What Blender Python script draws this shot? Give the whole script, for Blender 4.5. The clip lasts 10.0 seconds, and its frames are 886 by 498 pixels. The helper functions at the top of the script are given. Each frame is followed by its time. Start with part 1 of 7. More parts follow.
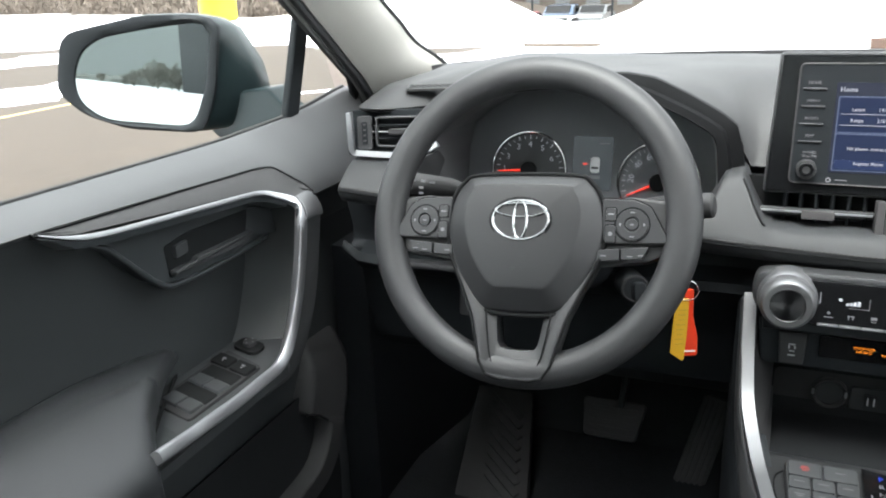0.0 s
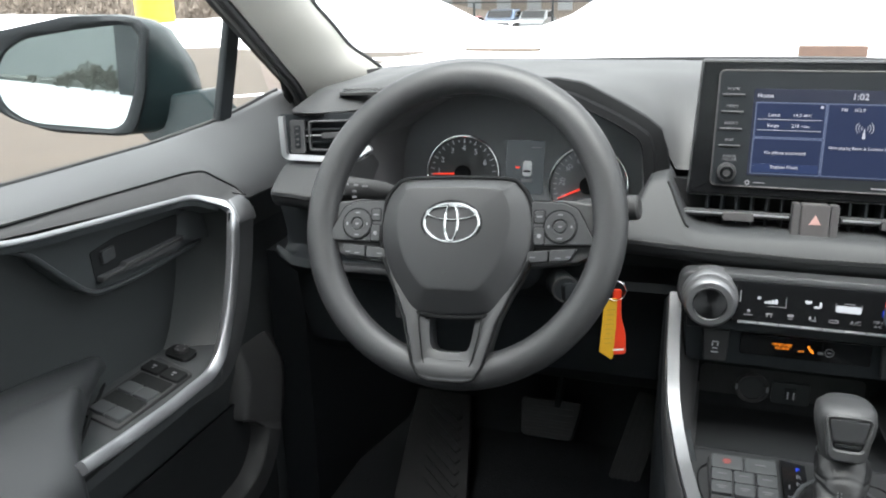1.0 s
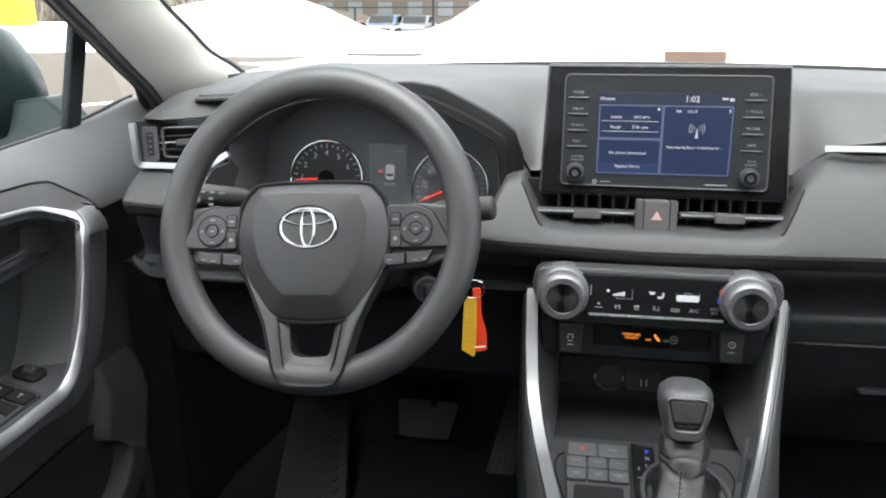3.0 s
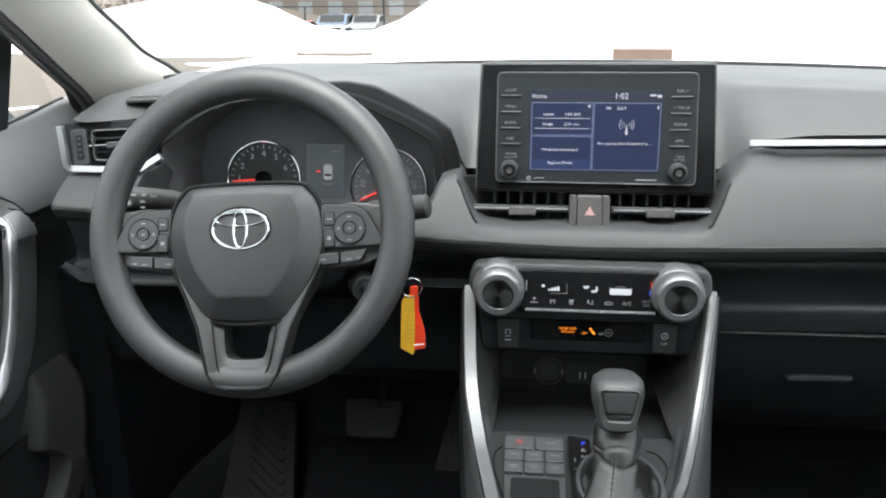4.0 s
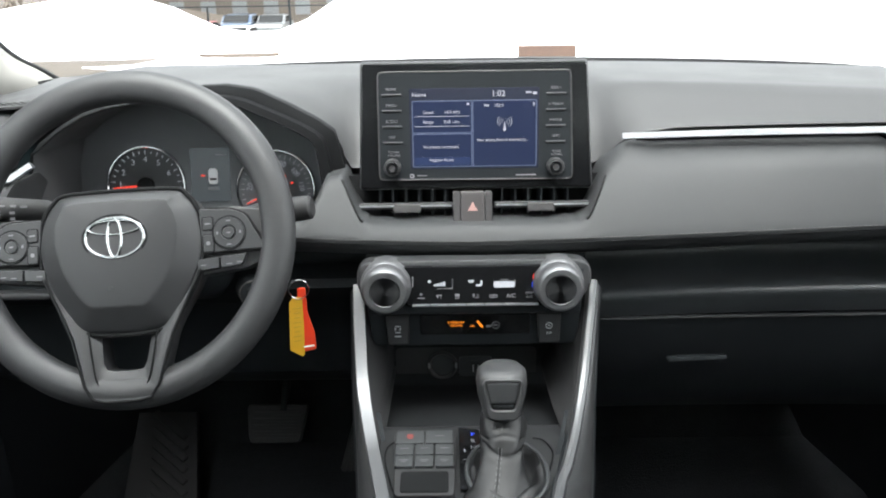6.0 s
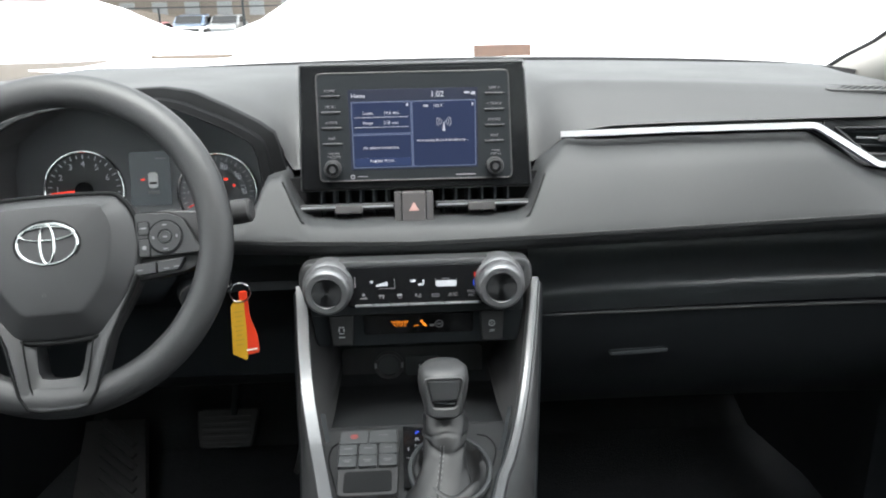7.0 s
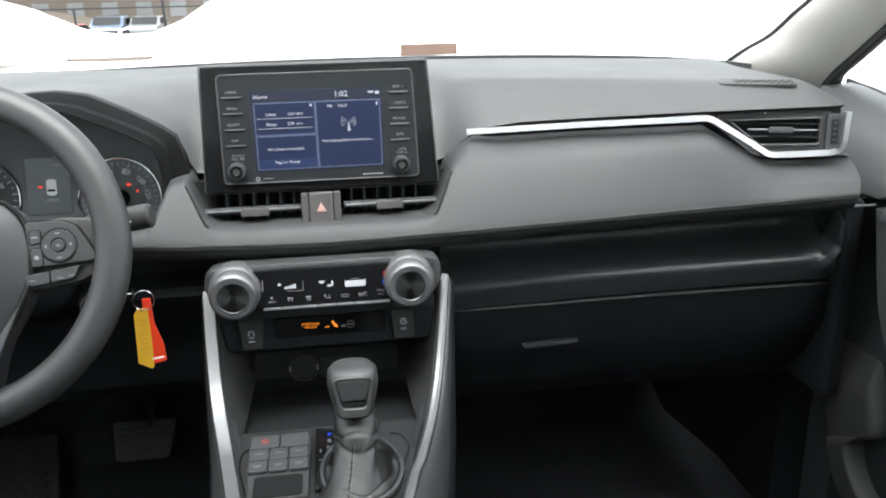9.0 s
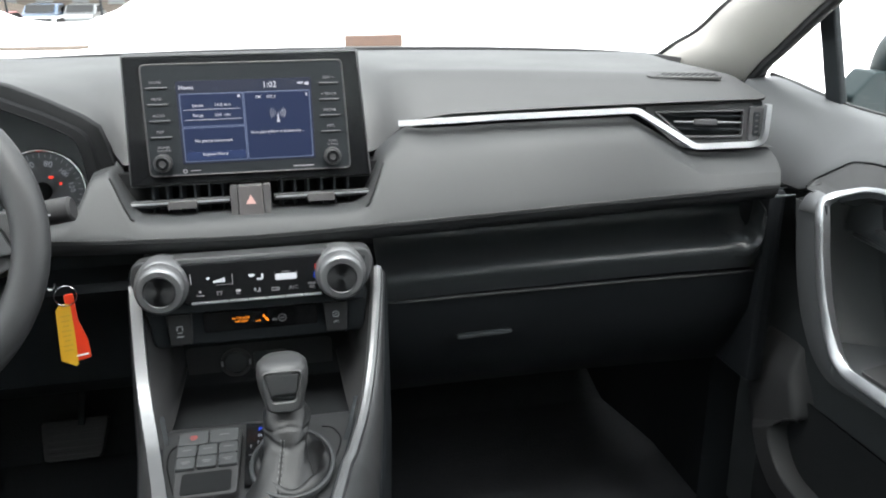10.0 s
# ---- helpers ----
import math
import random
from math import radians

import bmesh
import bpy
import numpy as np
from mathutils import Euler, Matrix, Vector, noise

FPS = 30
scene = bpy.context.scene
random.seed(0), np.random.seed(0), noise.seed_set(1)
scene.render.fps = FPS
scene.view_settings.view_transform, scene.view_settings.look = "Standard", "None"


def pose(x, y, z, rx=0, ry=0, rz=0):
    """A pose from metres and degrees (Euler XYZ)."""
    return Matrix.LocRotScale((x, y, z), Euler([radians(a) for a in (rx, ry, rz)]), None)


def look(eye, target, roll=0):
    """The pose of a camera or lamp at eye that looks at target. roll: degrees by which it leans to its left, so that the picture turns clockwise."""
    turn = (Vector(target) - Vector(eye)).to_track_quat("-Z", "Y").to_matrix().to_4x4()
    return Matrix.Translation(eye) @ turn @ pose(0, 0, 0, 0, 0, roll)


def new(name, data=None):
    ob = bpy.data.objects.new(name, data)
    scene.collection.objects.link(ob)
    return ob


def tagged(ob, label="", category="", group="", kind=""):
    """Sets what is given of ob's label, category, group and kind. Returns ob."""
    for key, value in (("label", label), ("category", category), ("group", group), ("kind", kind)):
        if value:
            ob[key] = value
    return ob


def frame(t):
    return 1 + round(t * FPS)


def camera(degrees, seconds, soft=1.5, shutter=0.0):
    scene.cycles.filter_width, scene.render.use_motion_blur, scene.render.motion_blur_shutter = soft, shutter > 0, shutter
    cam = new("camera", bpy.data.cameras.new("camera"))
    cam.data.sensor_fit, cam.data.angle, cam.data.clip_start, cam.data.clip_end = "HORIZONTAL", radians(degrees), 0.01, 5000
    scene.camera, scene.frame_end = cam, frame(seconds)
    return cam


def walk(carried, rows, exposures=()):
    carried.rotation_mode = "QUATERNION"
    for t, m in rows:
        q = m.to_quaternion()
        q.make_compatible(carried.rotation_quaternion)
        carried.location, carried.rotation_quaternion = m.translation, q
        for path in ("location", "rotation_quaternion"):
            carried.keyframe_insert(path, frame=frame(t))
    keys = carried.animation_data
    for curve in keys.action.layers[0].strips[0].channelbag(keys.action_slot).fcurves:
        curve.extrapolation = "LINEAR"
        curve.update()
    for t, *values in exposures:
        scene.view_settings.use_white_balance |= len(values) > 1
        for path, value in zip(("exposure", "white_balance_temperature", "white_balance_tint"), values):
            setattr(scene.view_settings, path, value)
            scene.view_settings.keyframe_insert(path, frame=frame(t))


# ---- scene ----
cam = camera(58.4, 10.0, soft=2.0)
PATH = [
    (0, (-0.146, 0.035, 1.26), (-0.873, 1.788, 0.63), -1.9),
    (0.5, (-0.139, 0.035, 1.261), (-0.772, 1.824, 0.628), -1.2),
    (1, (-0.131, 0.034, 1.261), (-0.728, 1.838, 0.636), -1.1),
    (1.5, (-0.123, 0.033, 1.262), (-0.668, 1.854, 0.637), -1.0),
    (2, (-0.114, 0.034, 1.261), (-0.597, 1.873, 0.64), -0.9),
    (2.5, (-0.105, 0.035, 1.261), (-0.508, 1.893, 0.641), -0.6),
    (3, (-0.096, 0.035, 1.261), (-0.424, 1.909, 0.644), -0.4),
    (4.5, (-0.061, 0.033, 1.262), (-0.232, 1.926, 0.641), -0.8),
    (5, (-0.052, 0.031, 1.263), (-0.17, 1.928, 0.642), -1.0),
    (5.5, (-0.044, 0.03, 1.263), (-0.101, 1.929, 0.637), -0.8),
    (6, (-0.034, 0.028, 1.263), (-0.045, 1.928, 0.637), -0.9),
    (7.5, (-0.002, 0.019, 1.265), (0.145, 1.911, 0.635), -0.9),
    (8, (0.005, 0.017, 1.264), (0.217, 1.903, 0.632), -0.6),
    (8.5, (0.014, 0.016, 1.263), (0.276, 1.895, 0.63), -0.7),
    (9, (0.02, 0.016, 1.264), (0.272, 1.896, 0.631), -1.3),
    (9.5, (0.03, 0.014, 1.264), (0.324, 1.886, 0.622), -1.1),
    (10, (0.039, 0.012, 1.263), (0.419, 1.863, 0.61), -0.5),
]
walk(cam, [(t, look(eye, target, roll)) for t, eye, target, roll in PATH])

# ---- world and light ----
world = bpy.data.worlds.new("overcast_sky")
scene.world = world
world.use_nodes = True
wt = world.node_tree
sky = wt.nodes.new("ShaderNodeTexSky")
sky.sky_type, sky.sun_disc = "NISHITA", False
sky.sun_elevation, sky.sun_rotation = radians(70), radians(180)
sky.air_density, sky.dust_density = 1.0, 4.0
cloud = wt.nodes.new("ShaderNodeHueSaturation")
cloud.inputs["Saturation"].default_value = 0.12
wt.links.new(sky.outputs[0], cloud.inputs["Color"])
wt.links.new(cloud.outputs[0], wt.nodes["Background"].inputs["Color"])
wt.nodes["Background"].inputs["Strength"].default_value = 0.15
sun = new("sun", bpy.data.lights.new("sun", "SUN"))
sun.data.energy, sun.data.angle, sun.data.color = 0.5, radians(60), (0.97, 0.985, 1.0)
sun.matrix_basis = look((0, -2.9, 8), (0, 0, 0))
scene.view_settings.exposure = 2.96


# ---- materials ----
def mat(name, color, rough=0.6, metal=0.0, grain=0.0, grain_size=600.0, vary=0.12, vary_size=9.0, coat=0.0, emit=None, spec=0.5, trans=0.0):
    m = bpy.data.materials.new(name)
    m.use_nodes = True
    nt, b = m.node_tree, m.node_tree.nodes["Principled BSDF"]
    b.inputs["Base Color"].default_value = (*color, 1)
    b.inputs["Roughness"].default_value, b.inputs["Metallic"].default_value = rough, metal
    b.inputs["Coat Weight"].default_value = coat
    b.inputs["Specular IOR Level"].default_value = spec
    b.inputs["Transmission Weight"].default_value = trans
    co = nt.nodes.new("ShaderNodeTexCoord")
    if vary:
        n = nt.nodes.new("ShaderNodeTexNoise")
        n.inputs["Scale"].default_value, n.inputs["Detail"].default_value = vary_size, 6
        nt.links.new(co.outputs["Object"], n.inputs["Vector"])
        mix = nt.nodes.new("ShaderNodeMix")
        mix.data_type = "RGBA"
        nt.links.new(n.outputs["Fac"], mix.inputs["Factor"])
        mix.inputs[6].default_value = (*[c * (1 - vary) for c in color], 1)
        mix.inputs[7].default_value = (*[min(1, c * (1 + vary)) for c in color], 1)
        nt.links.new(mix.outputs[2], b.inputs["Base Color"])
        ramp = nt.nodes.new("ShaderNodeMapRange")
        ramp.inputs["To Min"].default_value, ramp.inputs["To Max"].default_value = max(0.02, rough * 0.85), min(1, rough * 1.15)
        nt.links.new(n.outputs["Fac"], ramp.inputs["Value"])
        nt.links.new(ramp.outputs[0], b.inputs["Roughness"])
    if grain:
        g = nt.nodes.new("ShaderNodeTexVoronoi")
        g.inputs["Scale"].default_value = grain_size
        nt.links.new(co.outputs["Object"], g.inputs["Vector"])
        bump = nt.nodes.new("ShaderNodeBump")
        bump.inputs["Strength"].default_value, bump.inputs["Distance"].default_value = grain, 0.0006
        nt.links.new(g.outputs["Distance"], bump.inputs["Height"])
        nt.links.new(bump.outputs[0], b.inputs["Normal"])
    if emit:
        b.inputs["Emission Color"].default_value = (*emit[:3], 1)
        b.inputs["Emission Strength"].default_value = emit[3]
    return m


PAD = mat("soft_pad", (0.0260, 0.0268, 0.0275), 0.58, grain=0.10, grain_size=1100)
LEATHER = mat("stitched_leather", (0.0240, 0.0254, 0.0266), 0.60, grain=0.14, grain_size=800, spec=0.36)
PLASTIC = mat("black_plastic", (0.035, 0.036, 0.038), 0.55, grain=0.25, grain_size=900)
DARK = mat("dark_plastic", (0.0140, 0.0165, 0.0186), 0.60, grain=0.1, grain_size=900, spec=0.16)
RUBBER = mat("rubber", (0.024, 0.0246, 0.0256), 0.65, spec=0.4)
WHEEL = mat("wheel_rubber", (0.0245, 0.0255, 0.0268), 0.48, grain=0.12, grain_size=1000)
SPOKE = mat("spoke_plastic", (0.0235, 0.0246, 0.0260), 0.46, grain=0.1, grain_size=1000)
GLOSS = mat("piano_black", (0.006, 0.0064, 0.007), 0.14, vary=0.05, spec=0.3)
SATIN = mat("satin_silver", (0.42, 0.43, 0.445), 0.42, metal=1.0, vary=0.06, vary_size=30)
SILVER = mat("silver_paint", (0.190, 0.194, 0.200), 0.46, metal=0.85, vary=0.08, vary_size=40)
SURROUND = mat("dark_silver_paint", (0.080, 0.082, 0.085), 0.48, metal=0.8, vary=0.08, vary_size=40)
CHROME = mat("chrome", (0.56, 0.57, 0.58), 0.09, metal=1.0, vary=0.03)
GREYBTN = mat("grey_plastic", (0.046, 0.045, 0.0455), 0.5, grain=0.15, grain_size=1200)
BTN = mat("button_plastic", (0.035, 0.038, 0.040), 0.45)
CARPET = mat("carpet", (0.018, 0.0195, 0.0217), 0.95, grain=1.0, grain_size=350, vary=0.3, vary_size=60, spec=0.12)
FABRIC = mat("pillar_fabric", (0.305, 0.298, 0.275), 0.85, grain=0.3, grain_size=1500)
PAINT = mat("car_paint", (0.012, 0.021, 0.023), 0.42, coat=0.08, vary=0.05, spec=0.25)
INK = mat("print_white", (0.75, 0.76, 0.78), 0.6, vary=0)
INKDIM = mat("print_grey", (0.17, 0.17, 0.18), 0.6, vary=0)
FAINTINK = mat("print_pale", (0.48, 0.48, 0.50), 0.6, vary=0)
GLOWW = mat("lit_white", (0.30, 0.31, 0.33), 0.5, vary=0, emit=(0.8, 0.86, 0.95, 0.032))
LCDBACK = mat("lcd_back", (0.01, 0.012, 0.02), 0.25, vary=0, emit=(0.0034, 0.0036, 0.0048, 1.0), spec=0.15)
LCDBLUE = mat("lcd_blue", (0.006, 0.008, 0.02), 0.35, vary=0, emit=(0.0023, 0.0034, 0.0071, 1.0), spec=0.15)
LCDLINE = mat("lcd_line", (0.03, 0.035, 0.05), 0.35, vary=0, emit=(0.012, 0.016, 0.028, 1.0), spec=0.15)
LCDTEXT = mat("lcd_text", (0.15, 0.15, 0.17), 0.35, vary=0, emit=(0.5, 0.53, 0.6, 0.085), spec=0.15)
ORANGE = mat("lit_orange", (0.3, 0.1, 0.0), 0.5, vary=0, emit=(1.0, 0.28, 0.02, 0.16))
REDGLOW = mat("lit_red", (0.4, 0.02, 0.01), 0.5, vary=0, emit=(1.0, 0.06, 0.03, 0.13))
BLUEGLOW = mat("lit_blue", (0.01, 0.02, 0.4), 0.5, vary=0, emit=(0.02, 0.10, 0.8, 0.12))
HAZARD = mat("hazard_red", (0.36, 0.22, 0.20), 0.5, vary=0)
YELLOWTAG = mat("yellow_tag", (0.52, 0.29, 0.012), 0.55, vary=0.1, vary_size=120)
REDTAG = mat("red_tag", (0.6, 0.04, 0.012), 0.35, vary=0.1, vary_size=80)
STITCH = mat("grey_thread", (0.06, 0.06, 0.06), 0.8, vary=0)
FACE = mat("cluster_face", (0.125, 0.131, 0.138), 0.5, vary=0.08)
LINING = mat("cluster_lining", (0.074, 0.0758, 0.0785), 0.5, vary=0.08)
GAUGE = mat("gauge_face", (0.035, 0.036, 0.038), 0.4, vary=0.1)
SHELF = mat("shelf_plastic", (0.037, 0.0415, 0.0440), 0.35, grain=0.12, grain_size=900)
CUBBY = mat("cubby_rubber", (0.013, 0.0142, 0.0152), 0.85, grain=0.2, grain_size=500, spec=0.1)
# near-black base stands in for the shade the unbuilt front seats would cast
SHADED_PLASTIC = mat("shaded_black_plastic", (0.0085, 0.0102, 0.0120), 0.5, grain=0.1, grain_size=900, spec=0.3)
GROOVE = mat("groove", (0.010, 0.0105, 0.011), 0.8, vary=0, spec=0.1)


def glass_material(name, tint, rough=0.0):
    m = bpy.data.materials.new(name)
    m.use_nodes = True
    nt = m.node_tree
    nt.nodes.clear()
    out, mix = nt.nodes.new("ShaderNodeOutputMaterial"), nt.nodes.new("ShaderNodeMixShader")
    a, b = nt.nodes.new("ShaderNodeBsdfTransparent"), nt.nodes.new("ShaderNodeBsdfGlossy")
    a.inputs["Color"].default_value = (*tint, 1)
    b.inputs["Roughness"].default_value = rough
    mix.inputs[0].default_value = 0.008
    nt.links.new(a.outputs[0], mix.inputs[1])
    nt.links.new(b.outputs[0], mix.inputs[2])
    nt.links.new(mix.outputs[0], out.inputs["Surface"])
    return m


GLASS = glass_material("clear_glass", (0.93, 0.95, 0.94))
TINTED = glass_material("tinted_glass", (0.85, 0.88, 0.87))
MIRROR = mat("mirror_silver", (0.26, 0.29, 0.29), 0.01, metal=1.0, vary=0)


# ---- building helpers ----
def thing(name, at, label, category, group="", kind=""):
    ob = new(name)
    ob.empty_display_size = 0.05
    ob.matrix_basis = Matrix.Translation(at)
    return tagged(ob, label, category, group, kind)


def finish(name, bm, material, parent=None, label="", sharp=35, thick=0.0, bevel=0.0, smooth=True, fix=True):
    if fix:
        bmesh.ops.recalc_face_normals(bm, faces=bm.faces[:])
    me = bpy.data.meshes.new(name)
    bm.to_mesh(me)
    bm.free()
    me.materials.append(material)
    if smooth:
        me.shade_smooth()
        me.set_sharp_from_angle(angle=radians(sharp))
    ob = new(name, me)
    if parent is not None:
        ob.parent = parent
        if parent.type == "EMPTY":
            ob.matrix_parent_inverse = parent.matrix_basis.inverted()
    if label:
        ob["label"] = label
    if thick:
        mod = ob.modifiers.new("thickness", "SOLIDIFY")
        mod.thickness, mod.offset = thick, -1 if thick > 0 else 1
        mod.thickness = abs(thick)
    if bevel:
        mod = ob.modifiers.new("edge", "BEVEL")
        mod.width, mod.segments, mod.limit_method, mod.angle_limit = bevel, 2, "ANGLE", radians(40)
    if smooth:
        ob.modifiers.new("even_normals", "WEIGHTED_NORMAL").keep_sharp = True
    return ob


part = finish


def grid(rows, close_u=False, close_v=False, cap=False, bm=None):
    """Quads between rows of points; close_u joins the ends of each row, close_v the last row to the first."""
    bm = bm or bmesh.new()
    vs = [[bm.verts.new(p) for p in r] for r in rows]
    n, k = len(rows), len(rows[0])
    for i in range(n if close_v else n - 1):
        for j in range(k if close_u else k - 1):
            a, b = vs[i], vs[(i + 1) % n]
            bm.faces.new((a[j], a[(j + 1) % k], b[(j + 1) % k], b[j]))
    if cap:
        bm.faces.new(list(reversed(vs[0])))
        bm.faces.new(vs[-1])
    return bm


def smooth_line(pts, n=6, closed=False):
    """Catmull-Rom through the points, n steps a span."""
    p = [Vector(q) for q in pts]
    out, k = [], len(p)
    for i in range(k if closed else k - 1):
        a = p[(i - 1) % k] if closed or i else p[0] * 2 - p[1]
        b, c = p[i], p[(i + 1) % k]
        d = p[(i + 2) % k] if closed or i + 2 < k else p[-1] * 2 - p[-2]
        for s in range(n):
            t = s / n
            out.append(0.5 * (2 * b + (c - a) * t + (2 * a - 5 * b + 4 * c - d) * t * t + (3 * b - a - 3 * c + d) * t ** 3))
    if not closed:
        out.append(p[-1])
    return out


def fillet(pts, r, n=5, closed=False):
    """Rounds the corners of a line by the radius r."""
    p = [Vector(q) for q in pts]
    out, k = [], len(p)
    for i in range(k):
        if not closed and i in (0, k - 1):
            out.append(p[i])
            continue
        a, b, c = p[i - 1], p[i], p[(i + 1) % k]
        u, v = a - b, c - b
        d = min(r, u.length * 0.45, v.length * 0.45)
        s, e = b + u.normalized() * d, b + v.normalized() * d
        for j in range(n + 1):
            t = j / n
            out.append(s * (1 - t) ** 2 + b * 2 * t * (1 - t) + e * t * t)
    return out


def sweep(path, section, side, closed=False, scale=None, bm=None):
    """A section of (a, b) points along a line: a to the side, b across it."""
    path = [Vector(p) for p in path]
    rows, k = [], len(path)
    for i, p in enumerate(path):
        nxt = path[(i + 1) % k] if closed or i + 1 < k else p
        prv = path[i - 1] if closed or i else p
        t = (nxt - prv).normalized()
        s = Vector(side(p) if callable(side) else side)
        s = (s - t * s.dot(t)).normalized()
        b = t.cross(s)
        f = scale[i] if scale else 1
        rows.append([p + s * a * f + b * c * f for a, c in section])
    return grid(rows, close_u=True, close_v=closed, cap=not closed, bm=bm)


def rrect(w, h, r, n=4):
    out = []
    for cx, cy, a0 in ((w / 2 - r, h / 2 - r, 0), (r - w / 2, h / 2 - r, 90), (r - w / 2, r - h / 2, 180), (w / 2 - r, r - h / 2, 270)):
        out += [(cx + r * math.cos(radians(a0 + 90 * i / n)), cy + r * math.sin(radians(a0 + 90 * i / n))) for i in range(n + 1)]
    return out


def oval(a, b, n=32, cx=0.0, cy=0.0):
    return [(cx + a * math.cos(2 * math.pi * i / n), cy + b * math.sin(2 * math.pi * i / n)) for i in range(n)]


def inset(pts, d):
    k, out = len(pts), []
    area = sum(pts[i][0] * pts[(i + 1) % k][1] - pts[(i + 1) % k][0] * pts[i][1] for i in range(k))
    s = 1 if area > 0 else -1
    for i in range(k):
        a, b, c = Vector(pts[i - 1][:2]), Vector(pts[i][:2]), Vector(pts[(i + 1) % k][:2])
        u, v = (b - a).normalized(), (c - b).normalized()
        n1, n2 = Vector((-u.y, u.x)) * s, Vector((-v.y, v.x)) * s
        m = n1 + n2
        m = m / max(0.4, m.length_squared / 2) if m.length > 1e-6 else n1
        out.append(tuple(b + m * d))
    return out


def prism(pts, m, depth, bev=0.0015, bm=None, dome=0.0):
    """A plate with the outline pts, its face at w = 0 of the frame m, its back at w = -depth, its front edge rounded."""
    bm = bm or bmesh.new()
    rows = [(pts, -depth), (pts, -bev), (inset(pts, bev * 0.3), -bev * 0.3), (inset(pts, bev), 0)]
    if dome:
        c = Vector((sum(p[0] for p in pts) / len(pts), sum(p[1] for p in pts) / len(pts)))
        for f in (0.85, 0.6, 0.3):
            rows.append(([tuple(c + (Vector(p) - c) * f) for p in inset(pts, bev)], dome * (1 - f * f)))
    return grid([[m @ Vector((x, y, w)) for x, y in r] for r, w in rows], close_u=True, cap=True, bm=bm)


def ring(outer, inner, m, depth, bev=0.001, bm=None):
    """A flat frame between two outlines with as many points."""
    rows = [(outer, -depth), (outer, -bev), (inset(outer, bev), 0), (inset(inner, -bev), 0), (inner, -bev), (inner, -depth)]
    return grid([[m @ Vector((x, y, w)) for x, y in r] for r, w in rows], close_u=True, close_v=True, bm=bm)


def facing(x, y, z, tilt=0.0, yaw=0.0):
    """A frame whose w axis points at the driver, tilted up by so many degrees: u to the right, v up."""
    t = radians(tilt)
    u, v, w = Vector((1, 0, 0)), Vector((0, math.sin(t), math.cos(t))), Vector((0, -math.cos(t), math.sin(t)))
    m = Matrix((u, v, w)).transposed().to_4x4()
    return Matrix.Translation((x, y, z)) @ Matrix.Rotation(radians(yaw), 4, "Z") @ m


def off(m, u, v, w=0.0):
    return m @ Matrix.Translation((u, v, w))


def box(c, s, r=0.003, bm=None):
    return prism(rrect(s[0], s[2], min(r, s[0] * 0.49, s[2] * 0.49), 3), facing(c[0], c[1] - s[1] / 2, c[2]), s[1], min(r, s[1] * 0.4), bm=bm)


def words(text, m, size, material, parent, name="lettering", align="CENTER", bold=0.0):
    cu = bpy.data.curves.new(name, "FONT")
    cu.body, cu.size, cu.align_x, cu.align_y, cu.extrude = text, size, align, "CENTER", 0.00008
    cu.resolution_u, cu.offset = 2, bold * size
    tmp = bpy.data.objects.new(name, cu)
    me = bpy.data.meshes.new_from_object(tmp)
    bpy.data.objects.remove(tmp)
    me.materials.clear()
    me.materials.append(material)
    me.transform(m @ Matrix.Translation((0, 0, 0.0003)))
    ob = new(name, me)
    ob.parent = parent
    if parent.type == "EMPTY":
        ob.matrix_parent_inverse = parent.matrix_basis.inverted()
    return ob


def bars(m, items, material, parent, name="printed_mark"):
    """Small flat printed bars (u, v, width, height) on the frame m, one part."""
    bm = bmesh.new()
    for u, v, w, h in items:
        prism(rrect(w, h, min(w, h) * 0.2, 1), off(m, u, v, 0.0004), 0.0004, 0.0001, bm=bm)
    ob = part(name, bm, material, parent, smooth=False)
    if len(items) > 1:
        ob["kind"] = "stuff"
    return ob


def slab(rows, d):
    """A closed sheet: the rows as its upper side, the same shifted by d as its lower."""
    d = Vector(d)
    top = [[Vector(p) for p in r] for r in rows]
    loop = [r + [p + d for p in reversed(r)] for r in top]
    return grid(loop, close_u=True, cap=True)


def even(pts, n):
    """n + 1 points evenly spaced along a line of (x, z)."""
    p = [Vector((a, 0, b)) for a, b in pts]
    d = [0.0]
    for a, b in zip(p, p[1:]):
        d.append(d[-1] + (b - a).length)
    q = [d[-1] * i / n for i in range(n + 1)]
    return [Vector((np.interp(k, d, [v.x for v in p]), 0, np.interp(k, d, [v.z for v in p]))) for k in q]


def lerp(a, b, t):
    return a + (b - a) * t


# ---- outside ----
def rise(x, y):
    """Height of the ground: level at the car, falling away ahead, and falling gently at the far left."""
    r = math.hypot(x, y)
    a = max(0.0, min(1.0, (y - 24) / 14)) * max(0.0, min(1.0, (x + 26) / 10))
    b = max(0.0, min(1.0, (r - 84) / 60)) * max(0.0, min(1.0, (-x - 18) / 14)) * max(0.0, min(1.0, y / 30))
    return -1.9 * a - 1.0 * b


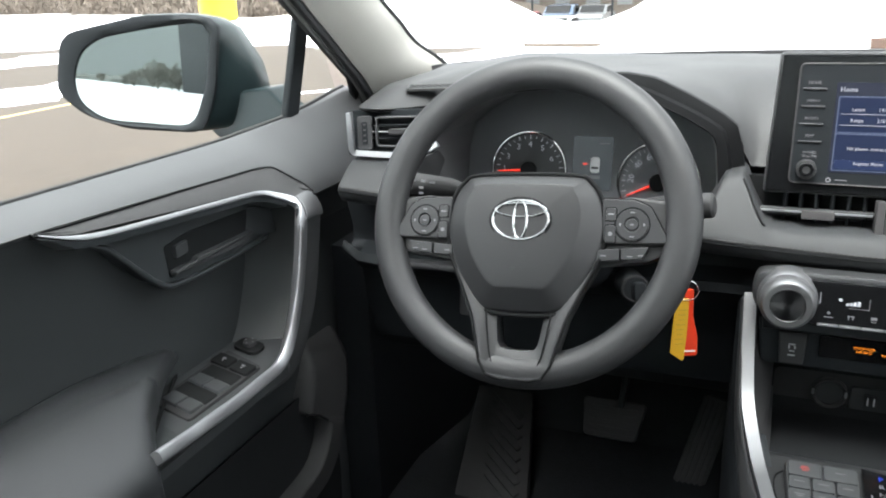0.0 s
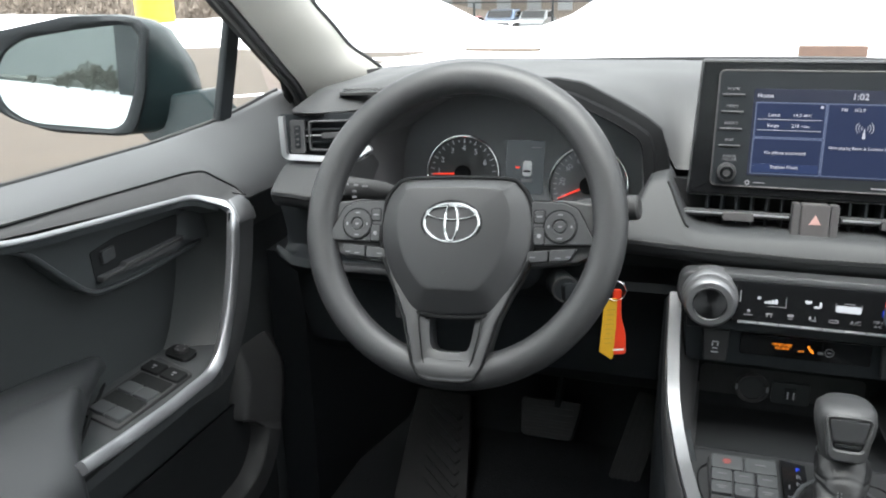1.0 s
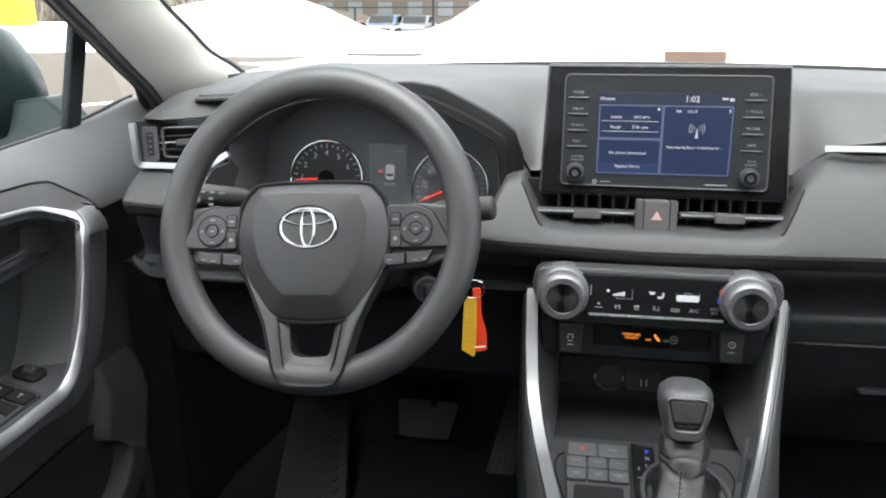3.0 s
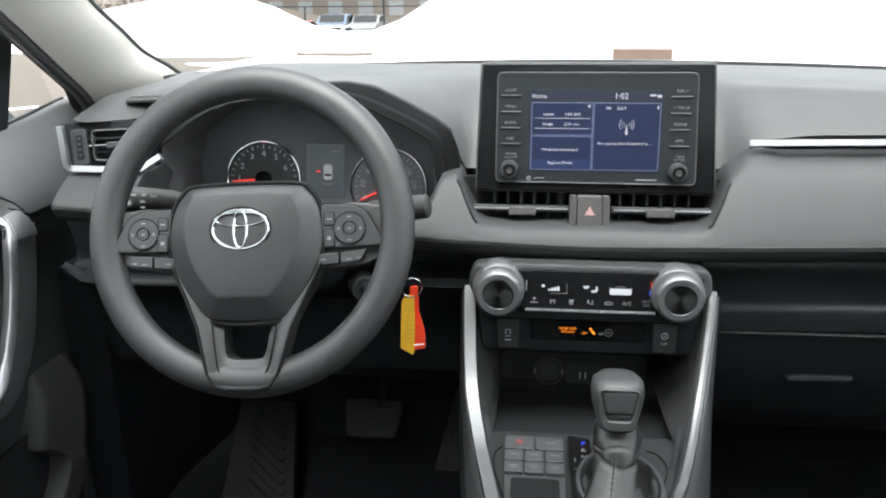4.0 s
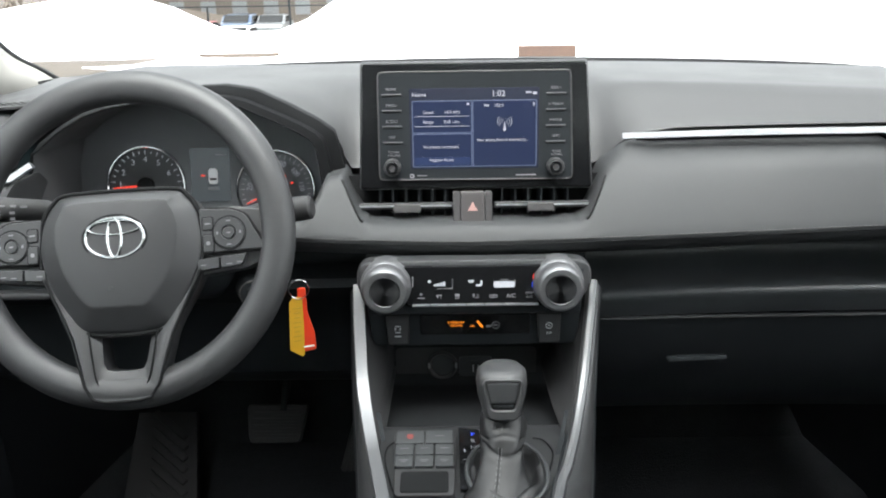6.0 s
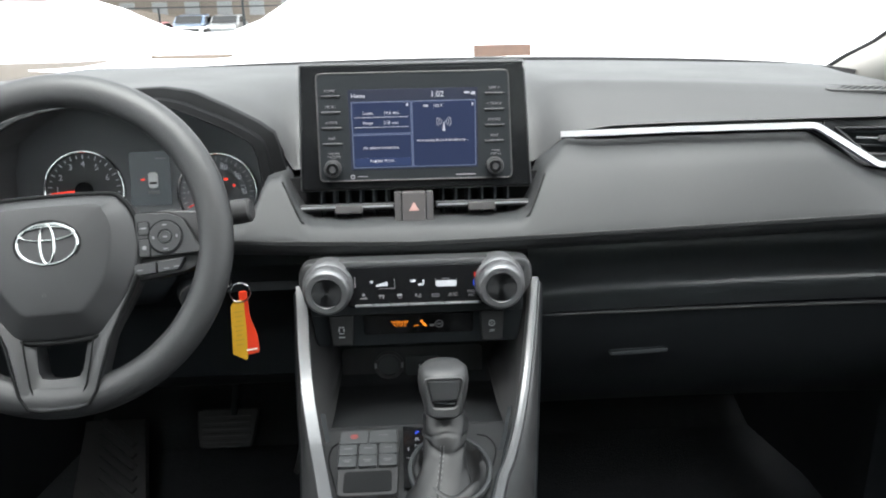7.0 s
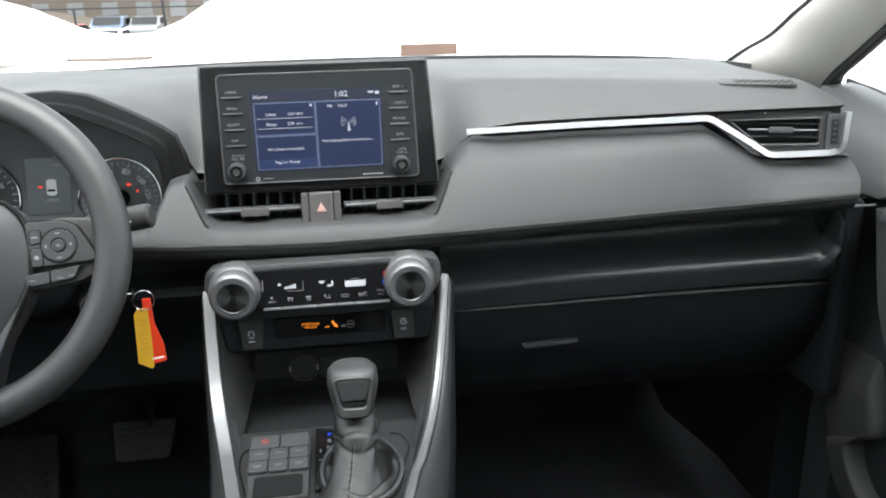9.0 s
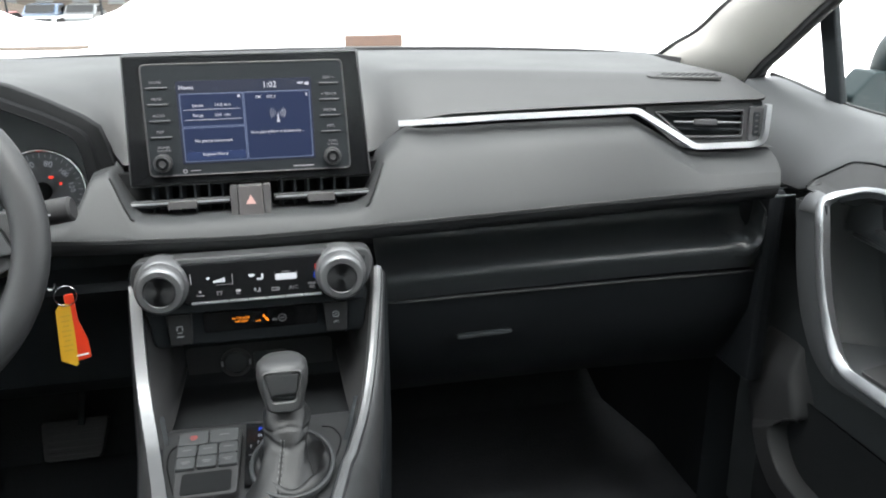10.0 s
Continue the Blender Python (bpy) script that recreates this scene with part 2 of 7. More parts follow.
def terrain():
    m = mat("asphalt_and_snow", (0.17, 0.135, 0.11), 0.9)
    nt, b = m.node_tree, m.node_tree.nodes["Principled BSDF"]
    co = nt.nodes.new("ShaderNodeTexCoord")
    n = nt.nodes.new("ShaderNodeTexNoise")
    n.inputs["Scale"].default_value, n.inputs["Detail"].default_value, n.inputs["Roughness"].default_value = 1.3, 12, 0.72
    nt.links.new(co.outputs["Object"], n.inputs["Vector"])
    asphalt = nt.nodes.new("ShaderNodeValToRGB")
    asphalt.color_ramp.elements[0].color, asphalt.color_ramp.elements[1].color = (0.032, 0.0243, 0.0177, 1), (0.069, 0.0535, 0.0402, 1)
    nt.links.new(n.outputs["Fac"], asphalt.inputs[0])
    at = nt.nodes.new("ShaderNodeAttribute")
    at.attribute_name = "snow"
    add = nt.nodes.new("ShaderNodeMath")
    add.operation = "ADD"
    n2 = nt.nodes.new("ShaderNodeTexNoise")
    n2.inputs["Scale"].default_value, n2.inputs["Detail"].default_value = 0.5, 8
    nt.links.new(co.outputs["Object"], n2.inputs["Vector"])
    nt.links.new(at.outputs["Fac"], add.inputs[0])
    nt.links.new(n2.outputs["Fac"], add.inputs[1])
    st = nt.nodes.new("ShaderNodeValToRGB")
    st.color_ramp.elements[0].position, st.color_ramp.elements[1].position = 0.93, 1.0
    nt.links.new(add.outputs[0], st.inputs[0])
    mx = nt.nodes.new("ShaderNodeMix")
    mx.data_type = "RGBA"
    nt.links.new(st.outputs[0], mx.inputs["Factor"])
    nt.links.new(asphalt.outputs[0], mx.inputs[6])
    mx.inputs[7].default_value = (0.86, 0.87, 0.88, 1)
    nt.links.new(mx.outputs[2], b.inputs["Base Color"])
    bm = bmesh.new()
    lay = bm.verts.layers.float.new("snow")
    ts = [s * (0.6 * i + (i / 22) ** 6 * 6) for s in (1,) for i in range(0, 45)]
    ax = sorted({-v for v in ts} | set(ts))
    vs = {}
    for i, x in enumerate(ax):
        for j, y in enumerate(ax):
            v = bm.verts.new((x, y, rise(x, y)))
            r = math.hypot(x, y)
            s = 0.15
            if y < -1.2 or x > 4 or (y > 11 and x > -5.5) or (y > 15.4 and x > -11):
                s = 0.75
            if r > 24:
                s = 0.75 if not (y > 27 and -30 < x < 8) else 0.45
            if x < -15 and y > 32 + (-23 - x) * 0.55:
                s = 0.2
            v[lay] = s
            vs[i, j] = v
    for i in range(len(ax) - 1):
        for j in range(len(ax) - 1):
            bm.faces.new((vs[i, j], vs[i + 1, j], vs[i + 1, j + 1], vs[i, j + 1]))
    ob = finish("ground", bm, m, fix=False)
    return tagged(ob, "brown wet asphalt parking lot with snow beyond", "ground", kind="structure")


terrain()
SNOW = mat("snow", (0.86, 0.87, 0.89), 0.85, grain=0.4, grain_size=4, vary=0.04, vary_size=2)


def snow_bank(name, crest, y0, depth, label):
    """A ploughed bank: crest is (x, height) along it."""
    bm = bmesh.new()
    rows = []
    xs = [c[0] for c in crest]
    n = 90
    for i in range(n + 1):
        x = lerp(xs[0], xs[-1], i / n)
        h = np.interp(x, xs, [c[1] for c in crest])
        row = []
        for j in range(15):
            s = j / 14
            p = math.sin(math.pi * min(1, s * 1.0)) ** 0.7
            k = noise.noise(Vector((x * 0.8, s * 4, 1.3))) * 0.16 + noise.noise(Vector((x * 2.3, s * 11, 5))) * 0.06
            y = y0 + depth * s + noise.noise(Vector((x * 0.6, 0, 9))) * 0.8 * (1 - s)
            row.append((x, y, rise(x, y0) * 0 - 0.08 + (h + 0.08) * p + k * p * min(1, h)))
        rows.append(row)
    ob = finish(name, grid(rows, bm=bm), SNOW, sharp=80)
    return tagged(ob, label, "snow", kind="stuff")


snow_bank("snow_bank", [(-30, 0.55), (-17, 0.6), (-11.8, 0.55), (-10.7, 0.9), (-9.0, 1.1), (-7.1, 1.1), (-6.4, 0.72), (-5.6, 0.36), (-4.7, 0.28), (-4.0, 0.34), (-3.2, 0.65), (-2.4, 1.1), (-1, 1.8), (3, 2.4), (8, 2.2), (14, 2.0), (25, 2.2), (45, 2.0)], 17.0, 6.0,
          "tall white ploughed snow bank beyond the lot")


def strip_patch(name, a, b, w, material, label, category, z=0.012):
    """A low irregular patch lying on the ground from a to b."""
    a, b = Vector((*a, 0)), Vector((*b, 0))
    d = (b - a).normalized()
    s = Vector((-d.y, d.x, 0))
    rows = []
    for i in range(41):
        p = a.lerp(b, i / 40)
        e = w * (0.6 + 0.6 * noise.noise(p * 0.7) + 0.25 * noise.noise(p * 2.9)) * min(1, i / 4, (40 - i) / 4) + 0.01
        q = p + s * noise.noise(p * 0.4 + Vector((7, 3, 1))) * w * 0.4
        rows.append([q + s * e * f + Vector((0, 0, rise(q.x, q.y) + z * (1 - f * f) + 0.004)) for f in (-1, -0.6, 0, 0.6, 1)])
    return tagged(finish(name, grid(rows), material), label, category, kind="stuff")


strip_patch("snow_patch", (-15.0, 8.0), (-14.6, 17.0), 1.9, SNOW, "thin strip of old snow on the asphalt", "snow")
strip_patch("snow_patch", (-9.7, 4.5), (-9.8, 11.8), 1.15, SNOW, "thin strip of old snow on the asphalt", "snow")
YLINE = mat("yellow_line_paint", (0.5, 0.38, 0.16), 0.8, vary=0.3, vary_size=6)
strip_patch("parking_line", (-8.1, 5.6), (-8.5, 10.5), 0.07, YLINE, "faded yellow parking line painted on the asphalt", "road marking", 0.003)
strip_patch("snow_patch", (-6.3, 8.3), (-5.2, 9.6), 0.10, SNOW, "narrow trace of old snow on the asphalt", "snow")
strip_patch("bare_ground_patch", (-5.0, 16.5), (-3.4, 16.6), 0.42, mat("wet_dirt", (0.062, 0.046, 0.034), 0.9, vary=0.5, vary_size=3), "muddy bare patch at the foot of the snow bank", "dirt", 0.06)
strip_patch("snow_patch", (-6.5, 14.6), (9, 15.4), 1.6, SNOW, "thin sheet of trodden snow before the bank", "snow")

block = thing("wooden_beam", (1.87, 15.2, 0), "reddish brown wooden beam lying in snow", "beam")
part("timber", box((1.87, 15.2, 0.11), (1.06, 0.2, 0.22), 0.02), mat("brown_timber", (0.070, 0.040, 0.028), 0.8, vary=0.3, vary_size=8), block)

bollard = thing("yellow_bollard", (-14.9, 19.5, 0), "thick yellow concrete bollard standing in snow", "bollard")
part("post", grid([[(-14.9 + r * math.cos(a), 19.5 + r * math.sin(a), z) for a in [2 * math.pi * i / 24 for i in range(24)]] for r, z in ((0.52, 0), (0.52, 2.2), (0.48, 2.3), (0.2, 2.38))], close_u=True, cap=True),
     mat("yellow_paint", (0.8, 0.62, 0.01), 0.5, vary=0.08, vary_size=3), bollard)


# far parked cars, a few shapes each
def parked_car(x, y, yaw, paint, label, scale=1.0):
    z = rise(x, y)
    t = thing("parked_car", (x, y, z), label, "car", group="far parked cars")
    m = Matrix.Translation((x, y, z)) @ Matrix.Rotation(radians(yaw), 4, "Z") @ Matrix.Scale(scale, 4)
    side = [(-2.2, 0.35), (-2.2, 0.75), (-2.05, 0.95), (-1.1, 1.0), (-0.5, 1.42), (0.9, 1.46), (1.6, 1.02), (2.15, 0.92), (2.25, 0.6), (2.2, 0.35)]
    side = [(v.x, v.y) for v in fillet([(a, b, 0) for a, b in side], 0.15, 3, True)]
    bm = grid([[m @ Vector((a, w * (1 - 0.16 * max(0, b - 0.95)), b)) for a, b in (inset(side, 0.06) if e else side)] for w, e in ((-0.9, 1), (-0.84, 0), (0.84, 0), (0.9, 1))], close_u=True, cap=True)
    body = part("body", bm, paint, t)
    for s in (-1, 1):
        for pts in ([(-0.85, 1.03), (-0.45, 1.36), (0.15, 1.38), (0.15, 1.03)], [(0.22, 1.03), (0.22, 1.38), (0.85, 1.38), (1.4, 1.03)]):
            part("window", grid([[m @ Vector((a, s * (0.91 - 0.12 * (b - 1)), b)) for a, b in pts], [m @ Vector((a, s * 0.8, b)) for a, b in pts]], close_u=True, cap=True), GLOSS, t)
        for a in (-1.4, 1.4):
            part("wheel", grid([[m @ Vector((a + r * math.cos(q), s * w, 0.33 + r * math.sin(q))) for q in [i * math.pi / 9 for i in range(18)]] for r, w in ((0.2, 0.93), (0.33, 0.92), (0.33, 0.7))], close_u=True, cap=True), RUBBER, t)
    for pts in ([(-1.15, 1.03), (-0.6, 1.4)], [(1.62, 1.05), (0.98, 1.44)]):
        part("window", grid([[m @ Vector((a + (0.02 if a > 0 else -0.02), w * 0.72, b + 0.015)) for w in (-1, 1)] for a, b in pts]), GLOSS, t, thick=0.02)
    return t


WHITEP, REDP, BLUEP, GREYP, BLACKP = (mat(n, c, 0.3, coat=0.6, vary=0.05) for n, c in (("white_car_paint", (0.5, 0.5, 0.51)), ("red_car_paint", (0.22, 0.045, 0.04)), ("blue_car_paint", (0.045, 0.075, 0.13)), ("grey_car_paint", (0.11, 0.115, 0.12)), ("black_car_paint", (0.04, 0.042, 0.046))))
parked_car(-10.7, 42, 90, WHITEP, "white car with snow on its roof behind the bank")
parked_car(-15.0, 50, 78, REDP, "red car parked behind the bank")
parked_car(-13.9, 56, 90, BLUEP, "dark blue van parked in the far row", 1.15)
parked_car(-11.8, 57, 90, GREYP, "grey car parked in the far row", 1.1)
for x, y, yaw, paint, label in ((-111.7, 100.4, 40, BLUEP, "blue car"), (-107.3, 104.9, 60, WHITEP, "white car"), (-104.2, 107.3, 35, WHITEP, "white car"), (-99.5, 111.6, 50, GREYP, "grey car"), (-96.0, 115.4, 40, BLACKP, "dark car"), (-92.0, 118.6, 30, GREYP, "grey car")):
    parked_car(x, y, yaw, paint, label + " parked at the far side of the lot")

post = thing("fence_post", (-7.5, 40, -1.9), "thin dark metal fence post behind the bank", "post")
part("pole", box((-7.5, 40, -0.2), (0.1, 0.1, 3.6), 0.02), DARK, post)
rail = thing("fence_rail", (-10, 40, -1.0), "long dark cable fence rail behind the bank", "fence")
for x in (-15.5, -11.5, -4.5):
    part("rail_post", box((x, 40.1, -0.7), (0.08, 0.08, 2.5), 0.01), DARK, rail)
part("rail", box((-10, 40.1, 0.55), (12, 0.06, 0.06), 0.01), DARK, rail)


def building(name, x, y, w, d, h, color, label, floors=2):
    z = rise(x, y) - 0.1
    t = thing(name, (x, y, z), label, "building")
    part("wall", box((x, y, z + h / 2), (w, d, h), 0.05), mat(name + "_wall", color, 0.9, vary=0.2, vary_size=0.6), t)
    part("roof", box((x, y, z + h + 0.15), (w + 0.6, d + 0.6, 0.3), 0.05), GREYP, t)
    for f in range(floors):
        for i in range(int(w / 3)):
            part("window", box((x - w / 2 + 1.5 + i * 3, y - d / 2 - 0.02, z + 1.7 + 3 * f), (1.4, 0.1, 1.3), 0.03), GREYP, t)
    return t


building("far_building", -8, 86, 44, 14, 9, (0.075, 0.062, 0.052), "brownish low building far behind the cars")
building("far_building", -140, 190, 60, 14, 8, (0.06, 0.052, 0.045), "grey brown low building far across the lot")


def scrub(n, seed):
    """Many small irregular twig clumps in a belt along the far lot edge."""
    rng = random.Random(seed)
    verts, faces = [], []
    for _ in range(n):
        x = rng.uniform(-120, -16)
        d = rng.uniform(0, 9)
        y = float(np.interp(x, [-120, -52, -38, -23, -16], [90, 50, 44, 32, 36])) + d
        x -= d * 0.5
        g = rise(x, y)
        z = g + rng.random() ** 1.5 * 1.9
        r = rng.uniform(0.05, 0.20)
        k = len(verts)
        for a, b, c in ((1, 0, 0), (0, 1, 0), (-1, 0, 0), (0, -1, 0), (0, 0, 1), (0, 0, -1)):
            f = r * rng.uniform(0.5, 1.5) * (2.0 if c else 0.7)
            verts.append((x + a * f + rng.uniform(-0.3, 0.3) * r, y + b * f, z + c * f * 0.9))
        faces += [(k + a, k + (a + 1) % 4, k + e) if e == 4 else (k + (a + 1) % 4, k + a, k + e) for a in range(4) for e in (4, 5)]
    me = bpy.data.meshes.new("far_scrub")
    me.from_pydata(verts, [], faces)
    me.materials.append(mat("brown_scrub", (0.140, 0.114, 0.094), 0.95, vary=0.7, vary_size=0.4))
    tagged(new("far_scrub", me), "brown leafless scrub along the far lot edge", "scrub", kind="stuff")


scrub(15000, 5)


# bare winter trees seen behind the car in the door mirror
def slope(x):
    """Height of the snowy rise far behind the car."""
    return max(0.0, 0.5 - 0.126 * (x + 31))


def bare_tree(x, y, h, seed):
    rng = random.Random(seed)
    t = thing("bare_tree", (x, y, slope(x)), "leafless grey winter tree standing in snow", "tree", group="winter trees")
    bm, twigs = bmesh.new(), bmesh.new()

    def limb(p, d, length, r, depth):
        q = p + d * length
        sweep([p, p.lerp(q, 0.5) + Vector((rng.uniform(-1, 1), rng.uniform(-1, 1), 0)) * length * 0.06, q], oval(1, 1, 5 if depth < 3 else 3), (1, 0.1, 0.2), scale=[r, r * 0.8, r * 0.6], bm=bm if depth < 2 else twigs)
        if depth < 5:
            for _ in range(4 if depth else 8):
                nd = (d * 0.8 + Vector((rng.uniform(-1, 1), rng.uniform(-1, 1), rng.uniform(-0.15, 0.6)))).normalized()
                limb(p.lerp(q, rng.uniform(0.3, 1)), nd, length * rng.uniform(0.5, 0.72), max(0.035, r * 0.55), depth + 1)

    limb(Vector((x, y, slope(x) - 1.3)), Vector((rng.uniform(-0.1, 0.1), 0, 1)).normalized(), h * 0.34, h * 0.022, 0)
    part("trunk", bm, BARK, t, smooth=False)
    part("crown", twigs, BARK, t, smooth=False)


BARK = mat("grey_bark", (0.24, 0.235, 0.205), 0.9, vary=0.3, vary_size=5)
for i, (x, y, h) in enumerate([(-38, -228, 10), (-41, -236, 12), (-44, -230, 13), (-47, -238, 11), (-50, -232, 9), (-54, -240, 7), (-60, -236, 6), (-35, -240, 8)]):
    bare_tree(x, y, h, i + 3)

rows = []
for i in range(121):
    x = lerp(-110, 0, i / 120)
    h = 1.6 + 1.1 * noise.noise(Vector((x * 0.15, 0, 3))) + 0.7 * noise.noise(Vector((x * 0.9, 0, 7)))
    h += 6.5 * math.exp(-((x + 50) / 6.5) ** 2) * (1 + 0.35 * noise.noise(Vector((x * 0.8, 5, 1))))
    g = slope(x)
    rows.append([(x, -262 + 3 * noise.noise(Vector((x * 0.3, 2, 0))), g - 0.5), (x, -262, g + h * 0.6), (x, -263, g + h), (x, -266, g + h * 0.5), (x, -266, g - 0.5)])
tagged(finish("far_hedge", grid(rows, close_u=True), mat("bare_twigs", (0.24, 0.25, 0.23), 0.95, vary=0.35, vary_size=0.8)), "low dark line of far hedges behind the lot", "hedge", kind="stuff")
building("far_building", -18.4, -230, 36, 10, 30, (0.11, 0.115, 0.118), "plain grey building behind the parked car")
rows = [[(x, -190, -0.3), (x, -213, slope(x)), (x, -290, slope(x)), (x, -300, -0.3)] for x in range(-160, -20, 4)]
tagged(finish("snow_rise", grid(rows), SNOW, thick=0.1), "snow covered rise far behind the car", "snow", kind="stuff")
clouds = finish("backdrop", grid([[(x, -420 + 0.0006 * x * x, z) for x in range(-500, 301, 80)] for z in (-6, 60, 140, 260)]), mat("grey_cloud", (0.46, 0.485, 0.475), 1.0, vary=0.06, vary_size=0.01, spec=0.0), thick=1)
tagged(clouds, "flat grey overcast distance behind the car", "sky", kind="structure")

# ---- car shell around the cabin ----
shell = thing("car_body", (0, 0, 0), "dark painted car body around the cabin", "car body", kind="structure")
hood_rows = []
for i in range(25):
    x = lerp(-0.86, 0.86, i / 24)
    c = (x / 0.86) ** 2
    hood_rows.append([(x, 1.62 - 0.1 * c, 1.085 - 0.05 * c), (x, 1.8 - 0.1 * c, 1.085 - 0.06 * c), (x, 2.1 - 0.15 * c, 1.06 - 0.08 * c), (x, 2.4 - 0.25 * c, 1.0 - 0.12 * c), (x, 2.55 - 0.3 * c, 0.85), (x, 2.6 - 0.3 * c, 0.5)])
part("hood", grid(hood_rows), PAINT, shell, "dark painted engine hood", thick=0.01)
for s in (-1, 1):
    part("rear_side_wall", box((s * 0.84, -0.95, 0.72), (0.06, 2.3, 0.74), 0.01), DARK, shell)
    part("front_door_skin", box((s * 0.852, 0.75, 0.69), (0.03, 1.1, 0.7), 0.01), PAINT, shell)
    part("fender", box((s * 0.86, 1.75, 0.72), (0.05, 0.9, 0.66), 0.01), PAINT, shell)
    part("rear_window", grid([[(s * (0.845 - e), y, z) for y in (-0.5, -1.2, -1.9)] for z, e in ((1.07, 0), (1.3, 0.05), (1.56, 0.16))]), TINTED, shell, "lightly tinted rear side glass", thick=0.005).visible_shadow = False
    for y, wd in ((-0.38, 0.16), (-1.05, 0.1), (-1.95, 0.2)):
        part("roof_pillar", grid([[(s * (0.83 - e), y - wd / 2, z), (s * (0.83 - e), y + wd / 2, z), (s * (0.77 - e), y + wd / 2, z), (s * (0.77 - e), y - wd / 2, z)] for z, e in ((1.05, 0), (1.6, 0.18))], close_u=True, cap=True), FABRIC, shell)
tagged(finish("wall_rear", box((0, -2.06, 0.70), (1.7, 0.06, 0.74), 0.01), mat("rear_cloth", (0.10, 0.10, 0.102), 0.9)), "plain dark trim closing the cabin behind", "wall", kind="structure")
tail = finish("window_2", grid([[(x, -2.05 + e, z) for x in (-0.66, 0, 0.66)] for z, e in ((1.07, 0.0), (1.3, 0.04), (1.6, 0.14))]), TINTED, thick=0.005)
tail.visible_shadow = False
tagged(tail, "lightly tinted rear window behind the cabin", "rear window", kind="structure")
roof = tagged(finish("ceiling", box((0, -0.8, 1.63), (1.3, 2.7, 0.05), 0.02), mat("headliner_cloth", (0.6, 0.6, 0.58), 0.9, grain=0.2, grain_size=1500)), "light grey fabric headliner", "ceiling", kind="structure")
floor_rows = [[(x, y, z) for x in (-0.84, -0.3, 0.3, 0.84)] for y, z in ((-2.05, 0.36), (1.3, 0.36), (1.42, 0.40), (1.58, 0.62), (1.62, 1.1))]
tagged(finish("floor", grid(floor_rows), CARPET, thick=0.03), "black carpeted car floor and firewall", "floor", kind="structure")

# ---- windscreen, pillars, quarter windows ----
ws = []
for i in range(31):
    x = lerp(-0.74, 0.74, i / 30)
    c = (x / 0.74) ** 2
    ws.append([(x * 0.97, lerp(1.53, 0.56, t) - 0.16 * c * (1 - 0.5 * t), lerp(1.125, 1.61, t) - 0.015 * c + 0.02 * math.sin(math.pi * t)) for t in [k / 8 for k in range(9)]])
pane = finish("window_1", grid(ws), GLASS, thick=0.005)
pane.visible_shadow = False
tagged(pane, "clear curved windscreen glass", "windscreen", kind="structure")
edge = [(x, 1.475 - 0.14 * (x / 0.74) ** 2, 1.140 - 0.012 * (x / 0.74) ** 2 - 0.009 * (abs(x) / 0.735) ** 10) for x in [lerp(-0.725, 0.742, i / 40) for i in range(41)]]
tagged(finish("trim_1", sweep(edge, [(0.012, 0.004), (-0.012, 0.004), (-0.012, -0.006), (0.012, -0.006)], (0, 1, 0)), RUBBER), "black rubber seal along the windscreen base", "seal", kind="structure")


DOORJAMB = mat("jamb_paint", (0.10, 0.10, 0.098), 0.5, vary=0.1)


def pillar(s):
    dx = 0.047 if s > 0 else 0.0
    outer = [(0.757, 1.27, 1.04), (0.739, 1.179, 1.113), (0.731, 1.108, 1.158), (0.722, 1.024, 1.210), (0.715, 0.955, 1.252), (0.703, 0.885, 1.297), (0.672, 0.72, 1.402), (0.63, 0.52, 1.53)]
    inner = [(0.690, 1.47, 1.09), (0.706, 1.392, 1.136), (0.719, 1.325, 1.168), (0.714, 1.25, 1.206), (0.708, 1.165, 1.248), (0.693, 1.085, 1.296), (0.652, 0.89, 1.412), (0.60, 0.66, 1.55)]
    at = lambda p: Vector((s * (p[0] + dx), p[1], p[2]))
    rows = []
    for o, i in zip(smooth_line(outer, 6), smooth_line(inner, 6)):
        c = (o + i) / 2
        inw = Vector((-0.8, -0.55, 0.0))
        rows.append([at(p) for p in (o, o.lerp(c, 0.25) + inw * 0.010, o.lerp(c, 0.6) + inw * 0.020, c + inw * 0.026, i.lerp(c, 0.6) + inw * 0.024, i.lerp(c, 0.25) + inw * 0.014, i, i + Vector((0.03, 0.02, 0)), o + Vector((0.03, 0.02, 0)))])
    t = thing("windscreen_pillar", (s * 0.74, 1.3, 1.1), "pale grey fabric-textured windscreen pillar trim", "pillar", group="windscreen pillars")
    part("pillar_trim", grid(rows, close_u=True, cap=True), FABRIC, t, sharp=60)
    part("windscreen_seal", sweep([at(p) for p in smooth_line(inner, 6)], oval(0.005, 0.005, 8), (1, 0, 0)), RUBBER, t, "black rubber seal")
    part("door_seal", sweep([at(p + Vector((0.008, -0.004, 0))) for p in smooth_line(outer, 6)], oval(0.006, 0.007, 8), (1, 0, 0)), RUBBER, t, "black rubber door seal")
    part("door_jamb", sweep([at(p + Vector((0.0170, -0.003, 0.0))) for p in smooth_line(outer, 6)], rrect(0.007, 0.012, 0.002, 2), (1, 0, 0)), DOORJAMB, t, "grey painted jamb beside the seal")
    part("corner_trim", grid([[at((0.734, 1.188, 1.120)), at((0.756, 1.200, 1.126)), at((0.780, 1.212, 1.122))], [at((0.752, 1.25, 1.05)), at((0.780, 1.255, 1.05)), at((0.812, 1.26, 1.05))]]), GREYBTN, t, "grey corner trim at the foot of the pillar", thick=0.004)
    return t


pillar(-1), pillar(1)


# ---- dashboard ----
def yt(x):
    return 1.042 - (0.1 if x > 0 else 0.07) * (abs(x) / 0.6) ** 2


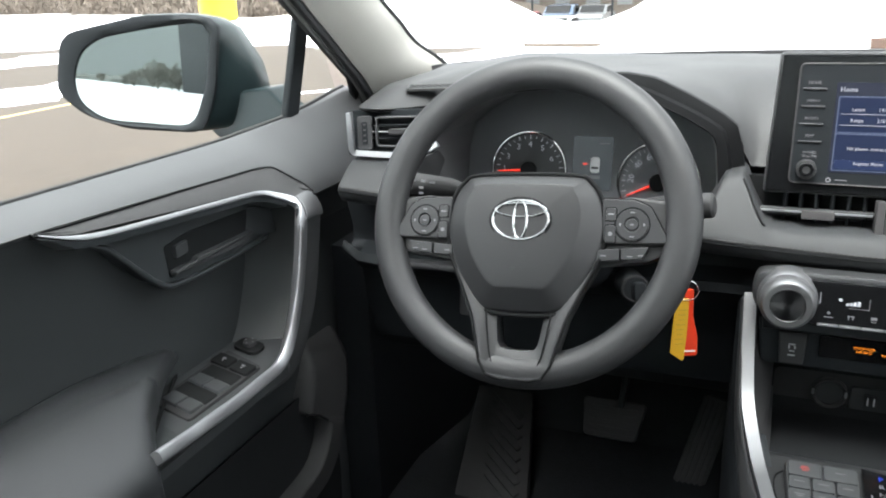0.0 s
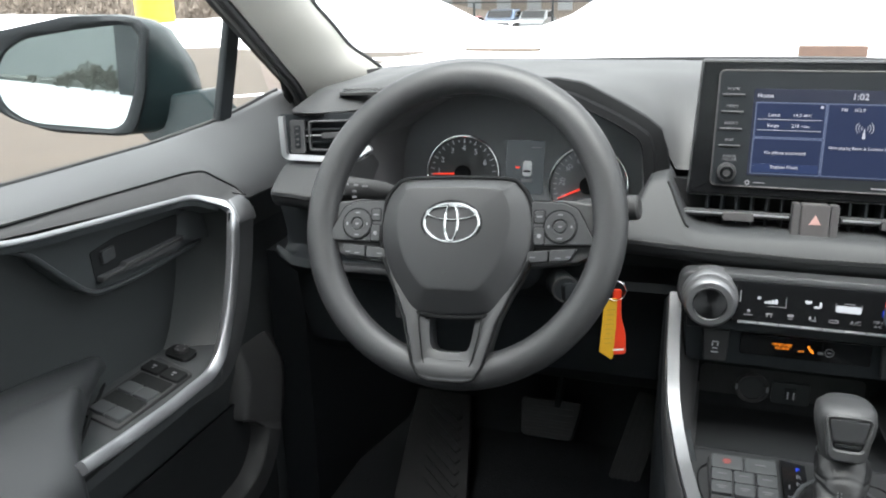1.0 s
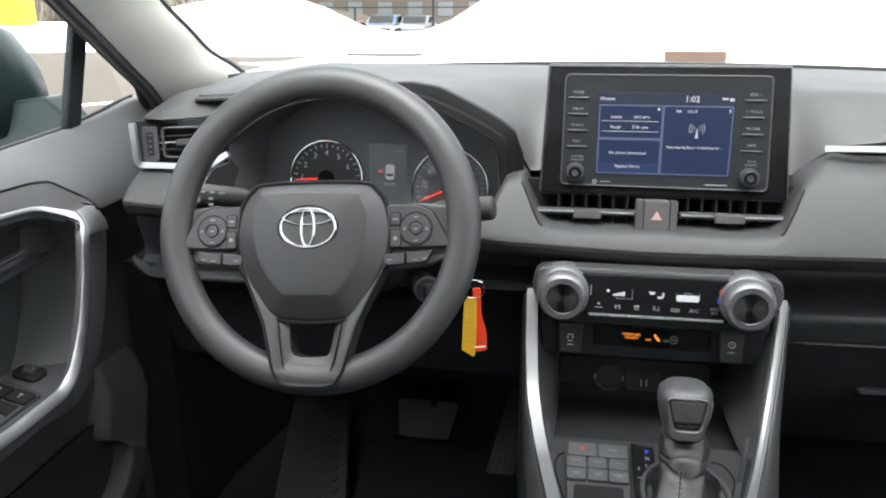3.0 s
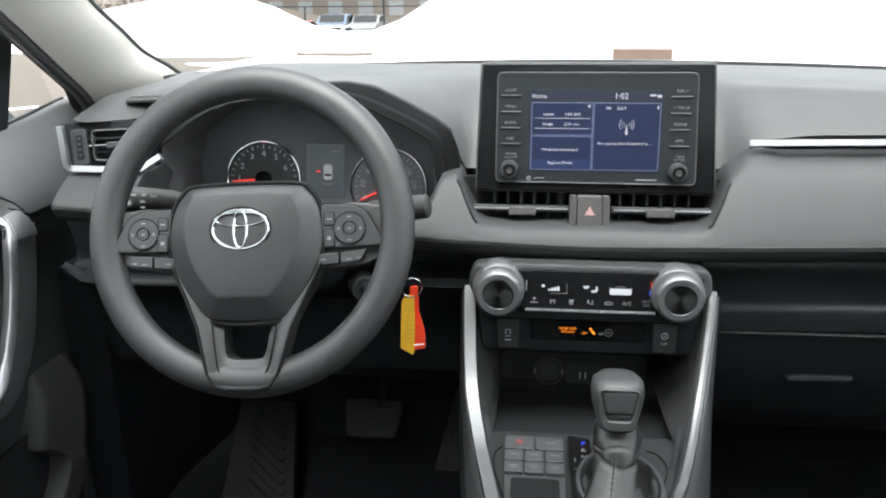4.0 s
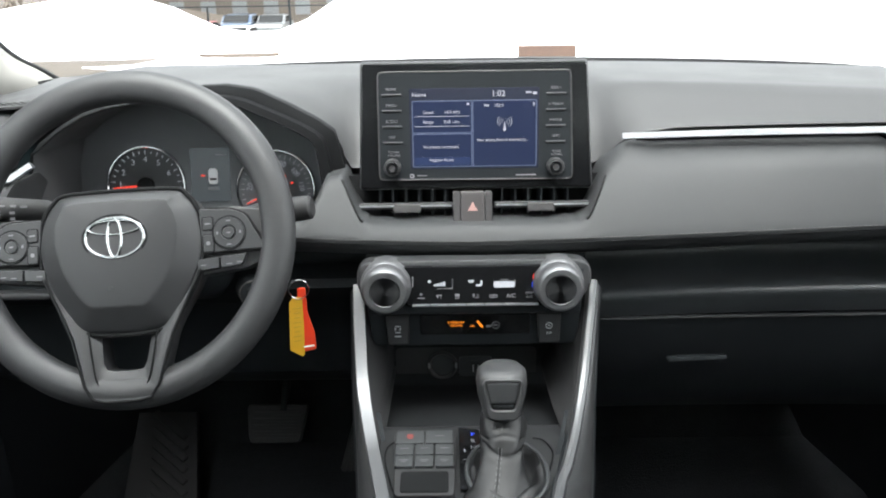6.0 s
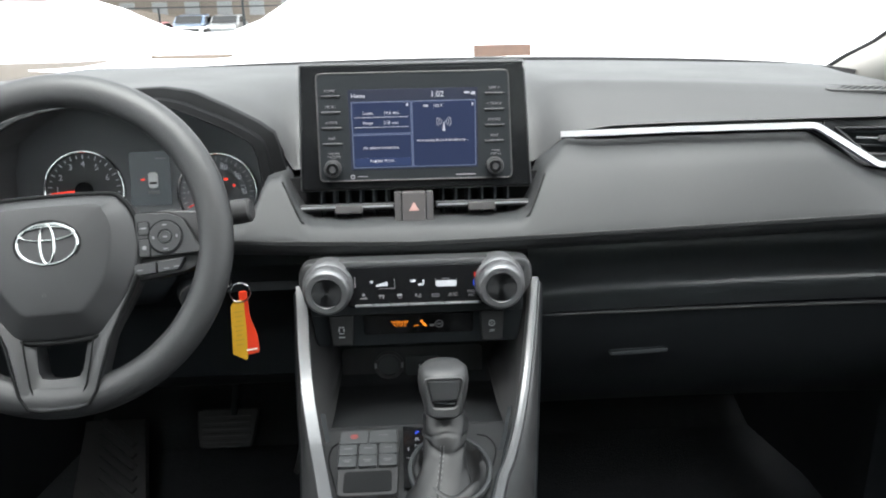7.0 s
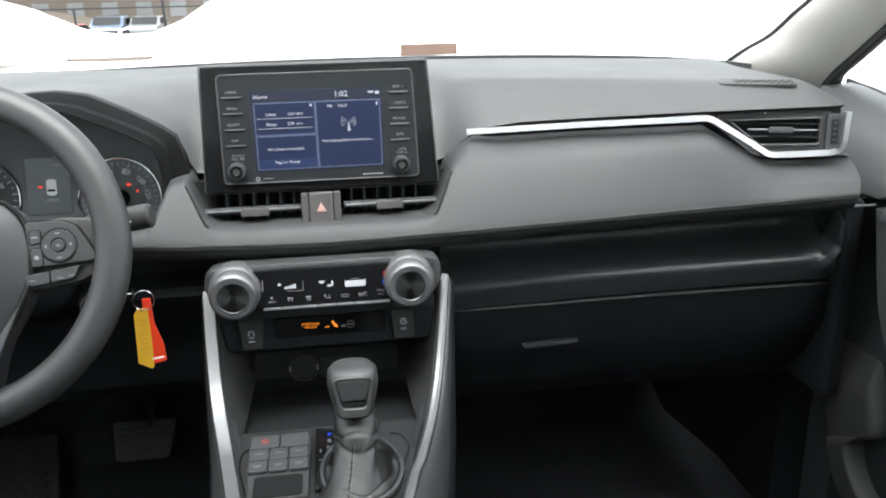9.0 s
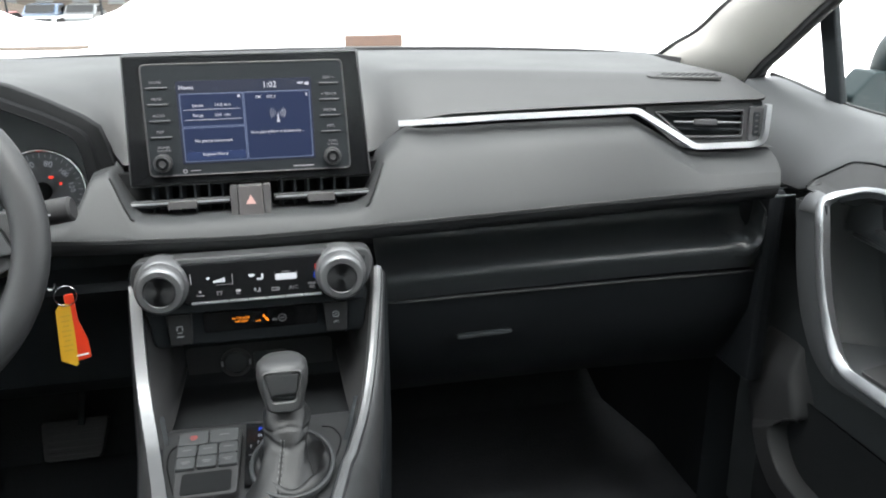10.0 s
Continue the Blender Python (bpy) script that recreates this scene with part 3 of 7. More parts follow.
def zt(x):
    return np.interp(abs(x), [0.15, 0.187, 0.493, 0.567, 0.67], [1.077, 1.078, 1.092, 1.046, 1.051])


def zup(x):
    return np.interp(abs(x), [0.15, 0.187, 0.493, 0.67], [1.084, 1.085, 1.099, 1.108])


def yst(x):
    return 0.945 - (0.059 if x > 0 else 0.042) * (abs(x) / 0.65) ** 2


def zst(x):
    return 0.968 + (0.0375 if x > 0 else 0.049) * (abs(x) / 0.65) ** 1.5


END = 0.650
HOOD_LINE = [(-0.60, 1.106), (-0.56, 1.104), (-0.531, 1.106), (-0.497, 1.119), (-0.465, 1.130), (-0.386, 1.146), (-0.341, 1.150), (-0.313, 1.151), (-0.276, 1.145), (-0.234, 1.125), (-0.196, 1.104), (-0.178, 1.090), (-0.172, 1.070), (-0.165, 1.037)]


def ridge(x, width=0.0):
    """Height of the hood's edge at x, evened out over a width."""
    xs = [p[0] for p in HOOD_LINE]
    zs = [p[1] for p in HOOD_LINE]
    return sum(max(1.045, np.interp(x + width * (k - 6) / 6, xs, zs)) for k in range(13)) / 13


dash = thing("dashboard", (0, 1.1, 0.9), "dark grey soft-touch dashboard with silver accents", "dashboard")
rows = []
for i in range(131):
    x = lerp(-0.656, 0.664, i / 130)
    c = (x / 0.7) ** 2
    b, u = yt(x) + 0.004, zup(x)
    flow = np.interp(x, [-0.175, -0.165, 0.150, 0.170, 0.19, 0.215, 0.26], [0, 1, 1, 0.85, 0.35, 0.1, 0])
    hood = np.interp(x, [-0.62, -0.565, -0.172, -0.16], [0, 1, 1, 0])
    zo = max(1.06, np.interp(x, [p[0] for p in HOOD_LINE], [p[1] for p in HOOD_LINE]))
    e = 0.014 * c
    q = [(1.55 - 0.14 * c, 1.09), (1.485 - 0.14 * c, 1.138 - 0.01 * c), (1.40 - 0.1 * c, 1.142 - 0.008 * c), (1.25 - 0.05 * c, 1.142 - e), (b + 0.105, 1.1405 - e), (b + 0.082, 1.1385 - e), (b + 0.062, lerp(1.1385 - e, u, 0.22)), (b + 0.030, lerp(1.1385 - e, u, 0.56)), (b + 0.004, lerp(1.1385 - e, u, 0.86)), (b, u + 0.003), (b + 0.012, u), (b + 0.06, u)]
    g = q[:4] + [(y, lerp(1.142, ridge(x, (y - 1.058) * 0.75) if x < 0 else 1.045, f)) for y, f in ((1.19, 0.10), (1.14, 0.28), (1.10, 0.52), (1.075, 0.76), (1.058, 1.0))] + [(1.052, 1.040), (1.056, 1.034), (1.08, 1.03)]
    hd = [(1.55, 1.09), (1.485, 1.138), (1.40, 1.142), (1.25, 1.142)] + [(y, lerp(1.142, lerp(zo, ridge(x, (y - 1.058) * 0.75), min(1, (y - 1.058) * 40)), f)) for y, f in ((1.19, 0.10), (1.14, 0.28), (1.10, 0.52), (1.075, 0.76), (1.058, 1.0))] + [(1.06, zo - 0.003), (1.068, zo - 0.004), (1.075, zo - 0.004)]
    q = [(lerp(a[0], k[0], flow), lerp(a[1], k[1], flow)) for a, k in zip(q, g)]
    tuck = (0.022, 0.008, 0.002)[i] if i < 3 else (0.022, 0.008, 0.002)[130 - i] if i > 127 else 0
    rows.append([(x, lerp(a[0], k[0], hood) + tuck, lerp(a[1], k[1], hood)) for a, k in zip(q, hd)])
part("upper_pad", slab(rows, (0, 0.003, -0.004)), PAD, dash, "grey soft-touch dash top", sharp=75)


def pad_top(x):
    return np.interp(x, [-0.572, -0.30, -0.24, -0.208, -0.196, -0.186, -0.163, -0.150, -0.140, -0.128, -0.10, 0.10, 0.128, 0.140, 0.150, 0.163, 0.192, 0.205], [0.978, 0.984, 0.989, 0.998, 1.016, 1.040, 1.044, 1.018, 1.000, 0.991, 0.989, 0.989, 0.991, 1.000, 1.018, 1.044, 1.070, 1.074])


def pad_point(x, z):
    """The bulging face of the lower pad at the height z."""
    a, b = zt(x), zst(x)
    f = max(0.0, min(1.0, (a - z) / (a - b)))
    return Vector((x, lerp(yt(x), yst(x), f ** 0.75), z))


def pad_row(x, z0):
    """One upright line of the pad, from its rolled upper edge to below the seam."""
    b = zst(x)
    deep = np.interp(x, [0.19, 0.23], [0, 1])
    row = [pad_point(x, z0) + Vector((0, 0.06, 0.001)), pad_point(x, z0) + Vector((0, 0.016, 0.0))]
    for d, back in ((0.0015, lerp(0.006, 0.030, deep)), (0.005, lerp(0.002, 0.021, deep)), (0.010, lerp(0, 0.012, deep)), (0.016, lerp(0, 0.0055, deep))):
        row.append(pad_point(x, max(b + 0.004, z0 - d)) + Vector((0, back, 0)))
    z1 = max(b + 0.003, z0 - lerp(0.02, 0.024, deep))
    row += [pad_point(x, lerp(z1, b + 0.002, k / 7)) for k in range(8)]
    y = yst(x)
    return row + [Vector((x, y + 0.001, b - 0.002)), Vector((x, y + 0.003, b - 0.010)), Vector((x, y + 0.010, b - 0.019)), Vector((x, y + 0.03, b - 0.025)), Vector((x, y + 0.10, b - 0.024))]


xs = [lerp(-0.566, -0.25, i / 14) for i in range(14)] + [lerp(-0.25, 0.25, i / 100) for i in range(100)] + [lerp(0.25, END + 0.016, i / 24) for i in range(25)]
rows = [pad_row(x, pad_top(x) if x < 0.2 else zt(x) - 0.004) for x in xs]
for x, r in zip(xs, rows):
    for p in r:
        p.x += max(0.0, x - 0.60) / 0.066 * np.interp(p.z, [zst(x), zt(x)], [-0.0095, 0.0045])
part("lower_pad", grid(rows), LEATHER, dash, "stitched grey leatherette pad", thick=0.003, sharp=70)
xs = [-0.560] + [lerp(-0.5605, -END, i / 12) for i in range(13)]
rows = [pad_row(x, zt(x) - 0.004) for x in xs]
rows[0] = [p + Vector((0.004, 0.10, 0)) for p in rows[0]]
part("outer_driver_pad", grid(rows), LEATHER, dash, "stitched grey leatherette pad", thick=0.003, sharp=70)
for s in (-1, 1):
    part("corner_seam", sweep([pad_point(s * x, pad_top(s * x) - d) + Vector((0, 0.0008, 0)) for x, d in ((0.1365, 0.0045), (0.140, 0.005), (0.145, 0.006), (0.152, 0.007), (0.158, 0.007), (0.164, 0.006))], oval(0.0013, 0.0013, 6), (0, 0, 1)), GROOVE, dash)
# stitching
bm = bmesh.new()
k = -0.645
while k < 0.660:
    if not -0.5 < k < -0.3:
        p = Vector((k, yst(k) - 0.0005, zst(k) + 0.002))
        q = Vector((k + 0.0042, yst(k + 0.0042) - 0.0005, zst(k + 0.0042) + 0.002))
        sweep([p, q], oval(0.00045, 0.00045, 4), (0, 0, 1), bm=bm)
    k += 0.0056
part("stitching", bm, STITCH, dash, "grey thread stitches", smooth=False)["kind"] = "stuff"
bm = sweep([(x, yst(x) + 0.0005, zst(x) - 0.0035) for x in [lerp(-END, END + 0.016, i / 60) for i in range(61)]], oval(0.0009, 0.0009, 5), (0, 0, 1))
part("seam", bm, GROOVE, dash, smooth=False)


# silver accent lines
def accent(sgn, pts, name="silver_accent"):
    path = fillet([(sgn * x, yt(sgn * x) - 0.004, z) for x, z in pts], 0.007, 5)
    sec = [(-0.006, -0.0038), (-0.006, 0.0036), (-0.001, 0.0038), (0.002, 0.0028), (0.0035, 0.0008), (0.0035, -0.0008), (0.002, -0.0028), (-0.001, -0.0038)]
    return part(name, sweep(path, [(-a, b) for a, b in sec], lambda p: (0, -1, 0.35)), SATIN, dash, "satin silver accent strip", sharp=50)


accent(1, [(0.190, 1.0805), (0.34, 1.087), (0.493, 1.094), (0.53, 1.071), (0.567, 1.047), (0.636, 1.0515), (0.6465, 1.0560), (0.6490, 1.066), (0.649, 1.104)])
accent(-1, [(0.540, 1.064), (0.567, 1.047), (0.652, 1.052), (0.653, 1.106)])


# outer air vents
def side_vent(s):
    t = thing("side_air_vent", (s * 0.6, 0.95, 1.075), "black dashboard air vent with silver surround", "air vent", group="dashboard side vents")
    yaw = s * -20
    m = facing(s * (0.578 if s > 0 else 0.590), yt(s * 0.585) + 0.006, 1.078, 8, yaw)
    edge = 0.054 if s > 0 else 0.037
    o = [(-0.063, 0.0135), (edge, 0.0185), (edge, -0.0180), (-0.020, -0.0205)] if s > 0 else [(-0.046, 0.021), (edge, 0.021), (edge, -0.019), (-0.022, -0.022)]
    o = [(s * a, b) for a, b in o]
    if s < 0:
        o.reverse()
    o = [(v.x, v.y) for v in fillet([(a, b, 0) for a, b in o], 0.006, 3, True)]
    part("vent_frame", ring(o, inset(o, 0.003), m, 0.02), PLASTIC, t)
    part("duct", prism(inset(o, 0.0035), off(m, 0, 0, -0.018), 0.01), GROOVE, t)
    for v in (0.009, -0.008):
        part("vane", prism(rrect(0.10 if s > 0 else 0.085, 0.003, 0.0012, 2), off(m, s * (0.002 if s > 0 else 0.010), v, -0.004), 0.012), DARK, t)
    part("chrome_line", prism(rrect(0.085, 0.0025, 0.001, 2), off(m, s * 0.008, 0.001, -0.001), 0.006), SILVER, t, "thin silver vane edge")
    part("slider_tab", prism(rrect(0.03, 0.008, 0.003, 3), off(m, s * 0.005, 0.001, 0.003), 0.008), PLASTIC, t)
    wheelm = off(m, s * (edge + 0.014), 0.0, 0.001)
    part("wheel_plate", prism(rrect(0.019, 0.044, 0.003, 3), wheelm, 0.02), PLASTIC, t)
    part("thumbwheel", prism(rrect(0.008, 0.03, 0.002, 3), off(wheelm, 0, 0, 0.002), 0.006, 0.0015), DARK, t)
    bars(off(wheelm, 0, 0, 0.002), [(0, v, 0.004, 0.0022) for v in (-0.01, -0.003, 0.004, 0.011)], GREYBTN, t)
    part("vent_backing", prism(rrect(0.175 if s > 0 else 0.10, 0.06, 0.004), off(m, s * (-0.010 if s > 0 else 0.026), 0.0, -0.014), 0.01), DARK, t)
    if s > 0:
        part("vent_bezel", ring(inset(o, -0.013), inset(o, -0.0005), off(m, 0, 0, -0.005), 0.008, 0.0005), PLASTIC, t, "dark grey vent bezel")


side_vent(-1), side_vent(1)


# demister grilles on the dash top
def grille(s):
    t = thing("demister_grille", (s * 0.6, 1.05, 1.135), "black slotted demister grille on the dash top", "air vent", group="demister grilles")
    n = 11 if s > 0 else 8
    w = 0.0085 * n
    m = Matrix.Translation((s * (0.590 if s > 0 else 0.579), 1.035 + (0.028 if s < 0 else 0), 1.1352 - (0.0060 if s < 0 else 0.0042))) @ Matrix.Rotation(radians(-s * 22), 4, "Z") @ Matrix.Rotation(radians(4), 4, "X")
    part("grille_frame", ring(rrect(w + 0.006, 0.034, 0.008), rrect(w - 0.002, 0.027, 0.005), m, 0.004, 0.0008), PAD, t)
    part("slot_bed", prism(rrect(w - 0.002, 0.027, 0.005), off(m, 0, 0, -0.001), 0.003, 0.0005), GROOVE, t)
    for i in range(n):
        mm = off(m, (i - (n - 1) / 2) * 0.0085, 0, 0) @ Matrix.Rotation(radians(-s * 28), 4, "Z")
        part("slat", prism(rrect(0.0024, 0.030, 0.001, 1), off(mm, 0, 0, -0.0004), 0.002, 0.0005), PAD, t)


grille(-1), grille(1)

# shelf and glove box
shelf = thing("dash_shelf", (0.42, 1.0, 0.9), "black open shelf under the passenger dash pad", "shelf")
def lip_z(x):
    return 0.873 + 0.025 * (x / 0.65)


def lip_y(x):
    return 0.999 - 0.034 * (x / 0.65) ** 2


rows = []
for j in range(33):
    x = lerp(0.155, 0.690, j / 32)
    y, z = lip_y(x), lip_z(x)
    rows.append([(x, yst(x) + 0.018, zst(x) - 0.019), (x, yst(x) + 0.045, zst(x) - 0.027), (x, yst(x) + 0.078, zst(x) - 0.034), (x, y + 0.058, z + 0.055), (x, y + 0.062, z + 0.038), (x, y + 0.055, z + 0.024), (x, y + 0.036, z + 0.012), (x, y + 0.016, z + 0.006), (x, y + 0.006, z + 0.003), (x, y, z - 0.002), (x, y - 0.001, z - 0.008), (x, y + 0.003, z - 0.016), (x, y + 0.010, z - 0.034), (x, y + 0.03, z - 0.036)])
part("shelf_tray", grid(rows), SHELF, shelf, thick=0.003, sharp=60)
end_ = fillet([(0.652, 0.0, 0.002), (0.676, -0.003, 0.0), (0.690, -0.004, 0.016), (0.692, -0.006, 0.055)], 0.02, 6)
part("shelf_end", grid([[Vector((p.x, lip_y(p.x) + p.y + d, lip_z(0.6) + p.z + h)) for d, h in ((0.03, 0.012), (0.012, 0.006), (0.002, 0.0), (-0.001, -0.007), (0.004, -0.016))] for p in end_]), SHELF, shelf, "rounded shelf end", thick=0.003, sharp=70)
# dash end takes the darkened plastic, its shade is in the colour
part("end_panel", box((0.708, 1.04, 0.83), (0.03, 0.17, 0.30), 0.010), SHADED_PLASTIC, shelf, "dash end beside the door, shade put into its dark colour")
glove = thing("glove_box", (0.42, 1.0, 0.78), "closed plastic glove box under the shelf, shade put into its dark colour", "glove box")
rows = []
for j in range(23):
    x = lerp(0.165, 0.695, j / 22)
    y, z = lip_y(x), 0.836 + 0.020 * (x / 0.65)
    rows.append([(x, y + 0.03, z + 0.001), (x, y + 0.007, z + 0.001), (x, y + 0.005, z - 0.001), (x, y + 0.012, z - 0.06), (x, y + 0.045, z - 0.12), (x, y + 0.09, z - 0.18), (x, y + 0.16, z - 0.21)])
# glove box door: the seat's shade is put into its base colour
part("door", grid(rows), SHADED_PLASTIC, glove, thick=0.004)
part("handle", prism(rrect(0.080, 0.007, 0.003, 3), facing(0.300, 0.992, 0.7855, 12) @ Matrix.Rotation(radians(2), 4, "Z"), 0.012, 0.002), DARK, glove, "slim black pull handle")
# lighter grey bead stands in for the highlight along the door's top edge
part("door_gap_highlight", sweep([(x, lip_y(x) + 0.002, 0.836 + 0.020 * (x / 0.65)) for x in [lerp(0.19, 0.665, i / 24) for i in range(25)]], oval(0.0013, 0.0013, 6), (0, 0, 1), scale=[min(1, (i + 1) / 6, (25 - i) / 8) for i in range(25)]), GREYBTN, glove, "thin highlight on the door edge, laid in as a grey bead")

# knee panel and under-dash
knee = thing("knee_panel", (-0.4, 1.0, 0.85), "dark plastic lower dash panel under the column", "panel")
rows = []
for j in range(25):
    x = lerp(-0.672, -0.14, j / 24)
    e = 0.03 * (abs(x) / 0.65) ** 2
    r = 0.5 * max(0.0, -x - 0.635) * max(0.0, -x - 0.635) / 0.037
    rows.append([(x, 0.992 - e, zst(x) - 0.012), (x, 1.012 - e, 0.945), (x, 1.010 - e, 0.922), (x, 0.992 - e, 0.914), (x, 0.978 - e, 0.911 + r), (x, 0.975 - e, 0.904 + r), (x, 0.982 - e, 0.897 + r), (x, 1.0, 0.875), (x, 1.01, 0.82), (x, 1.03, 0.76), (x, 1.10, 0.71), (x, 1.3, 0.70)])
part("panel_skin", grid(rows), DARK, knee, thick=0.004)
part("switch_blank", prism(rrect(0.035, 0.05, 0.004), facing(-0.50, 0.985, 0.85, 5), 0.01), PLASTIC, knee)
part("under_ledge", box((-0.555, 0.953, 0.908), (0.12, 0.03, 0.010), 0.004), PLASTIC, knee, "lighter ledge under the column")
under = thing("dash_underside", (0, 1.3, 0.7), "black dash underside in deep shade", "panel")
part("underside", box((0, 1.35, 0.80), (1.34, 0.5, 0.2), 0.02), DARK, under)
for s in (-1, 1):
    k = thing("kick_panel", (s * 0.74, 1.2, 0.6), "plastic kick panel beside the footwell, shade put into its dark colour", "panel", group="kick panels", kind="structure")
    # footwell shade is painted in with the near-black base colour
    part("panel_skin", grid([[(s * 0.70, 1.06, z), (s * 0.735, 1.08, z), (s * 0.735, 1.3, z), (s * 0.62, 1.52, z), (s * 0.62, 1.6, z), (s * 0.78, 1.6, z), (s * 0.76, 1.06, z)] for z in (0.36, 0.6, 0.75, 0.88)], close_u=True, cap=True), SHADED_PLASTIC, k)

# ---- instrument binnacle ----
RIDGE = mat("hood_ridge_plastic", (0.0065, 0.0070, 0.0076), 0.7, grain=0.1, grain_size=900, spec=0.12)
binn = thing("instrument_cluster", (-0.37, 1.05, 1.05), "hooded dashboard instrument cluster with two dials", "instrument cluster")
outer_edge = even([(-0.572, 0.975), (-0.571, 1.04), (-0.565, 1.077), (-0.531, 1.101), (-0.497, 1.119), (-0.465, 1.130), (-0.386, 1.146), (-0.341, 1.150), (-0.313, 1.151), (-0.276, 1.145), (-0.234, 1.125), (-0.196, 1.104), (-0.178, 1.090), (-0.172, 1.070), (-0.165, 1.037), (-0.160, 0.975)], 60)
inner_edge = even([(-0.560, 0.975), (-0.560, 1.034), (-0.552, 1.073), (-0.514, 1.102), (-0.482, 1.120), (-0.450, 1.130), (-0.420, 1.134), (-0.375, 1.136), (-0.310, 1.136), (-0.284, 1.128), (-0.233, 1.105), (-0.200, 1.086), (-0.194, 1.070), (-0.190, 1.03), (-0.188, 0.975)], 60)
MID = Vector((-0.37, 0, 1.02))


def at_y(pts, y, f=1.0, dz=0.0, cap=9.0):
    return [(MID.x + (p.x - MID.x) * f, y, min(cap, MID.z + (p.z - MID.z) * f + dz)) for p in pts]


EYE_AT = Vector((-0.05, 0.03, 1.262))


def toward(pts, y):
    """The same outline carried along the lines of sight to the plane at y."""
    return [tuple(EYE_AT + (Vector(p) - EYE_AT) * ((y - EYE_AT.y) / (p[1] - EYE_AT.y))) for p in pts]


out0, inn0 = at_y(outer_edge, 1.048), at_y(inner_edge, 1.006)
rim_o, rim_i = toward(out0, 1.036), toward(inn0, 1.018)
crest = [tuple(Vector(a).lerp(Vector(b), np.interp(a[0], [-0.56, -0.42, -0.30, -0.2], [0.88, 0.85, 0.6, 0.5]))) for a, b in zip(toward(out0, 1.028), toward(inn0, 1.028))]
lip = [tuple(Vector(a).lerp(Vector(b), 0.22) + Vector((0, -0.006, 0))) for a, b in zip(crest, rim_i)]
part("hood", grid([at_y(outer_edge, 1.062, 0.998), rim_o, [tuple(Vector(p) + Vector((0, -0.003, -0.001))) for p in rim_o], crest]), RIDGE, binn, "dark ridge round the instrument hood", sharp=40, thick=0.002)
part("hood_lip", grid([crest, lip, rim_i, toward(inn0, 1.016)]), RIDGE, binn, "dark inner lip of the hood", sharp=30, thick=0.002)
deep = [tuple(MID + (Vector(p) - MID) * 0.99) for p in rim_i]
part("lining", grid([rim_i, at_y([Vector(p) for p in deep], 1.024), at_y(inner_edge, 1.05, 0.972), at_y(inner_edge, 1.14, 0.95)]), LINING, binn, "dark moulded dial surround", sharp=40, thick=0.002)
fm = facing(-0.366, 1.123, 1.02, 12)
part("dial_face", prism([(-0.20, -0.125), (0.19, -0.125), (0.19, 0.02), (0.16, 0.07), (0.125, 0.102), (0.08, 0.12), (-0.09, 0.12), (-0.15, 0.09), (-0.20, 0.06)][::-1], fm, 0.01), FACE, binn)


def dial(cx, cz, r, marks, needle, ticks=24, a0=215, a1=-35, turned=False):
    m = facing(cx, 1.119, cz, 12)
    g = part("gauge", prism(oval(r, r, 48), m, 0.004, 0.001), GAUGE, binn, "round black gauge")
    part("bezel_ring", ring(oval(r + 0.003, r + 0.003, 48), oval(r - 0.0005, r - 0.0005, 48), off(m, 0, 0, 0.004), 0.006), CHROME, g, "thin bright ring")
    items = bmesh.new()
    for i in range(ticks + 1):
        a = radians(lerp(a0, a1, i / ticks))
        big = i % 2 == 0
        mm = m @ Matrix.Rotation(a, 4, "Z")
        prism(rrect(0.006 if big else 0.0035, 0.0011, 0.0003, 1), off(mm, r - 0.006, 0, 0.0012), 0.0006, 0.0002, bm=items)
    part("tick_marks", items, GLOWW, g, smooth=False)["kind"] = "stuff"
    for text, ang in marks:
        a = radians(ang)
        turn = Matrix.Rotation(radians((ang - 90) if turned else 0) * 0.95, 4, "Z")
        words(text, off(m, (r - 0.0165) * math.cos(a), (r - 0.0165) * math.sin(a), 0.001) @ turn, 0.0115 if len(text) < 3 else 0.0095, GLOWW, g, "numeral")
    nm = m @ Matrix.Rotation(radians(needle), 4, "Z")
    part("needle", prism([(0.006, -0.0016), (r - 0.008, -0.0007), (r - 0.008, 0.0007), (0.006, 0.0016)], off(nm, 0, 0, 0.005), 0.0015, 0.0003), REDGLOW, g, "red pointer")
    part("needle_cap", prism(oval(0.012, 0.012, 24), off(m, 0, 0, 0.007), 0.006, 0.002), GROOVE, g)


dial(-0.457, 1.004, 0.053, [("2", 150), ("3", 118), ("4", 90), ("5", 60), ("6", 28), ("1", 178)], 184, 24)
dial(-0.275, 0.996, 0.053, [("20", 174), ("40", 140), ("60", 110), ("80", 74), ("100", 40), ("120", 6), ("0", 205)], 206, 28, turned=True)
im = facing(-0.366, 1.1195, 1.018, 12)
disp = part("info_display", prism(rrect(0.056, 0.075, 0.003), im, 0.004, 0.0006), mat("cluster_lcd", (0.03, 0.035, 0.04), 0.3, vary=0.05, emit=(0.05, 0.06, 0.065, 0.10)), binn, "small grey display")
bars(im, [(0.004, -0.002, 0.013, 0.022)], INK, disp, "pictogram")
bars(off(im, 0, 0, 0.0003), [(0.004, -0.006, 0.010, 0.003)], GROOVE, disp, "pictogram")
bars(im, [(-0.010, -0.001, 0.006, 0.0025)], REDGLOW, disp, "warning_mark")
bars(im, [(0.004, -0.019, 0.016, 0.005), (0.016, 0.028, 0.014, 0.0015)], INKDIM, disp, "printed_mark")
sm = facing(-0.275, 1.119, 0.996, 12)
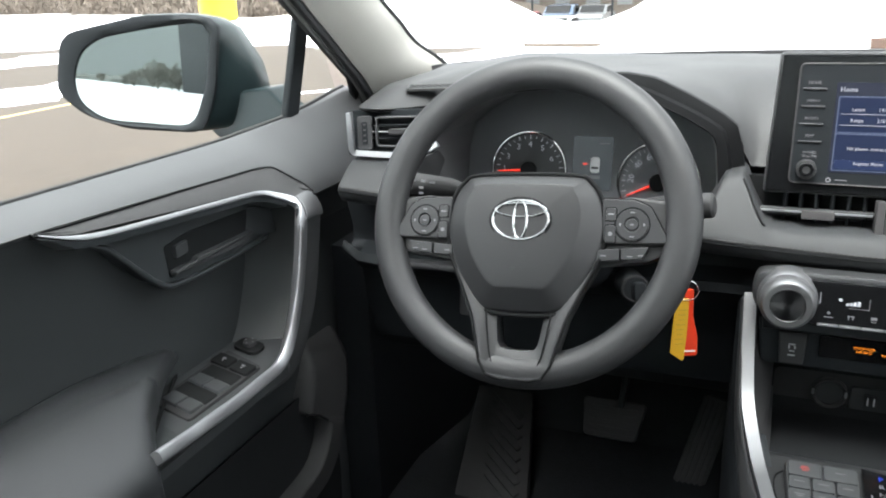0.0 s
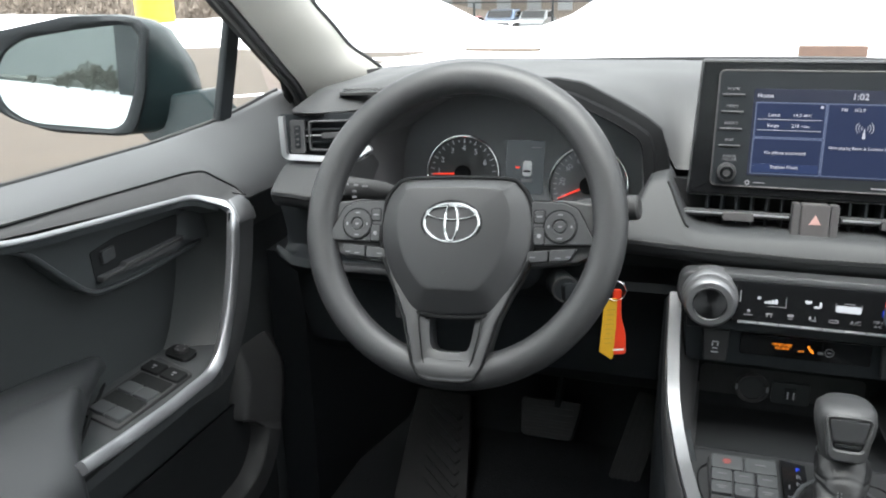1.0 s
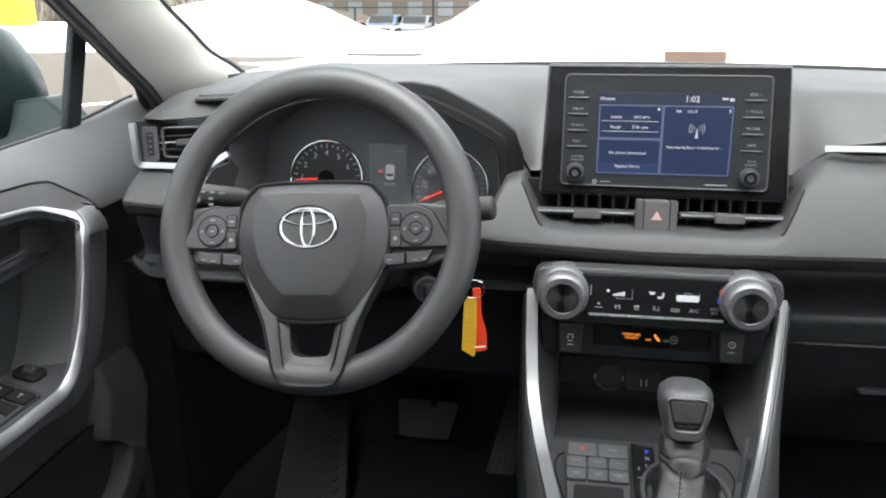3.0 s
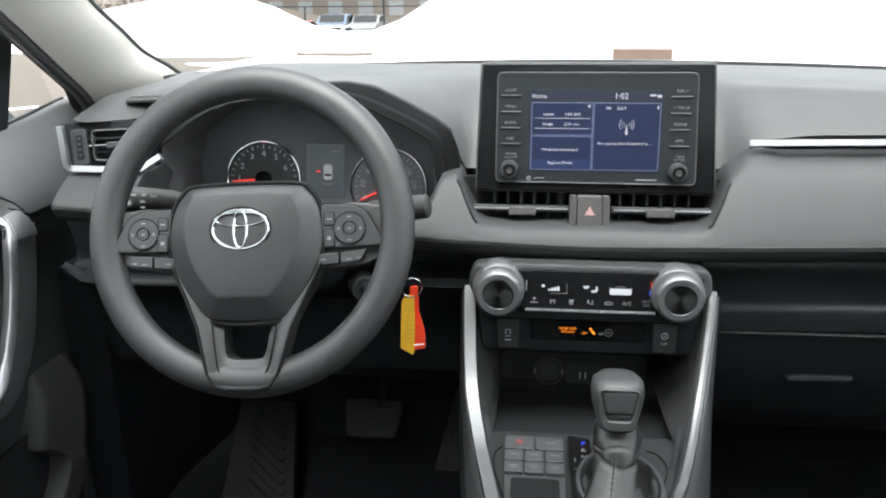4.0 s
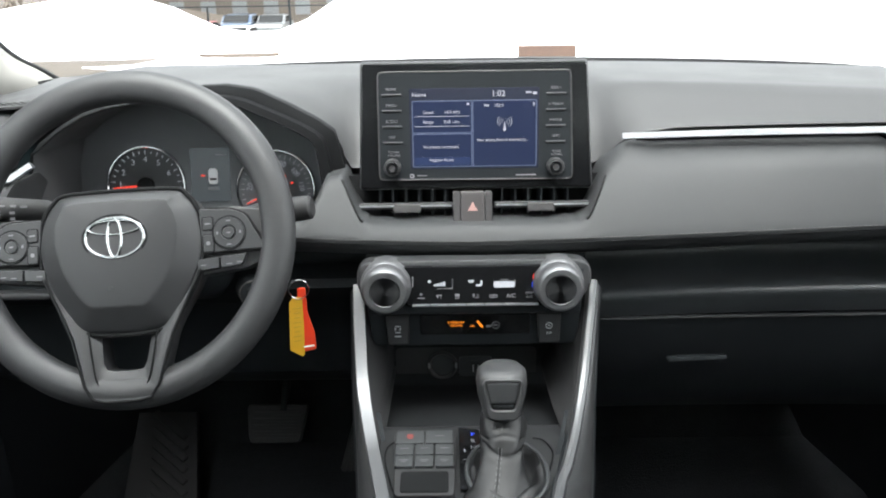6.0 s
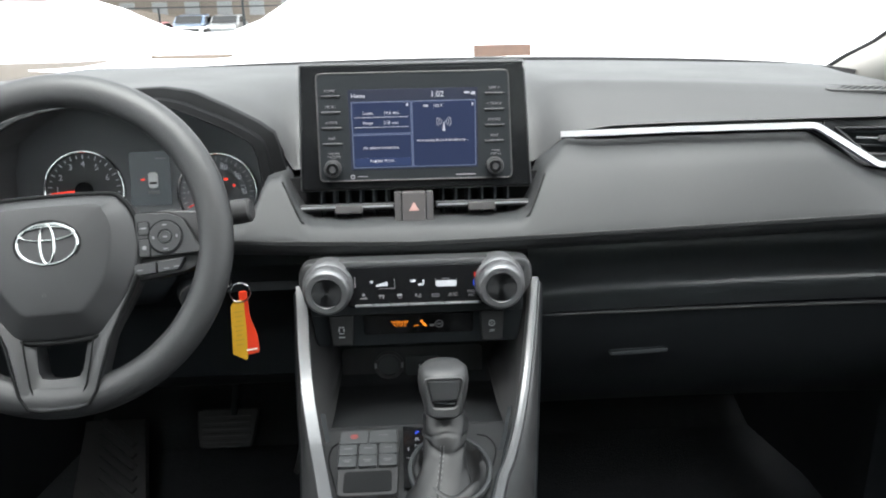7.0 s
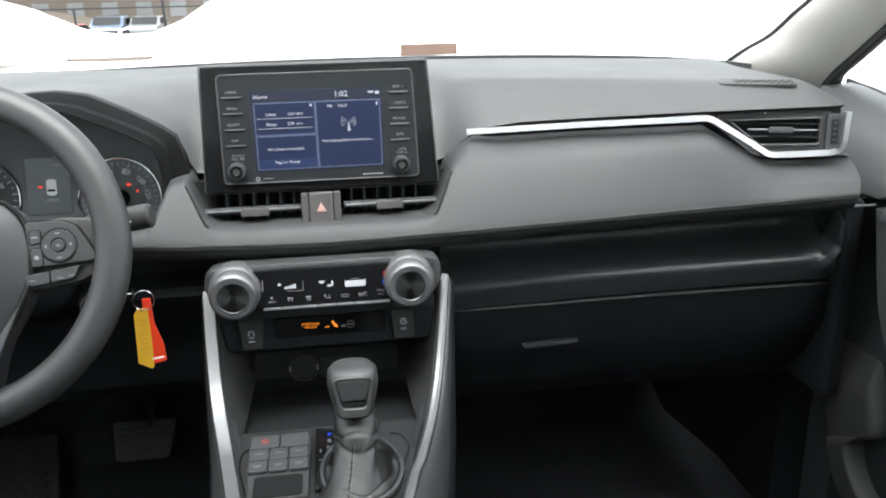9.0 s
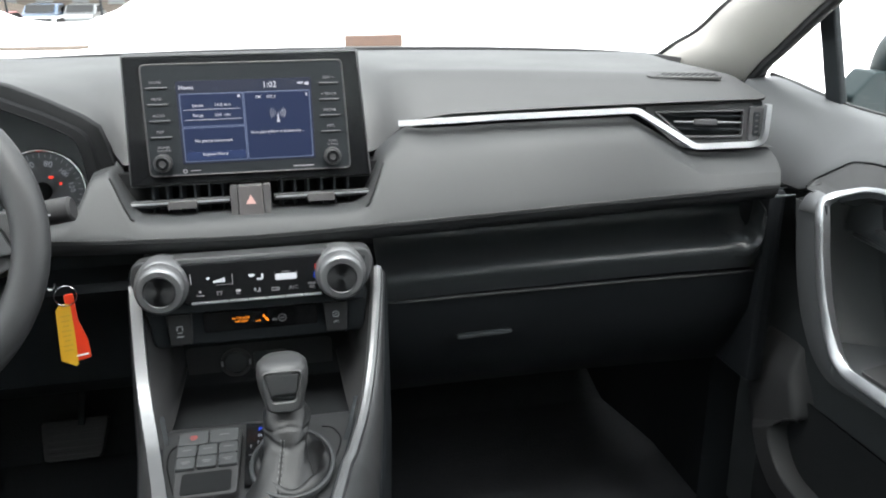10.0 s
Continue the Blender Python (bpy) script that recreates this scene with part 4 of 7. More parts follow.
bars(off(sm, 0.0, 0.0, 0.001), [(0.012, 0.018, 0.006, 0.0035), (0.023, 0.009, 0.0035, 0.0035)], REDGLOW, binn, "warning_lamp")

# ---- centre touchscreen ----
scr = thing("touchscreen_unit", (0, 1.02, 1.1), "tablet-style infotainment touchscreen on the dash, lit", "touchscreen")
S = facing(0.002, 0.998, 1.100, 5)
o = [(-0.139, 0.080), (0.137, 0.080), (0.147, -0.078), (-0.145, -0.077)]
o = [(v.x, v.y) for v in fillet([(a, b, 0) for a, b in o], 0.005, 3, True)]
part("housing", prism(o, off(S, 0, 0, -0.004), 0.045, 0.003), PLASTIC, scr)
part("gloss_frame", prism(inset(o, 0.002), S, 0.006, 0.003), GLOSS, scr, "gloss black frame")
inn = [(v.x, v.y) for v in fillet([(-0.1175, 0.067, 0), (0.1155, 0.067, 0), (0.120, -0.064, 0), (-0.1185, -0.063, 0)], 0.006, 3, True)]
part("fascia_edge", ring(inset(inn, -0.0011), inset(inn, 0.0006), off(S, 0, 0, 0.0026), 0.004, 0.0005), GREYBTN, scr, "grey edge round the fascia")
fp = part("fascia", prism(inn, off(S, 0, 0, 0.002), 0.004, 0.0012), DARK, scr, "matt dark button fascia")
D = off(S, -0.001, -0.001, 0.0025)
lcd = part("display", prism(rrect(0.158, 0.098, 0.002), off(D, 0, -0.0005, 0), 0.002, 0.0004), LCDBACK, scr, "lit navy display")


def area(u0, v0, u1, v1, material, name, w=0.0003):
    return part(name, prism(rrect(u1 - u0, v1 - v0, 0.001, 1), off(D, (u0 + u1) / 2, (v0 + v1) / 2, w), 0.0003, 0.0001), material, lcd, smooth=False)


area(-0.0760, -0.0470, -0.0026, -0.0058, LCDLINE, "tile_border")
area(-0.0760, -0.0054, -0.0026, 0.0340, LCDLINE, "tile_border")
area(-0.0022, -0.0470, 0.0765, 0.0340, LCDLINE, "tile_border")
area(-0.0748, -0.0458, -0.0038, -0.0070, LCDBLUE, "tile", 0.0006)
area(-0.0748, -0.0042, -0.0038, 0.0328, LCDBLUE, "tile", 0.0006)
area(-0.0010, -0.0458, 0.0753, 0.0328, LCDBLUE, "tile", 0.0006)
area(-0.0735, -0.0445, -0.0050, -0.0350, mat("lcd_tab", (0.008, 0.012, 0.03), 0.3, vary=0, emit=(0.0029, 0.0045, 0.0105, 1.0), spec=0.15), "tab", 0.0009)
T = off(D, 0, 0, 0.0009)
bars(T, [(-0.0395, 0.0150, 0.066, 0.0006), (-0.0395, 0.0030, 0.066, 0.0006)], LCDTEXT, lcd, "divider")
for txt, u, v, sz, al in (("Home", -0.0755, 0.0410, 0.0068, "LEFT"), ("1:02", 0.0294, 0.0413, 0.0098, "CENTER"), ("Latest", -0.0557, 0.0199, 0.0051, "CENTER"), ("14.0", -0.0320, 0.0199, 0.0054, "CENTER"), ("MPG", -0.0215, 0.0197, 0.0040, "CENTER"), ("Range", -0.0562, 0.0082, 0.0051, "CENTER"), ("218", -0.0330, 0.0082, 0.0054, "CENTER"), ("miles", -0.0225, 0.0080, 0.0040, "CENTER"), ("No phone connected.", -0.0406, -0.0222, 0.0050, "CENTER"), ("Register Phone", -0.0403, -0.0383, 0.0048, "CENTER"), ("FM", 0.0150, 0.0272, 0.0050, "CENTER"), ("102.9", 0.0300, 0.0272, 0.0052, "CENTER"), ("Now playing Beers & Sunshine by ...", 0.0353, -0.0144, 0.0044, "CENTER")):
    words(txt, off(T, u, v), sz, LCDTEXT, lcd, "screen_text", al, 0.012)
bm = bmesh.new()
for r in (0.0032, 0.0060, 0.0087):
    for a in (0, 180):
        sweep([T @ Vector((0.037 + r * math.cos(radians(a + d)), 0.008 + r * math.sin(radians(a + d)), 0.0003)) for d in range(-42, 43, 7)], oval(0.0005, 0.0003, 6), T.to_3x3() @ Vector((0, 0, 1)), bm=bm)
prism([(0.0352, -0.0035), (0.0388, -0.0035), (0.0373, 0.008), (0.0367, 0.008)], off(T, 0, 0, 0.0004), 0.0004, 0.0001, bm=bm)
part("radio_icon", bm, LCDTEXT, lcd, smooth=False)
bars(T, [(0.0660, 0.0425, 0.007, 0.0022), (0.0735, 0.0415, 0.005, 0.0035), (-0.0075, 0.0295, 0.003, 0.003), (0.0725, 0.0285, 0.0018, 0.004)], LCDTEXT, lcd, "status_icon")
for i, txt in enumerate(("HOME", "MENU", "AUDIO", "MAP")):
    b = part("fascia_button", prism(rrect(0.024, 0.0022, 0.001, 2), off(S, -0.1015, 0.0405 - i * 0.0192, 0.0036), 0.003, 0.0012), BTN, scr, "slim dark key")
    words(txt, off(S, -0.1020, 0.0468 - i * 0.0192, 0.0022), 0.0046, INKDIM, b, "button_legend")
for i, txt in enumerate(("SEEK >", "< TRACK", "PHONE", "APPS")):
    b = part("fascia_button", prism(rrect(0.024, 0.0022, 0.001, 2), off(S, 0.0985, 0.0400 - i * 0.0194, 0.0036), 0.003, 0.0012), BTN, scr, "slim dark key")
    words(txt, off(S, 0.0985, 0.0466 - i * 0.0194, 0.0022), 0.0046, INKDIM, b, "button_legend")
for u, v, txt in ((-0.1022, -0.0470, "POWER\nVOLUME"), (0.0982, -0.0480, "TUNE\nSCROLL")):
    km = off(S, u, v, 0.016)
    kn = part("knob", prism(oval(0.0105, 0.0105, 28), km, 0.016, 0.0025), RUBBER, scr, "round black knob")
    part("knob_face", ring(oval(0.0075, 0.0075, 28), oval(0.004, 0.004, 28), off(km, 0, 0, 0.0006), 0.001, 0.0003), GLOSS, kn)
    words(txt, off(S, u + 0.002, v + 0.0158, 0.0021), 0.0040, INKDIM, fp, "legend")
bars(off(S, 0, 0, 0.0021), [(-0.066, -0.0585, 0.012, 0.0010), (0.0625, -0.0590, 0.025, 0.0016)], INKDIM, fp, "maker_mark")
part("maker_dot", ring(oval(0.0028, 0.0028, 16), oval(0.0014, 0.0014, 16), off(S, -0.0785, -0.0588, 0.0025), 0.0006, 0.0002), INKDIM, fp)

# ---- centre vents and hazard switch ----
cv = thing("centre_air_vent", (0, 0.99, 1.01), "wide black centre air vent under the screen", "air vent")
V = facing(0, 0.985, 1.007, 8)
o = [(-0.160, 0.034), (0.164, 0.034), (0.140, -0.016), (0.13, -0.020), (-0.13, -0.020), (-0.140, -0.016)]
part("duct", prism(o, off(V, 0, 0, -0.03), 0.01, 0.001), GROOVE, cv)
for s in (-1, 1):
    for i in range(6):
        part("fin", prism(rrect(0.0025, 0.045, 0.0008, 1), off(V, s * (0.036 + i * 0.0165), 0.004, -0.012) @ Matrix.Rotation(radians(s * 12), 4, "Y"), 0.018, 0.0004), DARK, cv)
    part("vane", prism([(a * s, b) for a, b in ((0.026, 0.0035), (0.146, 0.0035), (0.142, -0.0035), (0.026, -0.0035))][::s], off(V, 0, -0.003, -0.002), 0.016, 0.001), PLASTIC, cv)
    part("chrome_line", prism([(a * s, b) for a, b in ((0.028, 0.0012), (0.145, 0.0012), (0.143, -0.0012), (0.028, -0.0012))][::s], off(V, 0, -0.0025, 0.0), 0.003, 0.0004), SATIN, cv, "thin silver vane edge")
    part("slider_tab", prism(rrect(0.034, 0.010, 0.002, 2), off(V, s * 0.083, -0.005, 0.006), 0.014, 0.0015), GREYBTN, cv)
HAZKEY = mat("hazard_key_plastic", (0.056, 0.053, 0.053), 0.5, grain=0.15, grain_size=1200)
hz = thing("hazard_switch", (-0.002, 0.975, 1.004), "square grey hazard light switch with red triangle", "switch")
H = facing(-0.002, 0.973, 1.005, 8)
part("key", prism(rrect(0.030, 0.038, 0.003), H, 0.02, 0.002), HAZKEY, hz)
for s in (-1, 1):
    part("side_cheek", prism(rrect(0.0085, 0.038, 0.002), off(H, s * 0.0198, 0, -0.0005), 0.02, 0.001), GREYBTN, hz)
tri = prism([(-0.0062, -0.0050), (0.0062, -0.0050), (0, 0.0062)], off(H, 0, 0.001, 0.0006), 0.0008, 0.0002)
part("triangle_mark", tri, HAZARD, hz, "pale red warning triangle", smooth=False)


# ---- steering wheel and column ----
POD = mat("switch_pod_plastic", (0.0225, 0.0240, 0.0258), 0.45, grain=0.08, grain_size=1100)
sw = thing("steering_wheel", (-0.378, 0.83, 1.017), "black three-spoke steering wheel with switches", "steering wheel")
W = facing(-0.378, 0.832, 1.0165, 23) @ Matrix.Rotation(radians(3.2), 4, "Z")  # turned a little to the left
R = 0.1635
WR = facing(-0.3762, 0.832, 1.0163, 23.5)
rim = [WR @ Vector((R * math.cos(a), R * math.sin(a), 0)) for a in [2 * math.pi * i / 96 for i in range(96)]]
WC = WR.translation
part("rim", sweep(rim, oval(0.0182, 0.0158, 20), lambda p: (p - WC), closed=True), WHEEL, sw, "smooth grey-black rim", sharp=80)
cover = [(-0.050, 0.047), (0.050, 0.047), (0.0705, 0.0385), (0.082, 0.020), (0.087, -0.008), (0.081, -0.040), (0.064, -0.074), (0.047, -0.096), (0.02, -0.102), (-0.02, -0.102), (-0.047, -0.096), (-0.064, -0.074), (-0.081, -0.040), (-0.087, -0.008), (-0.082, 0.020), (-0.0705, 0.0385)]
cover = [(v.x, v.y) for v in smooth_line([(a, b, 0) for a, b in cover], 4, True)]


plateau = [(-0.043, 0.035), (0.043, 0.035), (0.0560, 0.0275), (0.0625, 0.012), (0.0625, -0.010), (0.055, -0.038), (0.042, -0.060), (0.028, -0.0735), (0.012, -0.0745), (-0.012, -0.0745), (-0.028, -0.0735), (-0.042, -0.060), (-0.055, -0.038), (-0.0625, -0.010), (-0.0625, 0.012), (-0.0560, 0.0275)]
plateau = [(v.x, v.y) for v in smooth_line([(a, b, 0) for a, b in plateau], 4, True)]
HUB = Vector((0, -0.015))
cover_rows = [[W @ Vector((*(HUB + (Vector(p) - HUB) * f), w)) for p in cover] for f, w in ((1.0, -0.03), (1.0, 0.000), (0.99, 0.0045), (0.97, 0.0070), (0.95, 0.0082))]
cover_rows += [[W @ Vector((*(Vector(a) * 0.95 * (1 - k) + Vector(b) * k + Vector((0, -0.00075)) * (1 - k)), lerp(0.0082, 0.0206, k))) for a, b in zip(cover, plateau)] for k in (0.33, 0.66, 0.95, 1.0)]
cover_rows += [[W @ Vector((*(HUB + (Vector(p) - HUB) * f), w)) for p in plateau] for f, w in ((0.95, 0.0213), (0.7, 0.0226), (0.4, 0.0238), (0.1, 0.0243))]
part("airbag_cover", grid(cover_rows, close_u=True, cap=True), SPOKE, sw, "dark padded airbag cover", sharp=24)
part("cover_seam", sweep([W @ Vector((0 + p[0] * 1.012, -0.015 + (p[1] + 0.015) * 1.012, 0.0045)) for p in cover], oval(0.0026, 0.0026, 8), W.to_3x3() @ Vector((0, 0, 1)), closed=True), GROOVE, sw, "dark gap round the cover")
# hub and lower spoke
low = [(-0.087, -0.02), (-0.083, -0.045), (-0.067, -0.075), (-0.053, -0.105), (-0.046, -0.13), (-0.039, -0.158), (-0.031, -0.173), (-0.018, -0.177)]
hole = [(-0.027, -0.094), (-0.0268, -0.098), (-0.0264, -0.103), (-0.0255, -0.110), (-0.0245, -0.120), (-0.0225, -0.133), (-0.019, -0.139), (-0.010, -0.141)]
low += [(-a, b) for a, b in low[::-1]]
hole += [(-a, b) for a, b in hole[::-1]]
rows = []
for (a, b), (c, d) in zip(low, hole):
    h_ = np.interp(b, [-0.177, -0.15, -0.11, -0.05], [0.0165, 0.016, 0.012, 0.006])
    rows.append([W @ Vector((a, b, -0.012)), W @ Vector((a, b, h_ - 0.004)), W @ Vector((lerp(a, c, 0.10), lerp(b, d, 0.10), h_)), W @ Vector((lerp(a, c, 0.35), lerp(b, d, 0.35), h_)), W @ Vector((lerp(a, c, 0.8), lerp(b, d, 0.8), h_ - 0.006)), W @ Vector((c, d, h_ - 0.010)), W @ Vector((c, d, -0.022))])
part("lower_spoke", grid(rows), SPOKE, sw, "open lower spoke", thick=0.003)
for s in (-1, 1):
    part("spoke_seam", sweep([W @ Vector((s * a, b, np.interp(b, [-0.177, -0.15, -0.11, -0.05], [0.0165, 0.016, 0.012, 0.006]) + 0.0012)) for a, b in [(0.083, -0.040), (0.0665, -0.074), (0.0525, -0.105), (0.0455, -0.13), (0.0385, -0.155), (0.030, -0.168), (0.018, -0.1715), (0, -0.1715)]], oval(0.0017, 0.0015, 6), W.to_3x3() @ Vector((0, 0, 1))), GROOVE, sw)
    part("spoke_inner_seam", sweep([W @ Vector((s * a, b, np.interp(b, [-0.177, -0.15, -0.11, -0.05], [0.0165, 0.016, 0.012, 0.006]) - 0.0012)) for a, b in [(0.036, -0.098), (0.033, -0.12), (0.028, -0.147), (0.024, -0.157), (0.012, -0.160), (0.0, -0.160)]], oval(0.0010, 0.0009, 6), W.to_3x3() @ Vector((0, 0, 1))), GROOVE, sw)
    # side spokes with switch pods
    sp = [(0.075, 0.032), (0.117, 0.034), (0.140, 0.031), (0.158, 0.030), (0.162, -0.020), (0.13, -0.034), (0.078, -0.040)]
    sp = [(s * a, b) for a, b in sp][::s]
    part("side_spoke", prism(sp, off(W, 0, -0.008, 0.0), 0.018, 0.004), WHEEL, sw)
    pod = [(0.083, 0.033), (0.117, 0.0315), (0.132, 0.0250), (0.1505, -0.0090), (0.1480, -0.0125), (0.086, -0.0140)]
    pod = [(v.x, v.y) for v in fillet([(s * a, b, 0) for a, b in pod][::s], 0.004, 3, True)]
    P = off(W, 0, -0.010, 0.008)
    pd = part("switch_pod", prism(pod, P, 0.012, 0.0015), POD, sw, "black switch pod")
    part("pod_gap", prism(inset(pod, -0.0014), off(P, 0, 0, -0.0016), 0.006, 0.0002), GROOVE, pd)
    cx = s * 0.1145
    part("ring_switch", ring(oval(0.0165, 0.0165, 32, cx, 0.006), oval(0.0075, 0.0075, 32, cx, 0.006), off(P, 0, 0, 0.0018), 0.003, 0.0008), POD, pd)
    part("pad_groove", ring(oval(0.0183, 0.0183, 32, cx, 0.006), oval(0.0167, 0.0167, 32, cx, 0.006), off(P, 0, 0, 0.0004), 0.001, 0.0001), GROOVE, pd)
    part("centre_button", prism(oval(0.0062, 0.0062, 24, cx, 0.006), off(P, 0, 0, 0.002), 0.004, 0.001), POD, pd)
    for v, h in ((0.0165, 0.013), (-0.004, 0.018)):
        part("button_gap", prism(rrect(0.0127, h + 0.0022, 0.0025, 2), off(P, s * 0.0925, v, 0.0003), 0.001, 0.0001), GROOVE, pd)
        part("side_button", prism(rrect(0.0105, h, 0.002, 2), off(P, s * 0.0925, v, 0.0012), 0.003, 0.0008), POD, pd)
    bars(off(P, 0, 0, 0.0019), [(cx, 0.006, 0.004, 0.0015), (cx + 0.012, 0.006, 0.002, 0.003), (cx - 0.012, 0.006, 0.002, 0.003), (cx, 0.0185, 0.005, 0.0012), (cx, -0.0065, 0.005, 0.0012)], INKDIM, pd)
    bars(off(P, 0, 0, 0.0012), [(s * 0.0925, 0.0165, 0.006, 0.0014), (s * 0.0925, -0.004, 0.004, 0.004)], INKDIM, pd)
    for a0, a1 in ((0.080, 0.1025), (0.1042, 0.1325)):
        hi = lambda a: np.interp(a, [0.080, 0.137], [-0.0208, -0.0162])
        lo = lambda a: np.interp(a, [0.080, 0.137], [-0.0328, -0.0280])
        end = 0.007 if a1 > 0.12 else 0.0
        q = [(s * a0, hi(a0)), (s * a1, hi(a1)), (s * (a1 - end), lo(a1 - end)), (s * a0, lo(a0))]
        q = [(v.x, v.y) for v in fillet([(a, b, 0) for a, b in q], 0.002, 2, True)]
        lb = part("lower_button", prism(q if s < 0 else q[::-1], P, 0.010, 0.0012), POD, sw)
        mx = (a0 + a1) / 2
        bars(off(P, 0, 0, 0.0002), [(s * (mx - 0.005), -0.0268, 0.006, 0.0012)] + ([(s * (mx + 0.006), -0.0255, 0.006, 0.0012)] if a1 > 0.12 else []), INKDIM, lb)
    sh = [(0.096, -0.150), (0.078, -0.1415), (0.064, -0.1405), (0.055, -0.1385), (0.049, -0.136), (0.043, -0.150), (0.036, -0.166), (0.060, -0.168)]
    sh = [(v.x, v.y) for v in fillet([(s * a, b, 0) for a, b in sh][::s], 0.006, 3, True)]
    part("rim_shoulder", prism(sh, off(W, 0, 0, 0.0095), 0.02, 0.005), WHEEL, sw, "rim swelling into the lower spoke", sharp=60)
# emblem: plain chrome ovals
E = off(W, 0, -0.003, 0.0252)
em = part("emblem", ring(oval(0.032, 0.0225, 64), oval(0.0286, 0.0192, 64), E, 0.004, 0.0010), CHROME, sw, "oval chrome emblem")
part("emblem_seat", ring(oval(0.0342, 0.0246, 64), oval(0.0318, 0.0223, 64), off(E, 0, 0, -0.0016), 0.003, 0.0002), GROOVE, em, "dark recess round the emblem")
part("emblem_oval", ring(oval(0.029, 0.0085, 40, 0, 0.0105), oval(0.0257, 0.0057, 40, 0, 0.0105), off(E, 0, 0, 0.0003), 0.003, 0.0010), CHROME, em)
part("emblem_oval", ring(oval(0.0088, 0.0215, 40), oval(0.0056, 0.0185, 40), off(E, 0, 0, 0.0006), 0.003, 0.0010), CHROME, em)
part("cover_mark", ring(oval(0.0022, 0.0018, 16, -0.006, -0.055), oval(0.0016, 0.0012, 16, -0.006, -0.055), off(W, 0, 0, 0.0234), 0.001, 0.0002), BTN, sw)

col = thing("steering_column", (-0.378, 0.97, 0.96), "black plastic steering column shroud with stalks", "steering column")
cs = [(W @ Vector((0, 0, -d)), r) for d, r in ((0.03, 0.06), (0.06, 0.075), (0.14, 0.075), (0.26, 0.07))]
Wx, Wy = W.to_3x3() @ Vector((1, 0, 0)), W.to_3x3() @ Vector((0, 1, 0))
part("shroud", grid([[c + Wx * a * r + Wy * b * r for a, b in [(u, v - 0.22) for u, v in rrect(1.9, 1.3, 0.45, 5)]] for c, r in cs], close_u=True, cap=True), DARK, col)


def stalk(s):
    a = Vector((-0.378 + s * 0.06, 0.93, 1.015 if s < 0 else 1.004))
    b = Vector((-0.378 + s * (0.188 if s < 0 else 0.186), 0.915, 1.0275 if s < 0 else 1.024))
    st = part("stalk", sweep([a, a.lerp(b, 0.4), a.lerp(b, 0.5), a.lerp(b, 0.9), b, b + (b - a) * 0.02], oval(1, 0.9, 18), (0, 0, 1), scale=[0.009, 0.010, 0.0135, 0.0145, 0.0140, 0.011]), RUBBER, col, "black control stalk")
    m = facing(0, 0, 0, 10)
    m.translation = a.lerp(b, 0.8) + Vector((0, -0.0142, 0.0012))
    if s < 0:
        bars(m, [(-0.008, 0.007, 0.016, 0.0022), (0.01, 0.007, 0.006, 0.003), (0.022, 0.006, 0.008, 0.0025), (0.008, -0.001, 0.006, 0.003), (0.008, -0.008, 0.006, 0.003)], INKDIM, st)
        bm = prism(oval(0.0028, 0.0028, 14), off(m, -0.009, -0.003, 0.0006), 0.0005, 0.0001)
        for i in range(8):
            mm = off(m, -0.009, -0.003) @ Matrix.Rotation(i * math.pi / 4, 4, "Z")
            prism(rrect(0.0016, 0.0007, 0.0002, 1), off(mm, 0.0044, 0, 0.0006), 0.0005, 0.0001, bm=bm)
        part("sun_mark", bm, INKDIM, st, smooth=False)
    else:
        bars(m, [(0.0, 0.004, 0.006, 0.0015), (0.0, 0.0, 0.0015, 0.006), (0.004, 0.0, 0.005, 0.0012)], INK, st)


stalk(-1), stalk(1)
ig = part("ignition_barrel", prism(oval(0.017, 0.017, 28), facing(-0.272, 0.93, 0.912, 10, 20), 0.05, 0.003), DARK, col)
part("ignition_ring", ring(oval(0.0165, 0.0165, 28), oval(0.0135, 0.0135, 28), facing(-0.272, 0.929, 0.912, 10, 20), 0.004, 0.001), RUBBER, ig)

keys = thing("car_keys", (-0.225, 0.92, 0.85), "car key hanging with yellow and red plastic tags", "keys")
part("key_bow", prism(rrect(0.016, 0.022, 0.005), facing(-0.262, 0.905, 0.918, 10, 40), 0.008, 0.002), DARK, keys)
part("key_blade", box((-0.262, 0.92, 0.912), (0.004, 0.03, 0.008), 0.001), SATIN, keys)
KR = facing(-0.2105, 0.905, 0.926, 0, 15)
part("key_ring", sweep([KR @ Vector((0.0118 * math.cos(a), 0.0118 * math.sin(a), 0)) for a in [i * math.pi / 12 for i in range(24)]], oval(0.0008, 0.0008, 8), KR.to_3x3() @ Vector((0, 0, 1)), closed=True), CHROME, keys)
part("link", sweep(fillet([(-0.232, 0.905, 0.944), (-0.228, 0.904, 0.935), (-0.221, 0.904, 0.935), (-0.2195, 0.904, 0.942)], 0.004), oval(0.0012, 0.0012, 8), (0, 1, 0)), CHROME, keys)
ym = facing(-0.2165, 0.904, 0.876, 0, 30) @ Matrix.Rotation(radians(-3), 4, "Z")
yt_ = part("yellow_tag", prism([(-0.0085, 0.034), (-0.004, 0.040), (0.006, 0.040), (0.0095, 0.034), (0.0095, -0.036), (0.007, -0.038), (-0.0085, -0.027)], ym, 0.0012, 0.0003), YELLOWTAG, keys, "flat yellow paper tag")
bars(ym, [(0.0005, 0.026 - i * 0.006, 0.011 - (i % 3) * 0.002, 0.0012) for i in range(8)], mat("tag_print", (0.38, 0.23, 0.02), 0.7, vary=0), yt_)
rm = facing(-0.2075, 0.909, 0.880, 0, 20)
